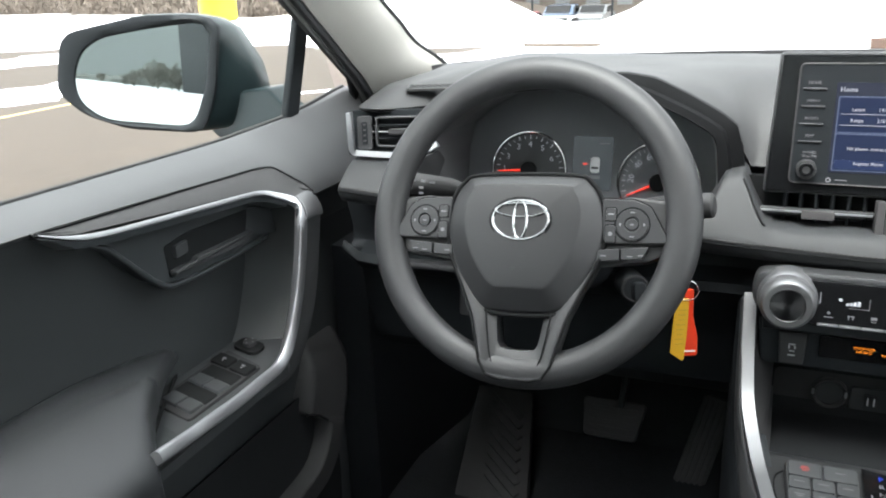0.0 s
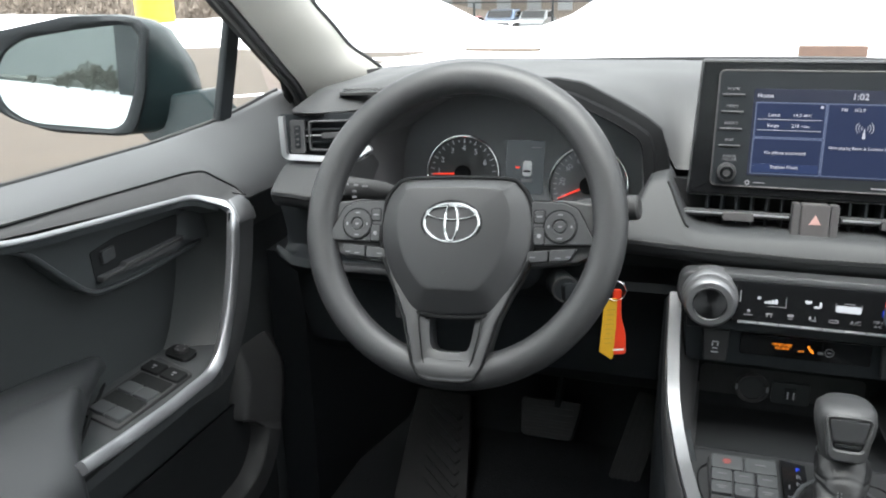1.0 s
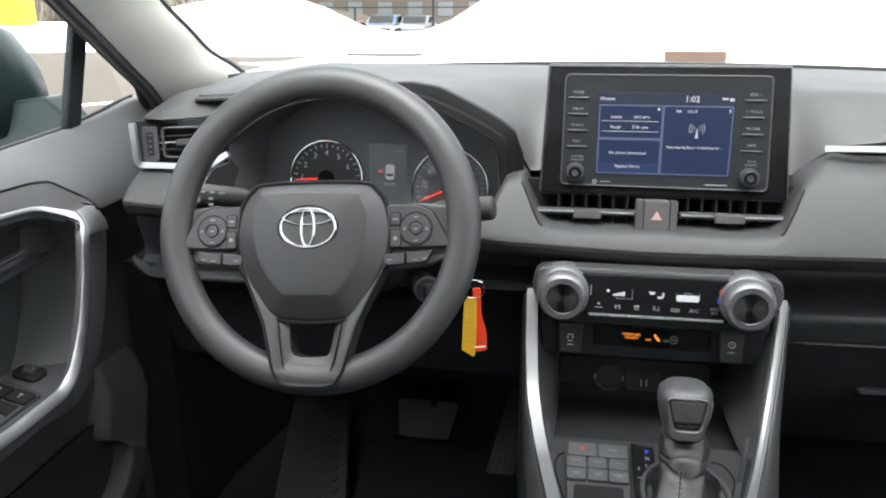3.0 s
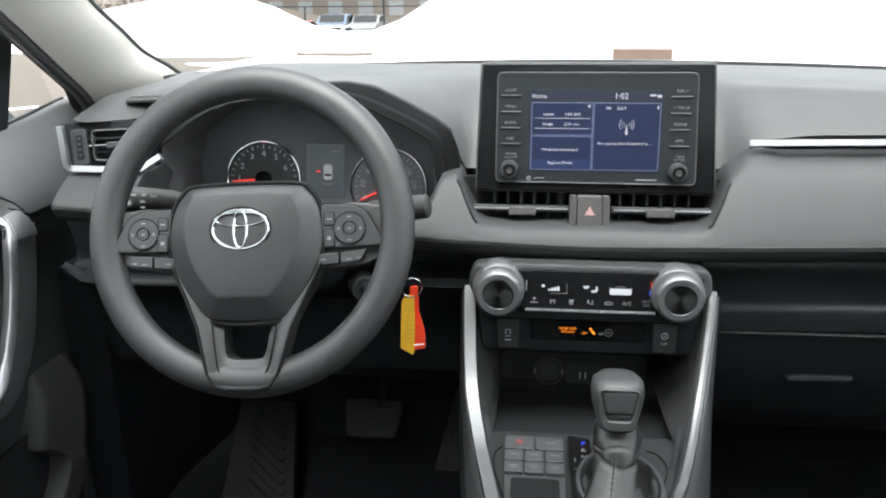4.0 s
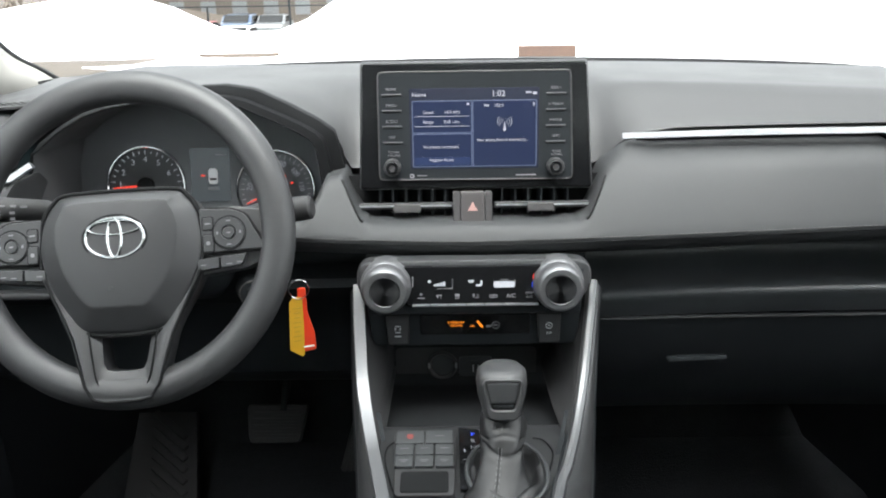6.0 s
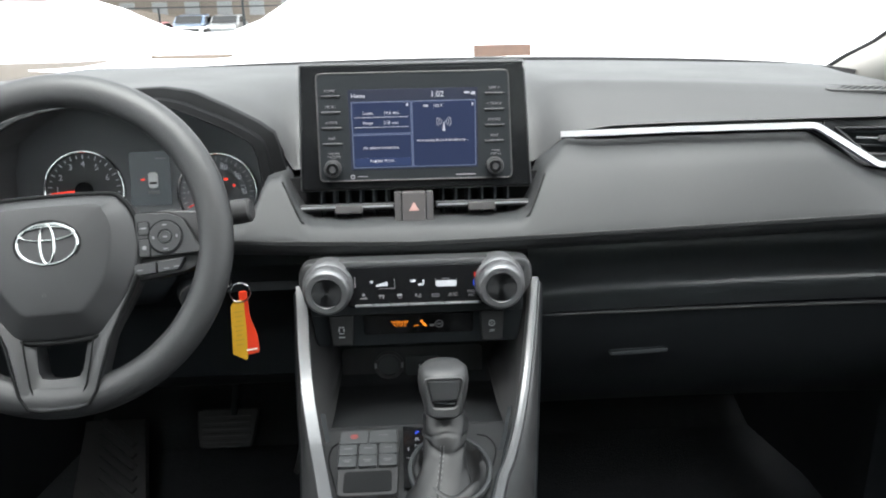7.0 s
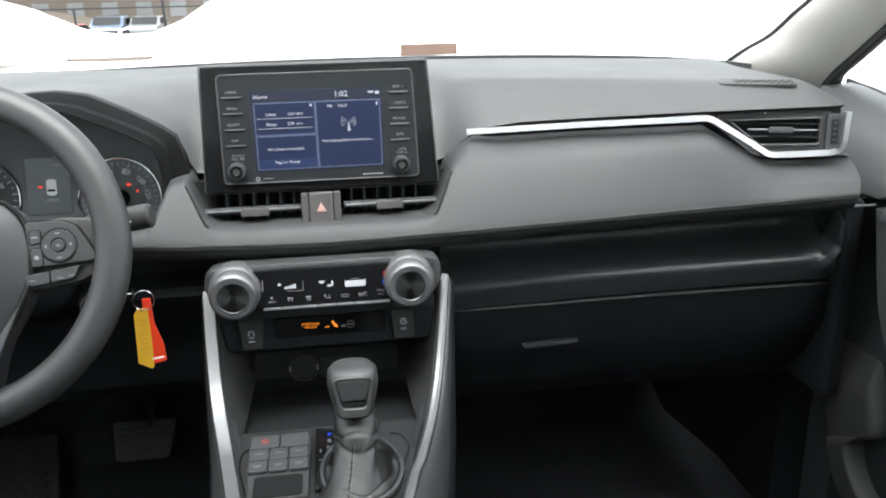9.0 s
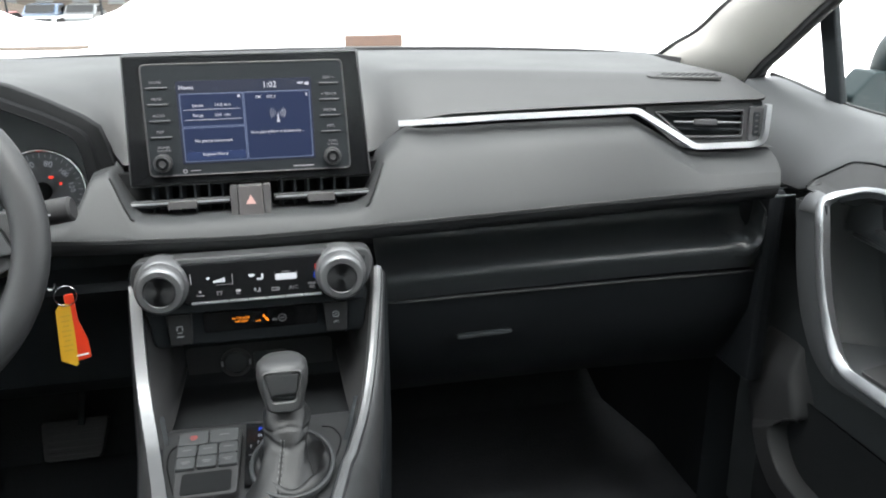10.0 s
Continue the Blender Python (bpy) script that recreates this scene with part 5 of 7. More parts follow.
rt = part("red_tag", prism([(v.x, v.y) for v in fillet([(-0.006, 0.046, 0), (0.004, 0.046, 0), (0.0045, 0.014, 0), (0.0115, -0.012, 0), (0.0125, -0.036, 0), (-0.008, -0.037, 0), (-0.006, 0.005, 0)], 0.003, 3, True)], rm, 0.003, 0.001), REDTAG, keys, "glossy red plastic tag")
bars(rm, [(0.003, -0.030, 0.014, 0.0022)], INK, rt)

# ---- climate panel ----
cl = thing("climate_control_panel", (0, 0.91, 0.92), "silver and gloss black climate controls with two dials", "climate controls")
C = facing(0, 0.910, 0.928, 8)
sil = [(-0.118, 0.029), (0.112, 0.029), (0.135, 0.026), (0.140, 0.0), (0.125, -0.025), (0.08, -0.031), (-0.08, -0.031), (-0.130, -0.025), (-0.145, 0.0), (-0.140, 0.026)]
sil = [(v.x, v.y) for v in fillet([(a, b, 0) for a, b in sil], 0.014, 4, True)]
part("silver_surround", prism(sil, off(C, 0, 0, -0.004), 0.03, 0.006), SURROUND, cl, "dark satin silver surround")
part("panel_back", prism([(-0.135, 0.022), (0.13, 0.022), (0.125, -0.034), (-0.13, -0.034)], off(C, 0, -0.004, -0.003), 0.02, 0.004), DARK, cl)
gp = part("gloss_panel", prism([(v.x, v.y) for v in fillet([(-0.088, 0.0225, 0), (0.084, 0.0225, 0), (0.082, -0.027, 0), (-0.085, -0.027, 0)], 0.006, 3, True)], off(C, 0, 0, 0.0015), 0.012, 0.002), GLOSS, cl, "gloss black display panel")
G = off(C, 0, 0, 0.0016)
bars(G, [(-0.056 + 0.0, 0.004, 0.0035, 0.003), (-0.049, -0.0005, 0.003, 0.0025), (-0.0455, 0.0, 0.003, 0.0035), (-0.042, 0.0005, 0.003, 0.0045), (-0.0385, 0.001, 0.003, 0.0055)], GLOWW, gp, "fan_speed_bars")
bars(G, [(-0.0285, 0.001, 0.0006, 0.0125), (-0.038, -0.0045, 0.019, 0.0005)], INKDIM, gp, "display_frame")
bars(G, [(0.033, -0.0005, 0.025, 0.0075)], GLOWW, gp, "temperature_block")
bars(G, [(0.033, 0.0055, 0.010, 0.0007), (0.0205, 0.0035, 0.0006, 0.0045), (0.0455, 0.0035, 0.0006, 0.0045)], INKDIM, gp, "display_frame")
part("airflow_icon", prism([(-0.0105, 0.0052), (-0.0025, 0.0052), (-0.0045, 0.0020), (-0.0085, 0.0020)], off(G, 0, 0, 0.0004), 0.0004, 0.0001, bm=prism(rrect(0.0062, 0.0024, 0.0008, 2), off(G, 0.0025, -0.001, 0.0004), 0.0004, 0.0001, bm=prism(rrect(0.0022, 0.0062, 0.0008, 2), off(G, 0.0058, 0.0018, 0.0004), 0.0004, 0.0001))), GLOWW, gp, smooth=False)
bars(G, [(0.0675, 0.009, 0.0006, 0.0070)], REDGLOW, gp, "warm_mark")
bars(G, [(0.0660, -0.001, 0.0006, 0.0070)], BLUEGLOW, gp, "cool_mark")
bars(G, [(-0.0755, 0.004, 0.0012, 0.013)], INKDIM, gp, "printed_mark")
KEYICONS = [[(0, 0.003, 0.003, 0.003), (0, -0.0015, 0.009, 0.001)], [(0, 0.0015, 0.007, 0.001), (-0.002, -0.001, 0.001, 0.003), (0.002, -0.001, 0.001, 0.003)], [(0, 0.0015, 0.006, 0.003), (0, -0.002, 0.005, 0.0008)], [(-0.002, 0.001, 0.002, 0.004), (0.002, -0.0015, 0.005, 0.001), (0.003, 0.0015, 0.001, 0.003)], [(0, 0.0012, 0.008, 0.0008), (0, -0.0016, 0.008, 0.0008), (0.0042, 0, 0.0008, 0.003), (-0.0042, 0, 0.0008, 0.003)]]
for i in range(7):
    u = -0.066 + i * 0.0215
    kb = part("key", prism(rrect(0.0208, 0.0026, 0.0008, 2), off(C, u, -0.0245, 0.0055), 0.006, 0.0008), SATIN, cl, "slim silver key")
    if i < 5:
        bars(off(G, u, -0.0145), KEYICONS[i], INKDIM, gp, "key_icon")
words("A/C", off(G, 0.041, -0.0145), 0.0068, INKDIM, gp, "key_legend")
words("MAX\nA/C", off(G, 0.063, -0.0135), 0.0046, INKDIM, gp, "key_legend")


def climate_dial(x, z):
    m = facing(x, 0.924, z, 3)
    rows = []
    for r, w in ((0.031, -0.01), (0.0315, 0.004), (0.0310, 0.012), (0.0298, 0.0175), (0.0285, 0.019), (0.0275, 0.019)):
        rows.append([m @ Vector((*p, w)) for p in oval(r, r, 48)])
    d = part("dial", grid(rows, close_u=True, cap=True), SILVER, cl, "silver rimmed rotary dial")
    rows = [[m @ Vector((*p, w)) for p in oval(r, r, 88)] for r, w in ((0.0288, 0.018), (0.0282, 0.031), (0.0268, 0.0368), (0.0245, 0.0395), (0.0215, 0.0400), (0.0184, 0.0390))]
    part("grip", grid(rows, close_u=True, cap=True), SILVER, d, "silver turning ring")
    bm = bmesh.new()
    for i in range(72):
        mm = m @ Matrix.Rotation(2 * math.pi * i / 72, 4, "Z")
        prism(rrect(0.0010, 0.0010, 0.0003, 1), off(mm, 0.0284, 0, 0.0305), 0.011, 0.0002, bm=bm)
    part("knurling", bm, SILVER, d, smooth=False)["kind"] = "stuff"
    fm_ = off(m, 0, 0, 0.0410)
    bm = grid([[Vector((*p, w)) for p in oval(r, r, 48)] for r, w in ((0.0181, -0.002), (0.0179, 0.0), (0.0174, -0.0004), (0.0170, -0.0014), (0.012, -0.0016), (0.008, -0.0018), (0.001, -0.0019))], close_u=True, cap=True)
    face_ = part("dial_face", bm, BRUSHED, d, "dark spun metal face")
    face_.matrix_basis = fm_


BRUSHED = mat("spun_metal", (0.085, 0.087, 0.09), 0.34, metal=1.0, vary=0)
BRUSHED.node_tree.nodes["Principled BSDF"].inputs["Anisotropic"].default_value = 0.9
spun = BRUSHED.node_tree.nodes.new("ShaderNodeTangent")
spun.direction_type, spun.axis = "RADIAL", "Z"
BRUSHED.node_tree.links.new(spun.outputs[0], BRUSHED.node_tree.nodes["Principled BSDF"].inputs["Tangent"])
climate_dial(-0.1075, 0.9265), climate_dial(0.0970, 0.9265)

# switch row with airbag lamp
row = thing("switch_row", (0, 0.93, 0.865), "black switch row with lit orange airbag lamp", "switch panel")
Q = facing(0, 0.930, 0.866, 2)
part("carrier", prism([(v.x, v.y) for v in fillet([(-0.135, 0.03, 0), (0.132, 0.03, 0), (0.125, -0.028, 0), (-0.128, -0.028, 0)], 0.008, 3, True)], off(Q, 0, 0, -0.003), 0.03, 0.003), DARK, row)
lw = part("lamp_window", prism(rrect(0.136, 0.026, 0.003), off(Q, -0.001, 0.001, 0), 0.006, 0.001), GLOSS, row, "gloss black lamp window")
words("PASSENGER\nAIR BAG", off(Q, -0.0245, 0.002, 0.0003), 0.0041, ORANGE, lw, "lamp_text", "CENTER")
words("OFF", off(Q, -0.0045, -0.0015, 0.0003), 0.0036, ORANGE, lw, "lamp_text")
part("lamp_icon", prism([(-0.0020, 0.0012), (0.0012, 0.0014), (0.0038, -0.0030), (0.0034, -0.0042), (-0.0002, -0.0024)], off(Q, 0.005, 0.001, 0.0005), 0.0005, 0.0001, bm=prism(oval(0.0016, 0.0016, 14, -0.0022, 0.0034), off(Q, 0.005, 0.001, 0.0005), 0.0005, 0.0001, bm=prism(rrect(0.0085, 0.0008, 0.0003, 1), off(Q, 0.0055, 0.001, 0.0006) @ Matrix.Rotation(radians(-40), 4, "Z"), 0.0005, 0.0001))), ORANGE, lw, smooth=False)
part("off_icon", ring(oval(0.005, 0.005, 20, 0.0245, 0.0), oval(0.004, 0.004, 20, 0.0245, 0.0), off(Q, 0, 0, 0.0005), 0.0006, 0.0002), INKDIM, lw)
bars(Q, [(0.0155, -0.0015, 0.006, 0.003), (0.0245, 0.0, 0.005, 0.002)], INKDIM, lw)
for x in (-0.0965, 0.090):
    b = part("rocker_switch", prism([(v.x, v.y) for v in fillet([(-0.015, 0.019, 0), (0.015, 0.019, 0), (0.013, -0.020, 0), (-0.012, -0.020, 0)], 0.003, 3, True)], off(Q, x, -0.003, 0.004), 0.01, 0.002), RUBBER, row)
    if x < 0:
        bars(off(Q, x, -0.003, 0.004), [(0, 0.004, 0.007, 0.0012), (-0.003, 0.0005, 0.0015, 0.004), (0.003, 0.0005, 0.0015, 0.004), (0, -0.004, 0.006, 0.0012), (0, -0.009, 0.008, 0.0015)], FAINTINK, b)
    else:
        part("ring_mark", ring(oval(0.0042, 0.0042, 18, 0, 0.003), oval(0.0033, 0.0033, 18, 0, 0.003), off(Q, x, -0.003, 0.0046), 0.0006, 0.0001), FAINTINK, b)
        words("A", off(Q, x, 0.0, 0.0042), 0.0048, FAINTINK, b, "letter")
        words("OFF", off(Q, x, -0.010, 0.0042), 0.0044, FAINTINK, b, "letter")

# ---- centre console ----
con = thing("centre_console", (0, 0.8, 0.7), "black centre console with satin silver side rails", "centre console")
rail_paths = {-1: [(-0.1445, 0.951, 0.9130), (-0.1440, 0.944, 0.9020), (-0.1414, 0.913, 0.8536), (-0.1358, 0.872, 0.8066), (-0.1235, 0.812, 0.7800), (-0.1139, 0.763, 0.7740), (-0.1059, 0.722, 0.7730), (-0.085, 0.60, 0.772), (-0.070, 0.40, 0.770)],
              1: [(0.1448, 0.950, 0.9160), (0.1440, 0.944, 0.9058), (0.1378, 0.920, 0.8672), (0.1250, 0.875, 0.8136), (0.1094, 0.820, 0.7870), (0.0902, 0.758, 0.7770), (0.0777, 0.722, 0.7750), (0.052, 0.60, 0.772), (0.045, 0.40, 0.770)]}
for s in (-1, 1):
    pth = smooth_line(rail_paths[s], 6)
    part("side_rail", sweep(pth, [(0.0065, -0.007), (0.0068, -0.002), (0.0050, 0.0025), (0.0010, 0.0046), (-0.0030, 0.0040), (-0.0058, 0.0012), (-0.0066, -0.002), (-0.0066, -0.007)], (s * 1, 0, 0)), SILVER, con, "satin silver rail")
    flare = [np.interp(p.y, [0.5, 0.722, 0.758, 0.82, 0.875, 0.93], [0.036, 0.028, 0.022, 0.014, 0.008, 0.003]) * (1 if s > 0 else 0.6) for p in pth]
    part("rail_flank", grid([[p + Vector((s * 0.0060, 0.001, -0.0045)), p + Vector((s * (0.0064 + w * 0.4), 0.002, -0.006 - w * 0.25)), p + Vector((s * (0.0064 + w * 0.85), 0.003, -0.007 - w * 0.7)), p + Vector((s * (0.0064 + w), 0.004, -0.010 - w * 1.3))] for p, w in zip(pth, flare)]), SURROUND, con, "dull silver outer flank of the rail", thick=0.002, sharp=70)
    rows = []
    for p, w in zip(pth, flare):
        rows.append([p + Vector((s * -0.006, 0.010, -0.006)), p + Vector((s * 0.006, 0.010, -0.008)), p + Vector((s * (0.0075 + w), 0.012, -0.012 - w * 1.3)), Vector((s * (abs(p.x) + 0.010 + w), p.y + 0.03, min(p.z - 0.1, 0.68))), Vector((s * (abs(p.x) + 0.004 + w), p.y + 0.05, 0.36))])
    part("side_wall", grid(rows), DARK, con, thick=0.004)
    rows = [[p + Vector((s * -0.006, 0.008, -0.004)), p + Vector((s * -0.010, 0.009, -0.010)), Vector((p.x - s * 0.016, p.y + 0.008, min(p.z - 0.012, 0.80) if p.z > 0.8 else p.z - 0.010))] for p in pth if p.z < 0.80]
    part("inner_edge", grid(rows), DARK, con, thick=0.002)
    rows = []
    for p in pth:
        if p.y > 0.80:
            z, a = max(p.z - 0.018, 0.742), abs(p.x)
            rows.append([p + Vector((s * -0.0055, 0.006, -0.005)), p + Vector((s * -0.0095, 0.020, min(-0.006, z - p.z + 0.006))), Vector((s * min(a - 0.011, 0.118), max(p.y + 0.045, 0.90), z)), Vector((s * min(a - 0.012, 0.114), 0.96, z)), Vector((s * min(a - 0.013, 0.112), 1.03, z))])
    part("inner_wall", grid(rows), RUBBER, con, "matt inner wall beside the rail", thick=0.002, sharp=80)


def rail_x(s, y):
    pts = sorted((p[1], p[0]) for p in rail_paths[s])
    return np.interp(y, [p[0] for p in pts], [p[1] for p in pts])


TOPPLATE = mat("console_plastic", (0.0185, 0.0195, 0.0206), 0.5, grain=0.12, grain_size=900, spec=0.35)
top = [[(lerp(rail_x(-1, y) + 0.006, rail_x(1, y) - 0.006, f), y, z) for f in (0, 0.25, 0.5, 0.75, 1)] for y, z in ((0.868, 0.757), (0.864, 0.764), (0.845, 0.771), (0.80, 0.770), (0.70, 0.768), (0.40, 0.766))]
part("top_plate", grid(top), TOPPLATE, con, thick=0.004)
for pts in ([(-0.097, 0.819), (-0.105, 0.806), (-0.1055, 0.780), (-0.098, 0.745), (-0.090, 0.713)], [(0.061, 0.824), (0.073, 0.818), (0.080, 0.792), (0.069, 0.7505), (0.056, 0.7175)]):
    part("plate_seam", sweep(smooth_line([(x, y, 0.7712) for x, y in pts], 6), oval(0.0009, 0.0009, 6), (0, 0, 1)), GROOVE, con, "fine seam in the top plate")
# cubby
cub = [[(x * f, y, z) for x in (-0.132, -0.13, 0.13, 0.132)] for y, z, f in ((0.862, 0.762, 0.95), (0.875, 0.748, 0.95), (1.0, 0.731, 0.95), (1.02, 0.735, 0.93), (1.03, 0.75, 0.9), (1.03, 0.835, 0.9), (0.95, 0.840, 0.95))]
part("cubby", grid(cub), CUBBY, con, thick=0.003)
sk = facing(-0.043, 1.022, 0.764, 0)
soc = part("power_socket", ring(oval(0.021, 0.021, 28), oval(0.0165, 0.0165, 28), sk, 0.02, 0.002), GREYBTN, con, "round capped power socket")
part("socket_cap", prism(oval(0.016, 0.016, 28), off(sk, 0, 0, -0.003), 0.012, 0.003), BTN, soc)
for u in (-1, 1):
    part("socket_clip", prism(rrect(0.003, 0.008, 0.001, 2), off(sk, u * 0.0185, 0.001, 0.0008), 0.002, 0.0005), SATIN, soc, "bright metal clip")
part("socket_panel", prism(rrect(0.20, 0.055, 0.01), facing(-0.01, 1.027, 0.765), 0.006, 0.003), RUBBER, con)
us = part("usb_plate", prism(rrect(0.045, 0.03, 0.004), facing(0.003, 1.024, 0.762), 0.01, 0.001), BTN, con)
part("usb_socket", prism(rrect(0.014, 0.016, 0.001), facing(0.003, 1.022, 0.762), 0.003, 0.0005), BRUSHED, us, "small metal usb socket")
for u in (-0.0035, 0.0035):
    part("contact", prism(rrect(0.0016, 0.010, 0.0004, 2), facing(0.003 + u, 1.0185, 0.762), 0.0012, 0.0002), INK, us, "white contact strip")
part("cubby_lip", box((-0.005, 1.02, 0.818), (0.20, 0.02, 0.012), 0.004), PLASTIC, con)

FAINT = mat("faint_print", (0.11, 0.11, 0.115), 0.6, vary=0)
# button plate beside the gear lever
bp = thing("drive_mode_switches", (-0.06, 0.77, 0.78), "block of small black drive mode buttons", "switch panel")
B = Matrix.Translation((-0.061, 0.775, 0.781)) @ Matrix.Rotation(radians(3), 4, "X")
part("plate", prism([(v.x, v.y) for v in fillet([(-0.036, 0.046, 0), (0.034, 0.046, 0), (0.031, -0.066, 0), (-0.031, -0.066, 0)], 0.006, 3, True)], B, 0.012, 0.002), RUBBER, bp)
for i, (w, v, h) in enumerate(((0.032, 0.030, 0.024), (0.021, 0.007, 0.019), (0.021, -0.0135, 0.019))):
    n = 2 if i == 0 else 3
    for j in range(n):
        u = (j - (n - 1) / 2) * (w + 0.0007) - 0.001
        kb = part("button", prism(rrect(w - 0.001, h, 0.002, 2), off(B, u, v, 0.004), 0.006, 0.0012), BTN, bp)
        if i == 0 and j == 0:
            bars(off(B, u, v, 0.004), [(0, 0.003, 0.007, 0.0018), (0, 0, 0.009, 0.0018), (0, -0.003, 0.006, 0.0015)], mat("dim_red", (0.22, 0.035, 0.03), 0.6, vary=0), kb)
        else:
            bars(off(B, u, v, 0.004), [(0, 0.001, min(0.010, w * 0.45), 0.0014)] + ([(0, -0.002, 0.006, 0.0012)] if i == 2 else []), FAINT, kb)
part("coin_tray", prism(rrect(0.050, 0.034, 0.004), off(B, 0, -0.045, 0.001), 0.004, 0.001), GROOVE, bp)

# gear lever
BOOTHIDE = mat("boot_hide", (0.0095, 0.0100, 0.0107), 0.42, grain=0.1, grain_size=700)
KNOBHIDE = mat("knob_hide", (0.035, 0.036, 0.037), 0.42, grain=0.08, grain_size=900)
gl = thing("gear_lever", (0.02, 0.79, 0.77), "dark leather gear lever with boot and gate", "gear lever")
gm = Matrix.Translation((-0.012, 0.785, 0.776))
gate = part("gate_plate", prism([(-0.012, 0.052), (0.012, 0.047), (0.012, -0.06), (-0.012, -0.06)], gm @ Matrix.Rotation(radians(3), 4, "X"), 0.008, 0.001), GLOSS, gl, "gloss black gear gate")
gm = gm @ Matrix.Rotation(radians(3), 4, "X")
for i, ch in enumerate("PRND"):
    words(ch, off(gm, 0.004, 0.036 - i * 0.0125, 0.0003), 0.009, BLUEGLOW if i == 0 else INKDIM, gate, "gear_letter")
bars(gm, [(-0.006, 0.006, 0.001, 0.006), (-0.006, -0.010, 0.004, 0.001)], INKDIM, gate)
axis = [(0.012, 0.700, 0.756, 0.046, 0.040), (0.014, 0.712, 0.768, 0.037, 0.031), (0.016, 0.724, 0.778, 0.029, 0.025), (0.018, 0.736, 0.788, 0.0240, 0.0210), (0.020, 0.748, 0.797, 0.0225, 0.020), (0.0215, 0.757, 0.804, 0.0225, 0.0205), (0.0225, 0.764, 0.810, 0.0240, 0.0225), (0.0228, 0.770, 0.815, 0.0250, 0.0240), (0.0225, 0.775, 0.820, 0.0246, 0.0235), (0.022, 0.779, 0.825, 0.0230, 0.0215), (0.022, 0.782, 0.829, 0.0215, 0.020)]
fine = [[np.interp(k / 50 * (len(axis) - 1), range(len(axis)), [p[c] for p in axis]) for c in range(5)] for k in range(51)]


def boot_point(i, a, lift=0.0):
    """A point of the creased hide: i along the boot, a round it."""
    cx, cy, cz, rx, ry = fine[i]
    f = i / 50
    front = max(0.0, -math.sin(a)) ** 2
    fold = 0.05 * math.sin(3 * a + f * 9) + 0.03 * math.sin(7 * a - f * 14)
    pinch = -0.10 * max(0, 1 - abs(f - 0.52 - 0.05 * math.sin(2 * a + 1)) / 0.06) - 0.06 * max(0, 1 - abs(f - 0.72 - 0.06 * math.sin(3 * a)) / 0.04)
    k = 1 + fold * (1 - 0.75 * front) * min(1, (1 - f) * 5) + pinch * (1 - 0.4 * front)
    return Vector((cx + (rx * k + lift) * math.cos(a), cy + (ry * k + lift) * math.sin(a), cz))


part("boot", grid([[boot_point(i, 2 * math.pi * j / 96) for j in range(96)] for i in range(51)], close_u=True, cap=True), BOOTHIDE, gl, "creased black leather boot", sharp=80)
part("boot_skirt", grid([[Vector((0.026 + r * 1.15 * math.cos(a), 0.752 + r * 1.7 * math.sin(a), z + 0.0025 * math.sin(5 * a) * min(1, (0.036 - r) * 200))) for a in [2 * math.pi * j / 64 for j in range(64)]] for r, z in ((0.036, 0.766), (0.0355, 0.776), (0.031, 0.781), (0.026, 0.777), (0.02, 0.768))], close_u=True, cap=True), BOOTHIDE, gl, sharp=80)
part("boot_frame", sweep([Vector((0.026 + 0.0425 * math.cos(a), 0.752 + 0.0625 * math.sin(a), 0.7745)) for a in [2 * math.pi * j / 64 for j in range(64)]], rrect(0.007, 0.005, 0.002, 2), (0, 0, 1), closed=True), BTN, gl, "smooth frame round the boot")
for da in (-0.07, 0.07):
    bm = bmesh.new()
    for i in range(3, 30, 2):
        sweep([boot_point(i, -math.pi / 2 + da - 0.2, 0.0004), boot_point(i + 1, -math.pi / 2 + da - 0.2, 0.0004)], oval(0.0005, 0.0005, 5), (1, 0, 0), bm=bm)
    part("boot_stitching", bm, FAINT, gl, "double row of grey stitches", smooth=False)["kind"] = "stuff"
part("boot_seam", sweep([boot_point(i, -math.pi / 2 - 0.2, 0.0002) for i in range(2, 31)], oval(0.0006, 0.0005, 6), (1, 0, 0)), GROOVE, gl)
kb = [((0, 0.783, 0.8250), 0.0185, 0.0165), ((0, 0.783, 0.8290), 0.0200, 0.0185), ((0, 0.785, 0.8390), 0.0222, 0.0215), ((0, 0.788, 0.8520), 0.0258, 0.0245), ((0, 0.790, 0.8630), 0.0272, 0.0255), ((0, 0.791, 0.8720), 0.0262, 0.0245), ((0, 0.792, 0.8775), 0.0205, 0.0195), ((0, 0.792, 0.8795), 0.008, 0.008)]
part("knob", grid([[Vector((0.022 + rx * a, c[1] + ry * b, c[2])) for a, b in rrect(2, 2, 0.8, 6)] for c, rx, ry in kb], close_u=True, cap=True), KNOBHIDE, gl, "smooth dark leather gear knob", sharp=60)
KF = facing(0.022, 0.7625, 0.857, 17)
rnd_ = lambda pts, r: [(v.x, v.y) for v in fillet([(a, b, 0) for a, b in pts], r, 4, True)]
part("knob_face", ring(rnd_([(-0.0225, 0.019), (0.0225, 0.019), (0.0165, -0.024), (-0.0165, -0.024)], 0.009), rnd_([(-0.0190, 0.017), (0.0190, 0.017), (0.0122, -0.0130), (-0.0122, -0.0130)], 0.005), off(KF, 0, 0, 0.0015), 0.007, 0.0016), KNOBHIDE, gl, "leather edged front frame")
part("knob_gap", prism(rnd_([(-0.0192, 0.0172), (0.0192, 0.0172), (0.0124, -0.0132), (-0.0124, -0.0132)], 0.005), off(KF, 0, 0, -0.0006), 0.004, 0.0004), GROOVE, gl)
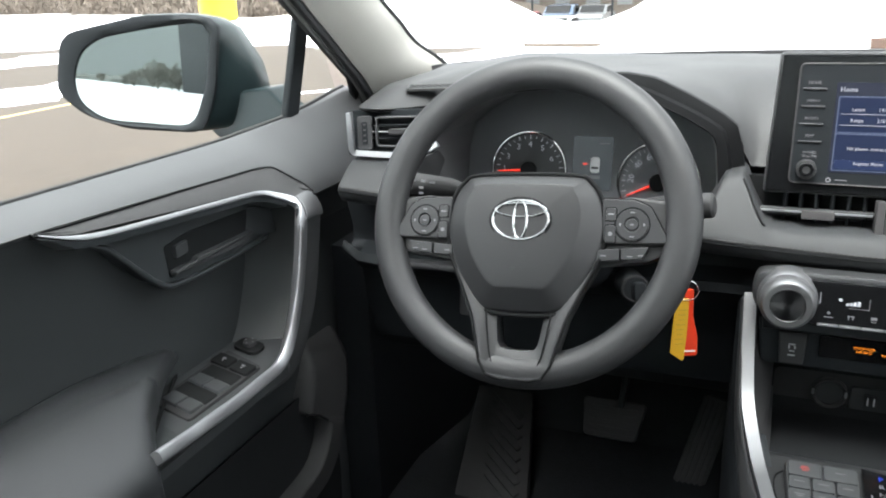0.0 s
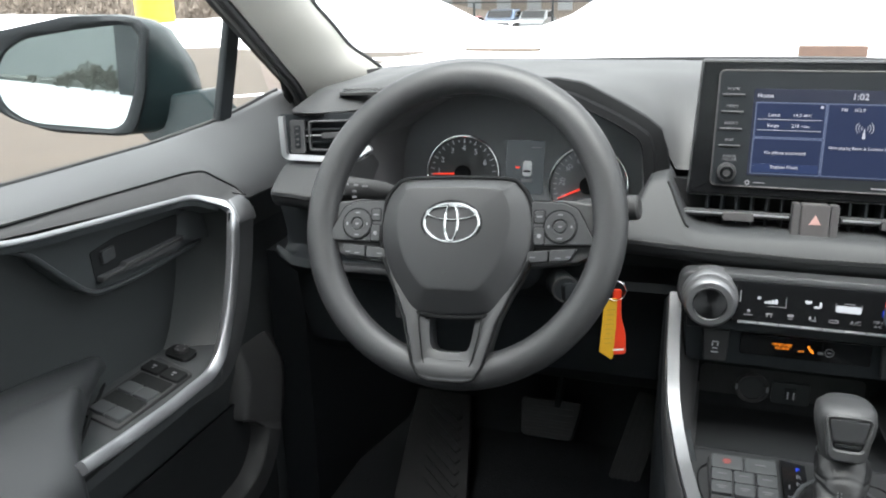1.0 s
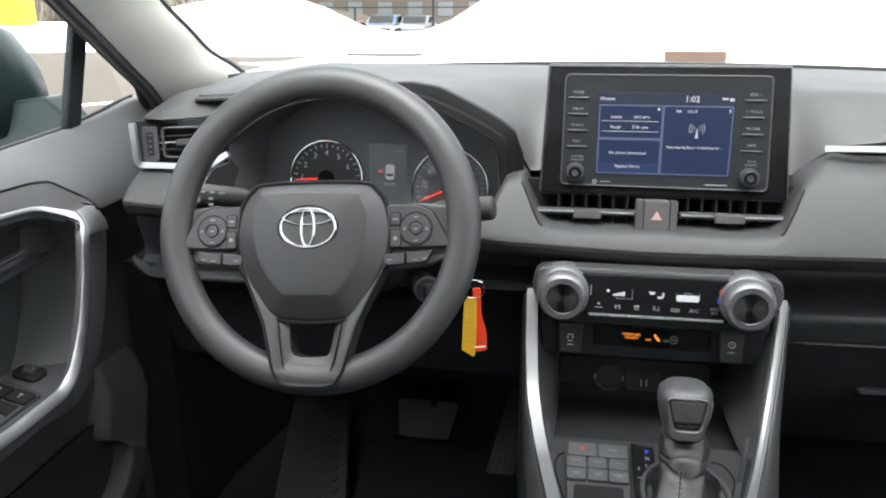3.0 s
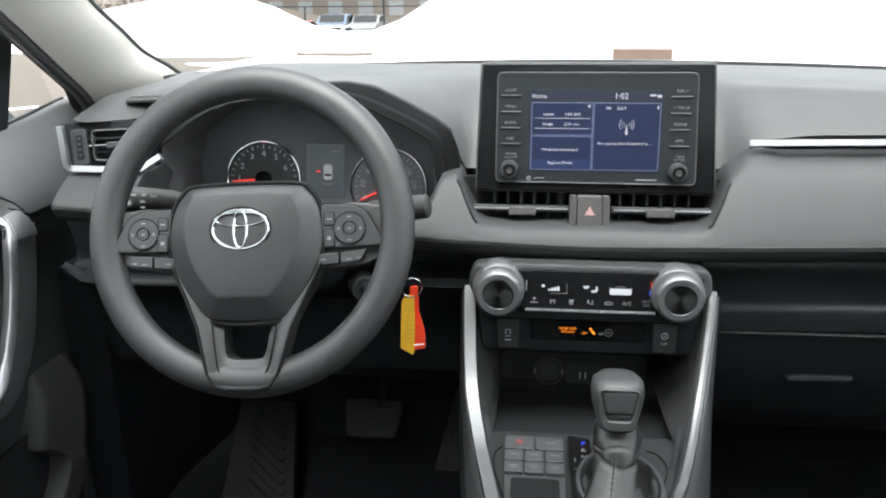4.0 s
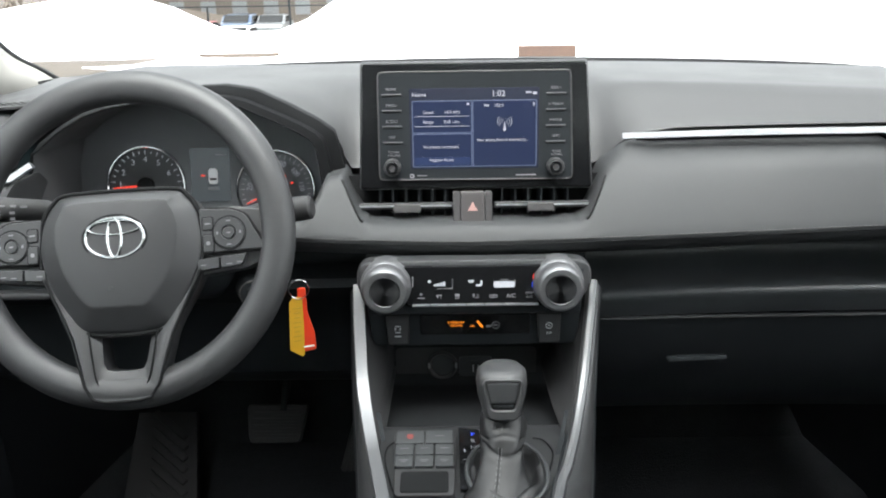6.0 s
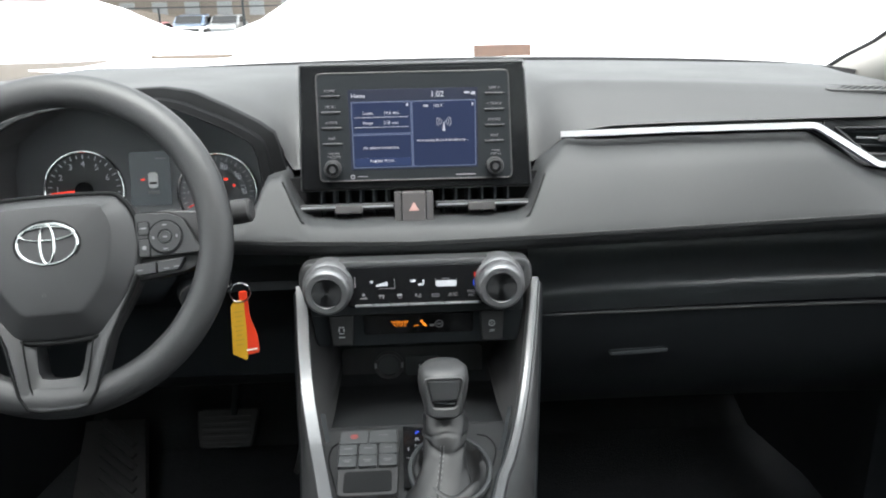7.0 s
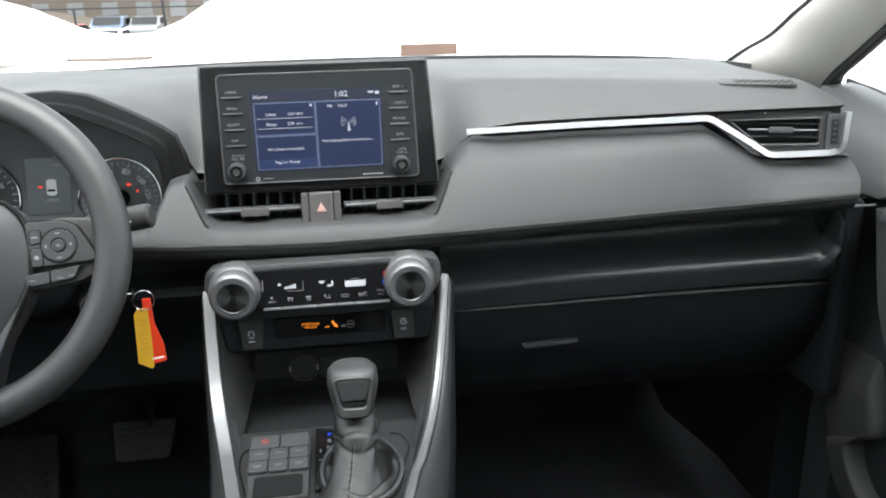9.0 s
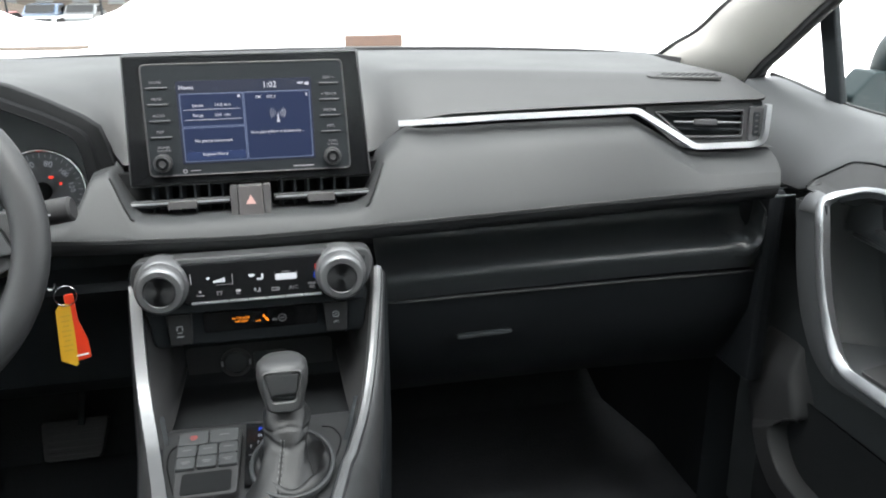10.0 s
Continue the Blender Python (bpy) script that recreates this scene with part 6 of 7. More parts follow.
part("knob_pad", prism(rnd_([(-0.0182, 0.0164), (0.0182, 0.0164), (0.0135, -0.0060), (-0.0135, -0.0060)], 0.004), off(KF, 0, 0, 0.0016), 0.006, 0.0025), SPOKE, gl, "smooth grey front pad")
part("release_button", prism(rnd_([(-0.0125, -0.0062), (0.0125, -0.0062), (0.0112, -0.0122), (-0.0112, -0.0122)], 0.002), off(KF, 0, 0, 0.0002), 0.006, 0.001), GLOSS, gl, "gloss black release button")
part("knob_collar", sweep([Vector((0.022 + 0.0205 * a, 0.783 + 0.0185 * b, 0.8255)) for a, b in rrect(2, 2, 0.75, 6)], oval(0.001, 0.0012, 6), (0, 0, 1), closed=True), SATIN, gl)


# ---- doors ----
INSERT = mat("door_insert_vinyl", (0.028, 0.0318, 0.0332), 0.5, grain=0.12, grain_size=900, spec=0.4)
ARMHIDE = mat("arm_rest_hide", (0.024, 0.0262, 0.028), 0.42, grain=0.14, grain_size=800)
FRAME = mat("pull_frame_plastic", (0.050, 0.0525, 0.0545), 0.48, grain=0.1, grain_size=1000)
DOORSKIN = mat("door_plastic", (0.066, 0.069, 0.0715), 0.5, grain=0.12, grain_size=1000)


def door(s):
    t = thing("front_door", (s * 0.78, 0.7, 0.7), "dark grey door panel with silver pull frame, closed", "car door", group="front doors")
    dy = -0.02 if s > 0 else 0.0
    near = Vector((-0.0086, -0.043, -0.0016)) if s > 0 else Vector()
    X = lambda x, y, z: Vector((s * x, y, z)) + near
    XW = lambda x, y, z: Vector((s * (x + (0.025 if s > 0 else 0)), y + dy, z))
    rnd = lambda pts, r, n=4: [(v.x, v.y) for v in fillet([(a, b, 0) for a, b in pts], r, n, True)]
    edge_z = lambda y: np.interp(y, [0.05, 0.54, 0.72, 0.88, 0.90, 0.945, 0.96, 1.3], [1.060, 1.054, 1.047, 1.041, 1.037, 1.002, 0.985, 0.975])
    upper, lower = [], []
    for i in range(40):
        y = lerp(0.05, 1.22, i / 39)
        sill = np.interp(y, [0, 0.54, 0.87, 1.03, 1.12, 1.2], [1.078, 1.079, 1.078, 1.084, 1.094, 1.106])
        fw = np.interp(y, [0.05, 0.9, 1.0, 1.22], [0, 0, 0.002, 0.01])
        e = edge_z(y)
        xe = np.interp(y, [0.05, 0.88, 0.945, 1.0, 1.22], [0.766, 0.758, 0.727, 0.733, 0.745])
        wide = 0.036 if s > 0 else 0.0
        upper.append([X(*p) for p in ((0.822 + wide, y, sill - 0.02), (0.818 + wide, y, sill - 0.002), (0.808 + wide, y, sill + 0.001), (0.797 - fw, y, sill - 0.003), (lerp(0.797 - fw, xe, 0.55), y, lerp(sill - 0.003, e, 0.42)), (lerp(0.797 - fw, xe, 0.88), y, lerp(sill - 0.003, e, 0.75)), (xe, y, e + 0.002), (xe + 0.002, y, e - 0.002), (xe + 0.02, y, e - 0.004))])
        fore = np.interp(y, [0.925, 0.965], [0, 1])
        lower.append([X(*p) for p in ((xe + 0.006, y, e - 0.003), (lerp(lerp(xe, 0.785, 0.7), xe + 0.009, fore), y, e - 0.022), (lerp(0.787, xe + 0.026, fore), y, e - 0.055), (0.790, y, 0.93), (0.79, y, 0.86), (0.786, y, 0.80), (0.770, y, 0.72), (0.762, y, 0.60), (0.765, y, 0.40), (0.80, y, 0.38))])
    part("upper_panel", slab(upper, (s * 0.006, 0, -0.002)), DOORSKIN, t, "grey soft-touch upper door panel", sharp=60)
    part("door_insert", slab(lower, (s * 0.006, 0, 0)), INSERT, t, "black lower door insert", sharp=60)
    # flat bolster between the seam and the silver line
    seam = fillet([(0.765, 0.535, 1.0545), (0.765, 0.573, 1.051), (0.763, 0.723, 1.0465), (0.758, 0.880, 1.0415), (0.752, 0.908, 1.038), (0.727, 0.943, 1.008), (0.700, 0.919, 1.0065)], 0.008, 5)
    low_ = fillet([(0.757, 0.533, 1.0548), (0.752, 0.575, 1.0440), (0.746, 0.700, 1.0318), (0.736, 0.840, 1.0220), (0.729, 0.862, 1.0195), (0.712, 0.881, 1.0070), (0.702, 0.894, 1.0035)], 0.008, 5)
    rows = [[X(a.x + 0.018, a.y, a.z + 0.001), X(a.x - 0.001, a.y, a.z), X(*(a.lerp(b, 0.12) - Vector((0.0035, 0, 0)))), X(*(a.lerp(b, 0.5) - Vector((0.0045, 0, 0)))), X(*(a.lerp(b, 0.9) - Vector((0.0025, 0, 0)))), X(b.x, b.y, b.z), X(b.x + 0.02, b.y, b.z - 0.003)] for a, b in zip(seam, low_)]
    part("bolster", grid(rows), PAD, t, "padded grey bolster", thick=0.003, sharp=60)
    part("bolster_seam", sweep([X(p.x - 0.002, p.y, p.z + 0.0005) for p in seam], oval(0.0014, 0.0014, 6), (0, 0, 1)), GROOVE, t)
    # silver line, running down into the pull frame
    line = fillet([(0.755, 0.537, 1.054), (0.752, 0.560, 1.0450), (0.750, 0.584, 1.0380), (0.748, 0.618, 1.0340), (0.745, 0.698, 1.0280), (0.740, 0.791, 1.0220), (0.735, 0.842, 1.0190), (0.730, 0.859, 1.0160), (0.712, 0.881, 1.0040), (0.696, 0.884, 0.996), (0.690, 0.872, 0.978), (0.690, 0.863, 0.936), (0.689, 0.846, 0.888), (0.688, 0.825, 0.849), (0.686, 0.803, 0.822), (0.684, 0.778, 0.8125), (0.677, 0.687, 0.8165), (0.668, 0.590, 0.8280), (0.662, 0.539, 0.8365)], 0.010, 4)
    k = len(line)
    wd = [np.interp(p.z, [0.80, 0.86, 0.98, 1.0, 1.012, 1.06], [1.10, 0.98, 0.98, 0.80, 0.50, 0.44]) * min(1.0, 0.25 + i / 10) for i, p in enumerate(line)]
    part("silver_frame", sweep([X(*p) for p in line], [(0.006, -0.0065), (0.0072, -0.004), (0.0072, 0.0035), (0.0055, 0.0060), (0.0, 0.0068), (-0.0055, 0.0055), (-0.007, 0.003), (-0.007, -0.0065)], lambda p: (-s, -0.15, np.interp(p.z, [0.82, 0.86, 1.0], [0.9, 0.45, 0.3])), scale=wd), SATIN, t, "satin silver pull frame strip", sharp=40)
    under = [p for p in line if p.y < 0.885 and p.z > 1.003]
    part("strip_backing", grid([[X(p.x + 0.001, p.y, p.z - 0.002), X(p.x + 0.003, p.y, p.z - 0.002 - 0.007 * min(1, i / 6)), X(p.x + 0.03, p.y, p.z - 0.004 - 0.009 * min(1, i / 6))] for i, p in enumerate(under)]), SHELF, t, "dark edge under the silver strip", thick=0.002)
    inner_ = [(0.690, 0.875, 0.992), (0.690, 0.863, 0.936), (0.689, 0.846, 0.888), (0.688, 0.825, 0.849), (0.686, 0.802, 0.820), (0.684, 0.778, 0.808), (0.681, 0.737, 0.810), (0.677, 0.687, 0.814), (0.673, 0.642, 0.819), (0.668, 0.590, 0.826), (0.662, 0.539, 0.835), (0.660, 0.45, 0.835)]
    outer_ = [(0.690, 0.936, 0.987), (0.690, 0.919, 0.913), (0.690, 0.901, 0.858), (0.690, 0.878, 0.818), (0.689, 0.851, 0.792), (0.687, 0.815, 0.780), (0.684, 0.758, 0.786), (0.679, 0.698, 0.797), (0.674, 0.648, 0.804), (0.669, 0.594, 0.813), (0.662, 0.536, 0.821), (0.660, 0.45, 0.820)]
    rows = [[X(a.x + 0.004, a.y - 0.003, a.z + 0.003), X(*a.lerp(b, 0.25)), X(*(a.lerp(b, 0.55) + Vector((0.0015, 0, 0)))), X(*(a.lerp(b, 0.9) + Vector((0.0035, 0, 0)))), X(b.x + 0.007, b.y, b.z), X(b.x + 0.012, b.y + 0.001, b.z - 0.001)] for a, b in zip(smooth_line(inner_, 4), smooth_line(outer_, 4))]
    part("pull_frame", grid(rows), FRAME, t, "dark moulded pull frame", sharp=50, thick=0.002)
    part("frame_outside", grid([[X(b.x + 0.008, b.y - 0.001, b.z), X(b.x + 0.03, b.y - 0.004, b.z + 0.004), X(b.x + 0.102, b.y - 0.034, b.z + 0.013)] for b in smooth_line(outer_, 4)]), INSERT, t, "black outer side of the pull frame", thick=0.002)
    # inner side split off in dark plastic to paint the shadow inside the frame
    part("frame_inside_shade", grid([[X(a.x + 0.004, a.y - 0.004, a.z + 0.003), X(a.x + 0.03, a.y + 0.045, a.z - 0.022), X(a.x + 0.09, a.y + 0.14, a.z - 0.07)] for a in smooth_line(inner_, 4) if a.z > 0.875]), DARK, t, "inner side of the pull frame, coloured black for its shade", thick=0.002)
    cap_ = [[(0.7035, 0.884, 1.0045), (0.702, 0.900, 1.0065), (0.7005, 0.908, 1.0055)], [(0.696, 0.882, 0.9985), (0.6925, 0.899, 1.0000), (0.6925, 0.911, 0.9985)], [(0.6885, 0.8775, 0.987), (0.687, 0.898, 0.989), (0.689, 0.916, 0.985)], [(0.6885, 0.8765, 0.980), (0.6870, 0.897, 0.980), (0.6895, 0.918, 0.976)]]
    part("corner_cap", grid([[X(*p) for p in r] for r in cap_]), SILVER, t, "silver corner of the frame", sharp=30, thick=0.006 * s, bevel=0.0010)
    # moulding round the release lever
    H2 = Matrix(((0, 0, -s, s * 0.765 + near.x), (1, 0, 0, near.y), (0, 1, 0, near.z), (0, 0, 0, 1)))
    mould = [(0.575, 1.036), (0.600, 1.024), (0.622, 1.014), (0.650, 0.986), (0.684, 0.953), (0.703, 0.942), (0.753, 0.9385), (0.826, 0.9395), (0.905, 0.9440)]
    mould = [(v.x, v.y) for v in fillet([(a, b, 0) for a, b in mould], 0.012, 5)]
    part("handle_panel", prism(mould + [(0.915, 1.000), (0.840, 1.022), (0.70, 1.034)], H2, 0.024, 0.002), SHELF, t, "moulded panel round the release lever")
    part("panel_lip", sweep([H2 @ Vector((a, b, 0.000)) for a, b in mould], oval(0.0042, 0.0036, 10), H2.to_3x3() @ Vector((0, 0, 1)), scale=[min(1, 0.3 + i / 14) for i in range(len(mould))]), SHELF, t, "raised lip of the lever recess")
    part("recess_wall", slab([[X(0.764, 0.862, 0.992), X(0.758, 0.905, 0.990)], [X(0.764, 0.850, 0.958), X(0.750, 0.902, 0.950)]], (s * 0.004, 0, 0)), SHELF, t)
    part("lever_pocket", prism(rnd([(0.7025, 0.990), (0.744, 0.996), (0.86, 0.992), (0.861, 0.957), (0.842, 0.951), (0.706, 0.9505)], 0.004), off(H2, 0, 0, 0.0012), 0.006, 0.0006), CUBBY, t, "dark pocket behind the lever")
    part("release_lever", prism(rnd([(0.705, 0.955), (0.830, 0.9515), (0.856, 0.9600), (0.857, 0.9655), (0.800, 0.9650), (0.746, 0.9655), (0.742, 0.9615), (0.705, 0.9615)], 0.002), off(H2, 0, 0, 0.012), 0.009, 0.003), PLASTIC, t, "black release lever")
    part("lock_tab", prism(rnd([(0.716, 0.9720), (0.737, 0.9740), (0.737, 0.9890), (0.716, 0.9870)], 0.003), off(H2, 0, 0, 0.006), 0.005, 0.0015), BTN, t)
    # switch plate
    rows = []
    for i in range(15):
        f = i / 14
        rows.append([X(lerp(0.79, 0.676, f), lerp(0.91, 0.80, f ** 2) - 0.01 * f, 0.8135), X(lerp(0.79, 0.672, f), 0.70, 0.8135), X(lerp(0.79, 0.664, f), 0.50, 0.818)])
    part("switch_plate", slab(rows, (0, 0, -0.012)), BTN, t, "matt black switch plate")
    # arm rest with its front edge curving round the plate
    front_y = lambda x: np.interp(x, [0.652, 0.66, 0.68, 0.705, 0.72, 0.75, 0.785, 0.80], [0.528, 0.535, 0.553, 0.579, 0.599, 0.647, 0.711, 0.735])
    sect = [(0.797, 0.868), (0.785, 0.878), (0.768, 0.8815), (0.750, 0.8795), (0.730, 0.8745), (0.710, 0.8670), (0.690, 0.8580), (0.674, 0.8490), (0.664, 0.8410), (0.657, 0.8310), (0.655, 0.8180), (0.659, 0.804), (0.672, 0.790), (0.70, 0.780)]
    sect = [(p.x, p.y) for p in smooth_line([(a, b, 0) for a, b in sect], 3)]
    rows = []
    for a, b in sect:
        yf = front_y(a)
        rows.append([X(a, y, b + h) for y, h in ((0.05, 0.006), (0.30, 0.004), (0.42, 0.001), (lerp(0.42, yf, 0.5), -0.001), (lerp(0.42, yf, 0.8), -0.004 - 0.008 * (a > 0.74)), (yf - 0.012, -0.007 - 0.014 * (a > 0.74)), (yf - 0.004, -0.0095 - 0.016 * (a > 0.74)), (yf, -0.014 - 0.018 * (a > 0.74)), (yf + 0.001, -0.04))])
    part("arm_rest", grid(rows), ARMHIDE, t, "padded leatherette arm rest", thick=0.004 * s, sharp=70)
    part("arm_gap", sweep([X(a, front_y(a) + 0.0015, 0.8175) for a in [lerp(0.788, 0.66, i / 20) for i in range(21)]], oval(0.002, 0.002, 6), (0, 0, 1)), GROOVE, t)
    sm = Matrix(((0.961, 0, 0, -0.735), (-0.276, 1, 0, 0.710), (0, 0, 1, 0.8165), (0, 0, 0, 1)))
    if s > 0:
        sm = Matrix.Translation(near) @ Matrix(((0.961, 0, 0, 0.735), (0.276, 1, 0, 0.710), (0, 0, 1, 0.8165), (0, 0, 0, 1)))
    part("switch_bed", prism(rnd([(-0.038, 0.078), (0.034, 0.072), (0.034, -0.066), (-0.036, -0.066)], 0.006), off(sm, 0, 0, 0.0015), 0.005, 0.0015), RUBBER, t, "raised switch module")
    for v in ((0.0256, -0.022) if s < 0 else (-0.002,)):
        part("finger_recess", prism(rrect(0.060, 0.024, 0.003), off(sm, 0, v, 0.0022), 0.003, 0.0004), GROOVE, t)
        for u in ((-0.0145, 0.0145) if s < 0 else (0,)):
            part("window_switch", prism(rrect(0.028 if s < 0 else 0.04, 0.024, 0.003), off(sm, u, v - 0.0235, 0.0045) @ Matrix.Rotation(radians(-5), 4, "X"), 0.008, 0.002), BTN, t)
    if s < 0:
        for u in (-0.0205, 0.0165):
            b = part("lock_switch", prism(rrect(0.034, 0.024, 0.003), off(sm, u, 0.052, 0.005), 0.006, 0.0015), GROOVE, t)
            bars(off(sm, u, 0.052, 0.005), [(0, 0.002, 0.006, 0.0035), (0.001, -0.003, 0.003, 0.003)], INKDIM, b)
        part("mirror_switch", prism(rrect(0.046, 0.030, 0.010), off(sm, -0.019, 0.104, 0.0018), 0.005, 0.001), GROOVE, t)
        kn = part("mirror_knob", prism(oval(0.0105, 0.0105, 20), off(sm, -0.019, 0.106, 0.0065), 0.006, 0.002), RUBBER, t)
        bars(off(sm, -0.019, 0.106, 0.0065), [(0.007, 0, 0.002, 0.002), (-0.007, 0, 0.002, 0.002), (0, 0.007, 0.002, 0.002), (0, -0.007, 0.002, 0.002)], INKDIM, kn)
    # lower trim with the mouth of the map pocket
    mouth = [(0.790, 0.985, 0.765), (0.752, 0.958, 0.715), (0.742, 0.936, 0.684), (0.740, 0.925, 0.6565), (0.735, 0.945, 0.6475), (0.730, 0.958, 0.6334), (0.727, 0.9647, 0.6203), (0.727, 0.9497, 0.5911), (0.727, 0.9221, 0.5681), (0.727, 0.8763, 0.5600), (0.727, 0.75, 0.555), (0.735, 0.3, 0.555)]
    rim_ = [(0.785, 1.070, 0.755), (0.742, 1.056, 0.700), (0.735, 1.040, 0.640), (0.735, 1.028, 0.606), (0.735, 1.024, 0.598), (0.735, 1.021, 0.592), (0.735, 1.018, 0.585), (0.735, 1.000, 0.555), (0.735, 0.972, 0.529), (0.735, 0.930, 0.515), (0.735, 0.75, 0.50), (0.74, 0.3, 0.50)]
    part("lower_trim", grid([[X(a.x + 0.03, a.y - 0.004, a.z + 0.004), X(a.x + 0.002, a.y, a.z), X(*a.lerp(b, 0.15)), X(*a.lerp(b, 0.85)), X(b.x + 0.004, b.y, b.z), X(b.x + 0.05, b.y + 0.005, b.z - 0.01)] for a, b in zip(smooth_line(mouth, 3), smooth_line(rim_, 3))]), RUBBER, t, "dark lower door trim round the pocket", thick=0.002, sharp=89)
    part("map_pocket", sweep([X(0.743, 0.922, 0.6575), X(0.740, 0.932, 0.6535), X(0.735, 0.944, 0.6470), X(0.730, 0.957, 0.6330)], oval(0.002, 0.003, 8), (0, 0, 1)), GROOVE, t)
    part("pocket_wall", grid([[X(x, y, z) for x, z in ((0.762, 0.68), (0.758, 0.60), (0.756, 0.50), (0.76, 0.40))] for y in (0.2, 0.5, 0.8, 0.95, 1.02)]), CUBBY, t, thick=0.004)
    # window: glass, divider, channel
    gl_ = part("window_glass", grid([[XW(0.806 - e, y, z) for y, z in ((0.05, zz), (0.6, zz), (1.05 + dy, zz))] for zz, e, dy in ((1.07, 0, 0), (1.25, 0.02, 0.03), (1.55, 0.12, -0.45))]), GLASS, t, "clear side glass", thick=0.004)
    gl_.visible_shadow = False
    q = part("quarter_glass", grid([[XW(0.806, 1.06, 1.07), XW(0.806, 1.19, 1.10)], [XW(0.79, 1.09, 1.25), XW(0.79, 1.10, 1.25)]]), GLASS, t, "small fixed quarter glass", thick=0.004)
    q.visible_shadow = False
    part("divider_bar", sweep([XW(0.803, 1.042, 1.082), XW(0.790, 1.069, 1.21), XW(0.775, 1.095, 1.34)], rrect(0.012, 0.034, 0.004, 3), (1, 0, 0)), DARK, t, "black upright window divider")
    part("sill_seal", sweep([XW(0.806, y, np.interp(y, [0, 0.54, 0.87, 1.03, 1.12, 1.2], [1.076, 1.077, 1.076, 1.083, 1.094, 1.106])) for y in [lerp(0.05, 1.21, i / 24) for i in range(25)]], rrect(0.008, 0.008, 0.003, 2), (1, 0, 0)), RUBBER, t, "black rubber sill seal")
    part("front_frame", sweep([XW(0.784, 1.215, 1.09), XW(0.779, 1.19, 1.13), XW(0.771, 1.0, 1.255), XW(0.70, 0.60, 1.52)], rrect(0.010, 0.02, 0.003, 2), (1, 0, 0)), RUBBER, t, "black window frame")
    return t


door(-1), door(1)


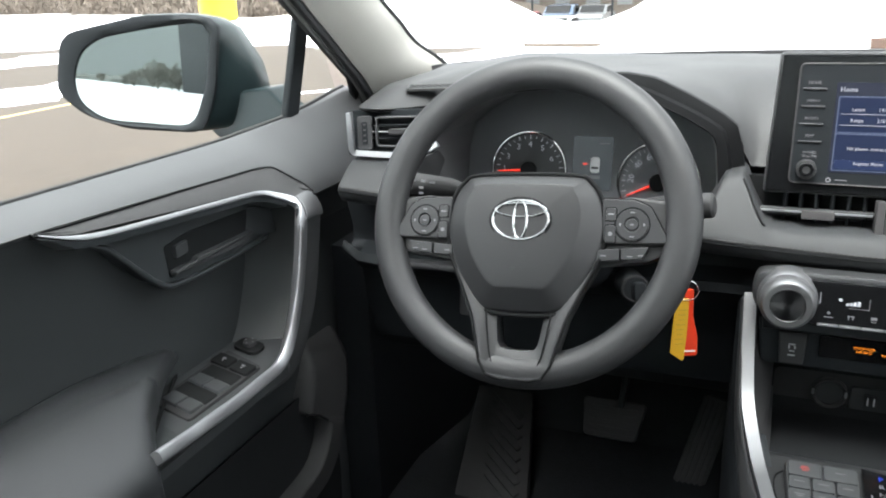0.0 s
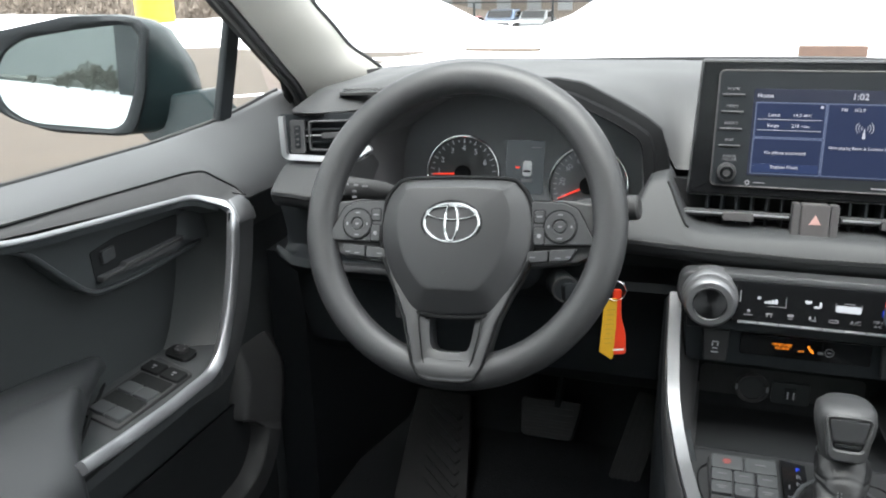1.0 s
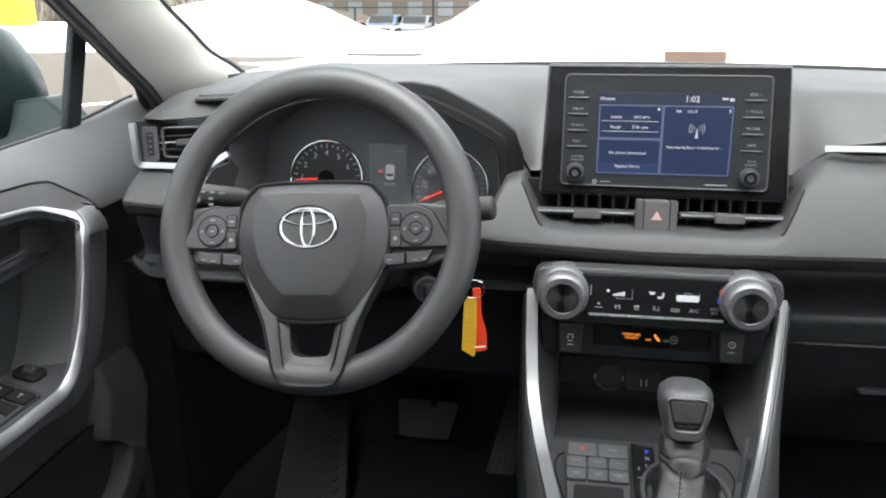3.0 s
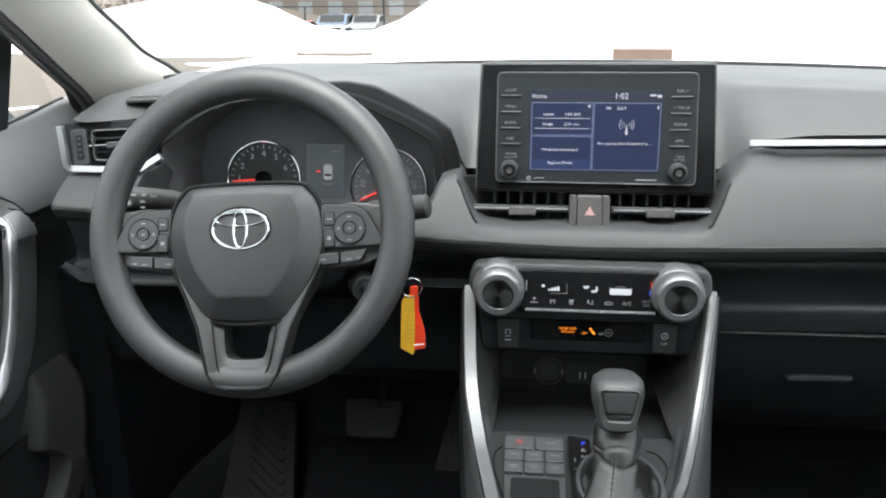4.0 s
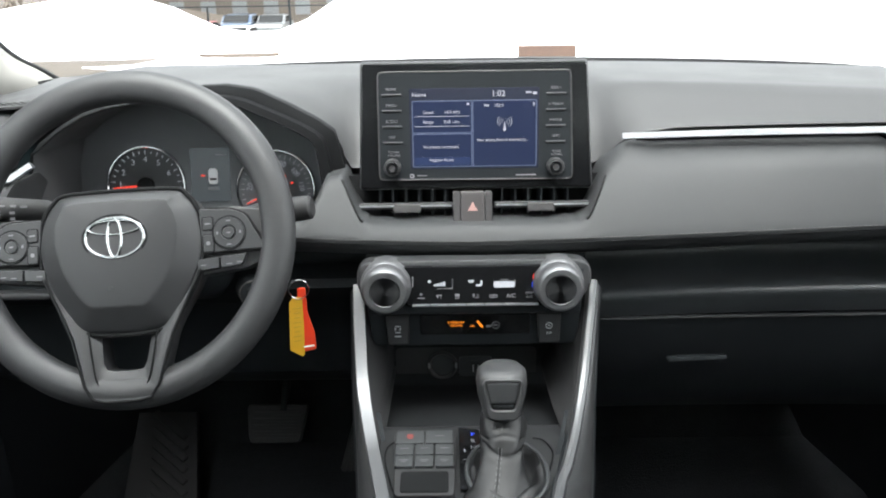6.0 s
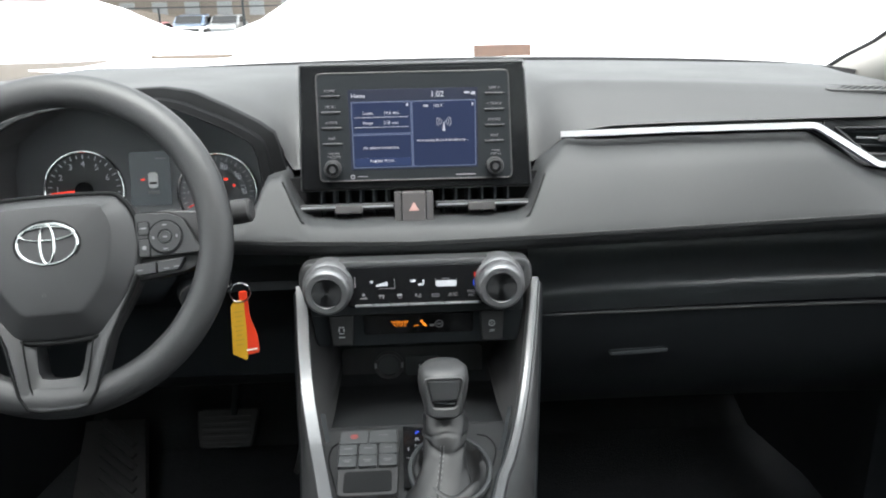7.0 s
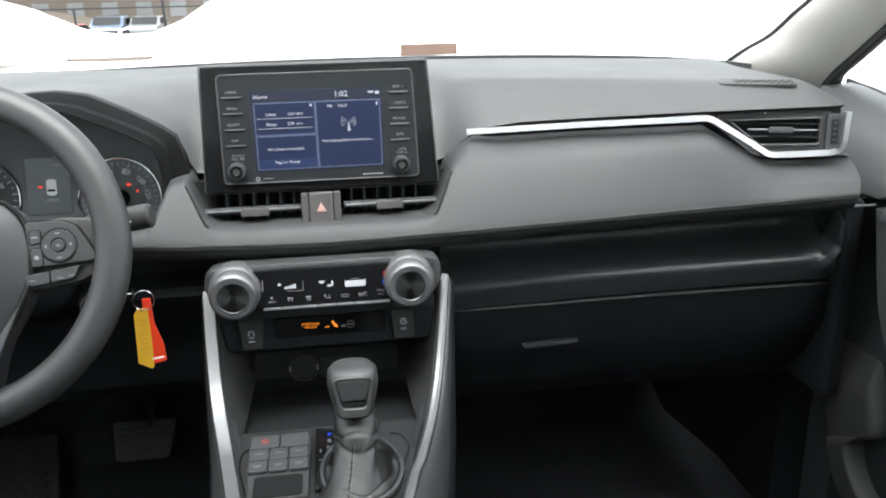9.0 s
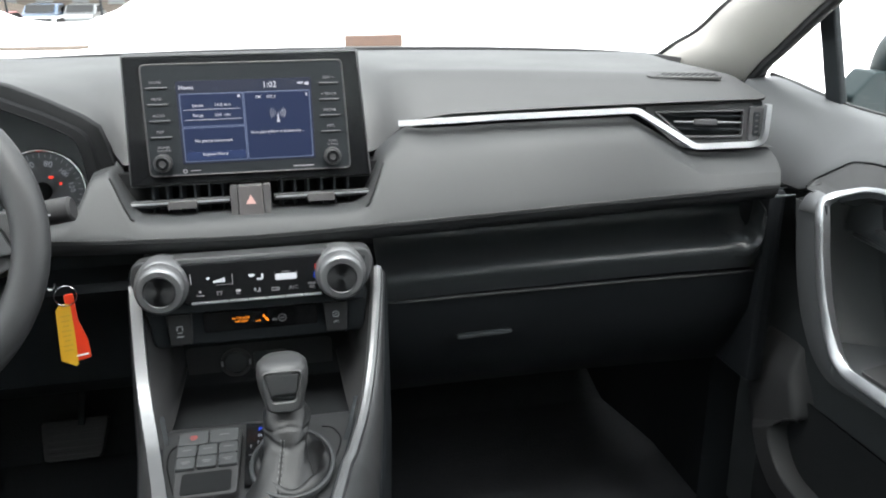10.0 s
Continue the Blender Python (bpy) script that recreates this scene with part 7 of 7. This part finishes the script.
# ---- door mirrors ----
def door_mirror(s):
    t = thing("door_mirror", (s * 1.0, 1.0, 1.1), "dark painted door mirror with heated glass", "door mirror", group="door mirrors")
    glass = [(-0.1161, 0.0163), (-0.0985, 0.0569), (-0.0637, 0.0769), (0.0186, 0.0888), (0.0997, 0.0961), (0.1174, 0.0836), (0.098, -0.0041), (0.077, -0.0482), (0.0588, -0.0596), (-0.0735, -0.0478), (-0.1105, -0.0209)]
    edge_ = [(-0.1438, 0.0065), (-0.128, 0.07), (-0.1097, 0.0853), (0.0093, 0.1069), (0.0936, 0.1064), (0.1343, 0.0958), (0.1298, 0.0763), (0.1156, -0.0057), (0.0927, -0.0611), (0.0735, -0.0684), (-0.035, -0.0624), (-0.1065, -0.0405), (-0.1446, -0.0061)]

    def around(pts, r, n=56):
        """The outline as n points at even angles round its middle."""
        fine = [v for a, b in zip(*(lambda q: (q, q[1:] + q[:1]))(fillet([(a, b, 0) for a, b in pts], r, 5, True))) for v in (a.lerp(b, k / 6) for k in range(6))]
        c = Vector((-0.01, 0.018, 0))
        out = []
        for i in range(n):
            a = 2 * math.pi * i / n
            v = min(fine, key=lambda p: abs((math.atan2(p.y - c.y, p.x - c.x) - a + math.pi) % (2 * math.pi) - math.pi))
            out.append((v.x * -s, v.y))
        return out

    gl2, ed2 = around(glass, 0.03), around(edge_, 0.02)
    mx_ = 1.03 if s < 0 else 1.10
    m = facing(s * mx_, 1.0, 1.126, 0, s * -13)
    c = Vector((0, 0.02))
    row = lambda pts, f, w, k=0.0: [m @ Vector((*(c + (Vector(p) - c) * f + Vector((-s * k * np.interp(p[1], [-0.065, -0.02, 0.03, 0.07, 0.107], [1.2, 1.3, 0.9, 0.3, -0.3]), 0))), w)) for p in pts]
    mid = [tuple(Vector(a).lerp(Vector(b), 0.5)) for a, b in zip(gl2, ed2)]
    part("rim", grid([row(gl2, 1.0, -0.010), row(gl2, 1.0, 0.001), row(mid, 1.0, 0.006), row(ed2, 0.995, 0.003), row(ed2, 1.0, -0.004)], close_u=True), DARK, t, "matt black rim", sharp=60)
    part("housing", grid([row(ed2, 1.0, -0.004), row(ed2, 1.01, -0.02, 0.012), row(ed2, 1.0, -0.05, 0.036), row(ed2, 0.95, -0.09, 0.048), row(ed2, 0.78, -0.13, 0.048), row(ed2, 0.4, -0.15, 0.045), row(ed2, 0.1, -0.155, 0.045)], close_u=True), PAINT, t, "dark glossy housing", sharp=60)
    g = facing(s * mx_, 1.003, 1.126, GTILT, s * -13 + s * GYAW)
    part("mirror_glass", prism([tuple(c + (Vector(p) - c) * 0.99) for p in gl2], g, 0.003, 0.0006), MIRROR, t, "silver mirror glass", smooth=False)
    sail = [(-0.968, 1.054), (-0.952, 1.040), (-0.815, 1.062), (-0.815, 1.085), (-0.850, 1.122), (-0.935, 1.112)]
    part("foot", prism([(v.x * -s + s * (0.0 if s < 0 else 2 * 0 + 0.07), v.y) for v in fillet([(a, b, 0) for a, b in sail], 0.006, 3, True)], facing(0, 1.062, 0), 0.05, 0.006), PAINT, t, "dark mirror foot")
    return t


GTILT, GYAW = 3.45, -2.5
door_mirror(-1), door_mirror(1)

# ---- pedals ----
bk = thing("brake_pedal", (-0.36, 1.35, 0.48), "wide black rubber brake pedal", "pedal")
m = facing(-0.362, 1.35, 0.485, 35)
part("pad", prism([(v.x, v.y) for v in fillet([(-0.058, 0.036, 0), (0.060, 0.036, 0), (0.046, -0.036, 0), (-0.050, -0.036, 0)], 0.01, 4, True)], m, 0.015, 0.004), RUBBER, bk)
for i in range(5):
    part("rib", prism(rrect(0.09, 0.006, 0.002, 2), off(m, 0, -0.024 + i * 0.012, 0.002), 0.003, 0.001), RUBBER, bk)
part("arm", sweep([(-0.35, 1.37, 0.5), (-0.34, 1.44, 0.62), (-0.33, 1.42, 0.85)], rrect(0.012, 0.025, 0.003, 2), (1, 0, 0)), DARK, bk)
ac = thing("accelerator_pedal", (-0.2, 1.38, 0.42), "long ribbed black accelerator pedal", "pedal")
m = facing(-0.205, 1.38, 0.425, 30) @ Matrix.Rotation(radians(-14), 4, "Z")
part("pad", prism(rrect(0.056, 0.22, 0.01), m, 0.015, 0.004), RUBBER, ac)
for i in range(5):
    part("rib", prism(rrect(0.004, 0.20, 0.001, 1), off(m, -0.02 + i * 0.01, 0, 0.002), 0.003, 0.001), RUBBER, ac)
fr = thing("foot_rest", (-0.6, 1.4, 0.4), "black plastic foot rest on the carpet", "foot rest")
m = facing(-0.575, 1.30, 0.418, 60)
part("plate", prism([(-0.070, 0.125), (0.045, 0.125), (0.095, -0.125), (-0.048, -0.125)], m, 0.02, 0.005), RUBBER, fr)
for i in range(9):
    part("rib", prism(rrect(0.092, 0.0135, 0.003, 2), off(m, 0.018 - (i - 4) * 0.0045, -0.09 + i * 0.023, 0.005) @ Matrix.Rotation(radians(-38), 4, "Z"), 0.006, 0.002), RUBBER, fr)
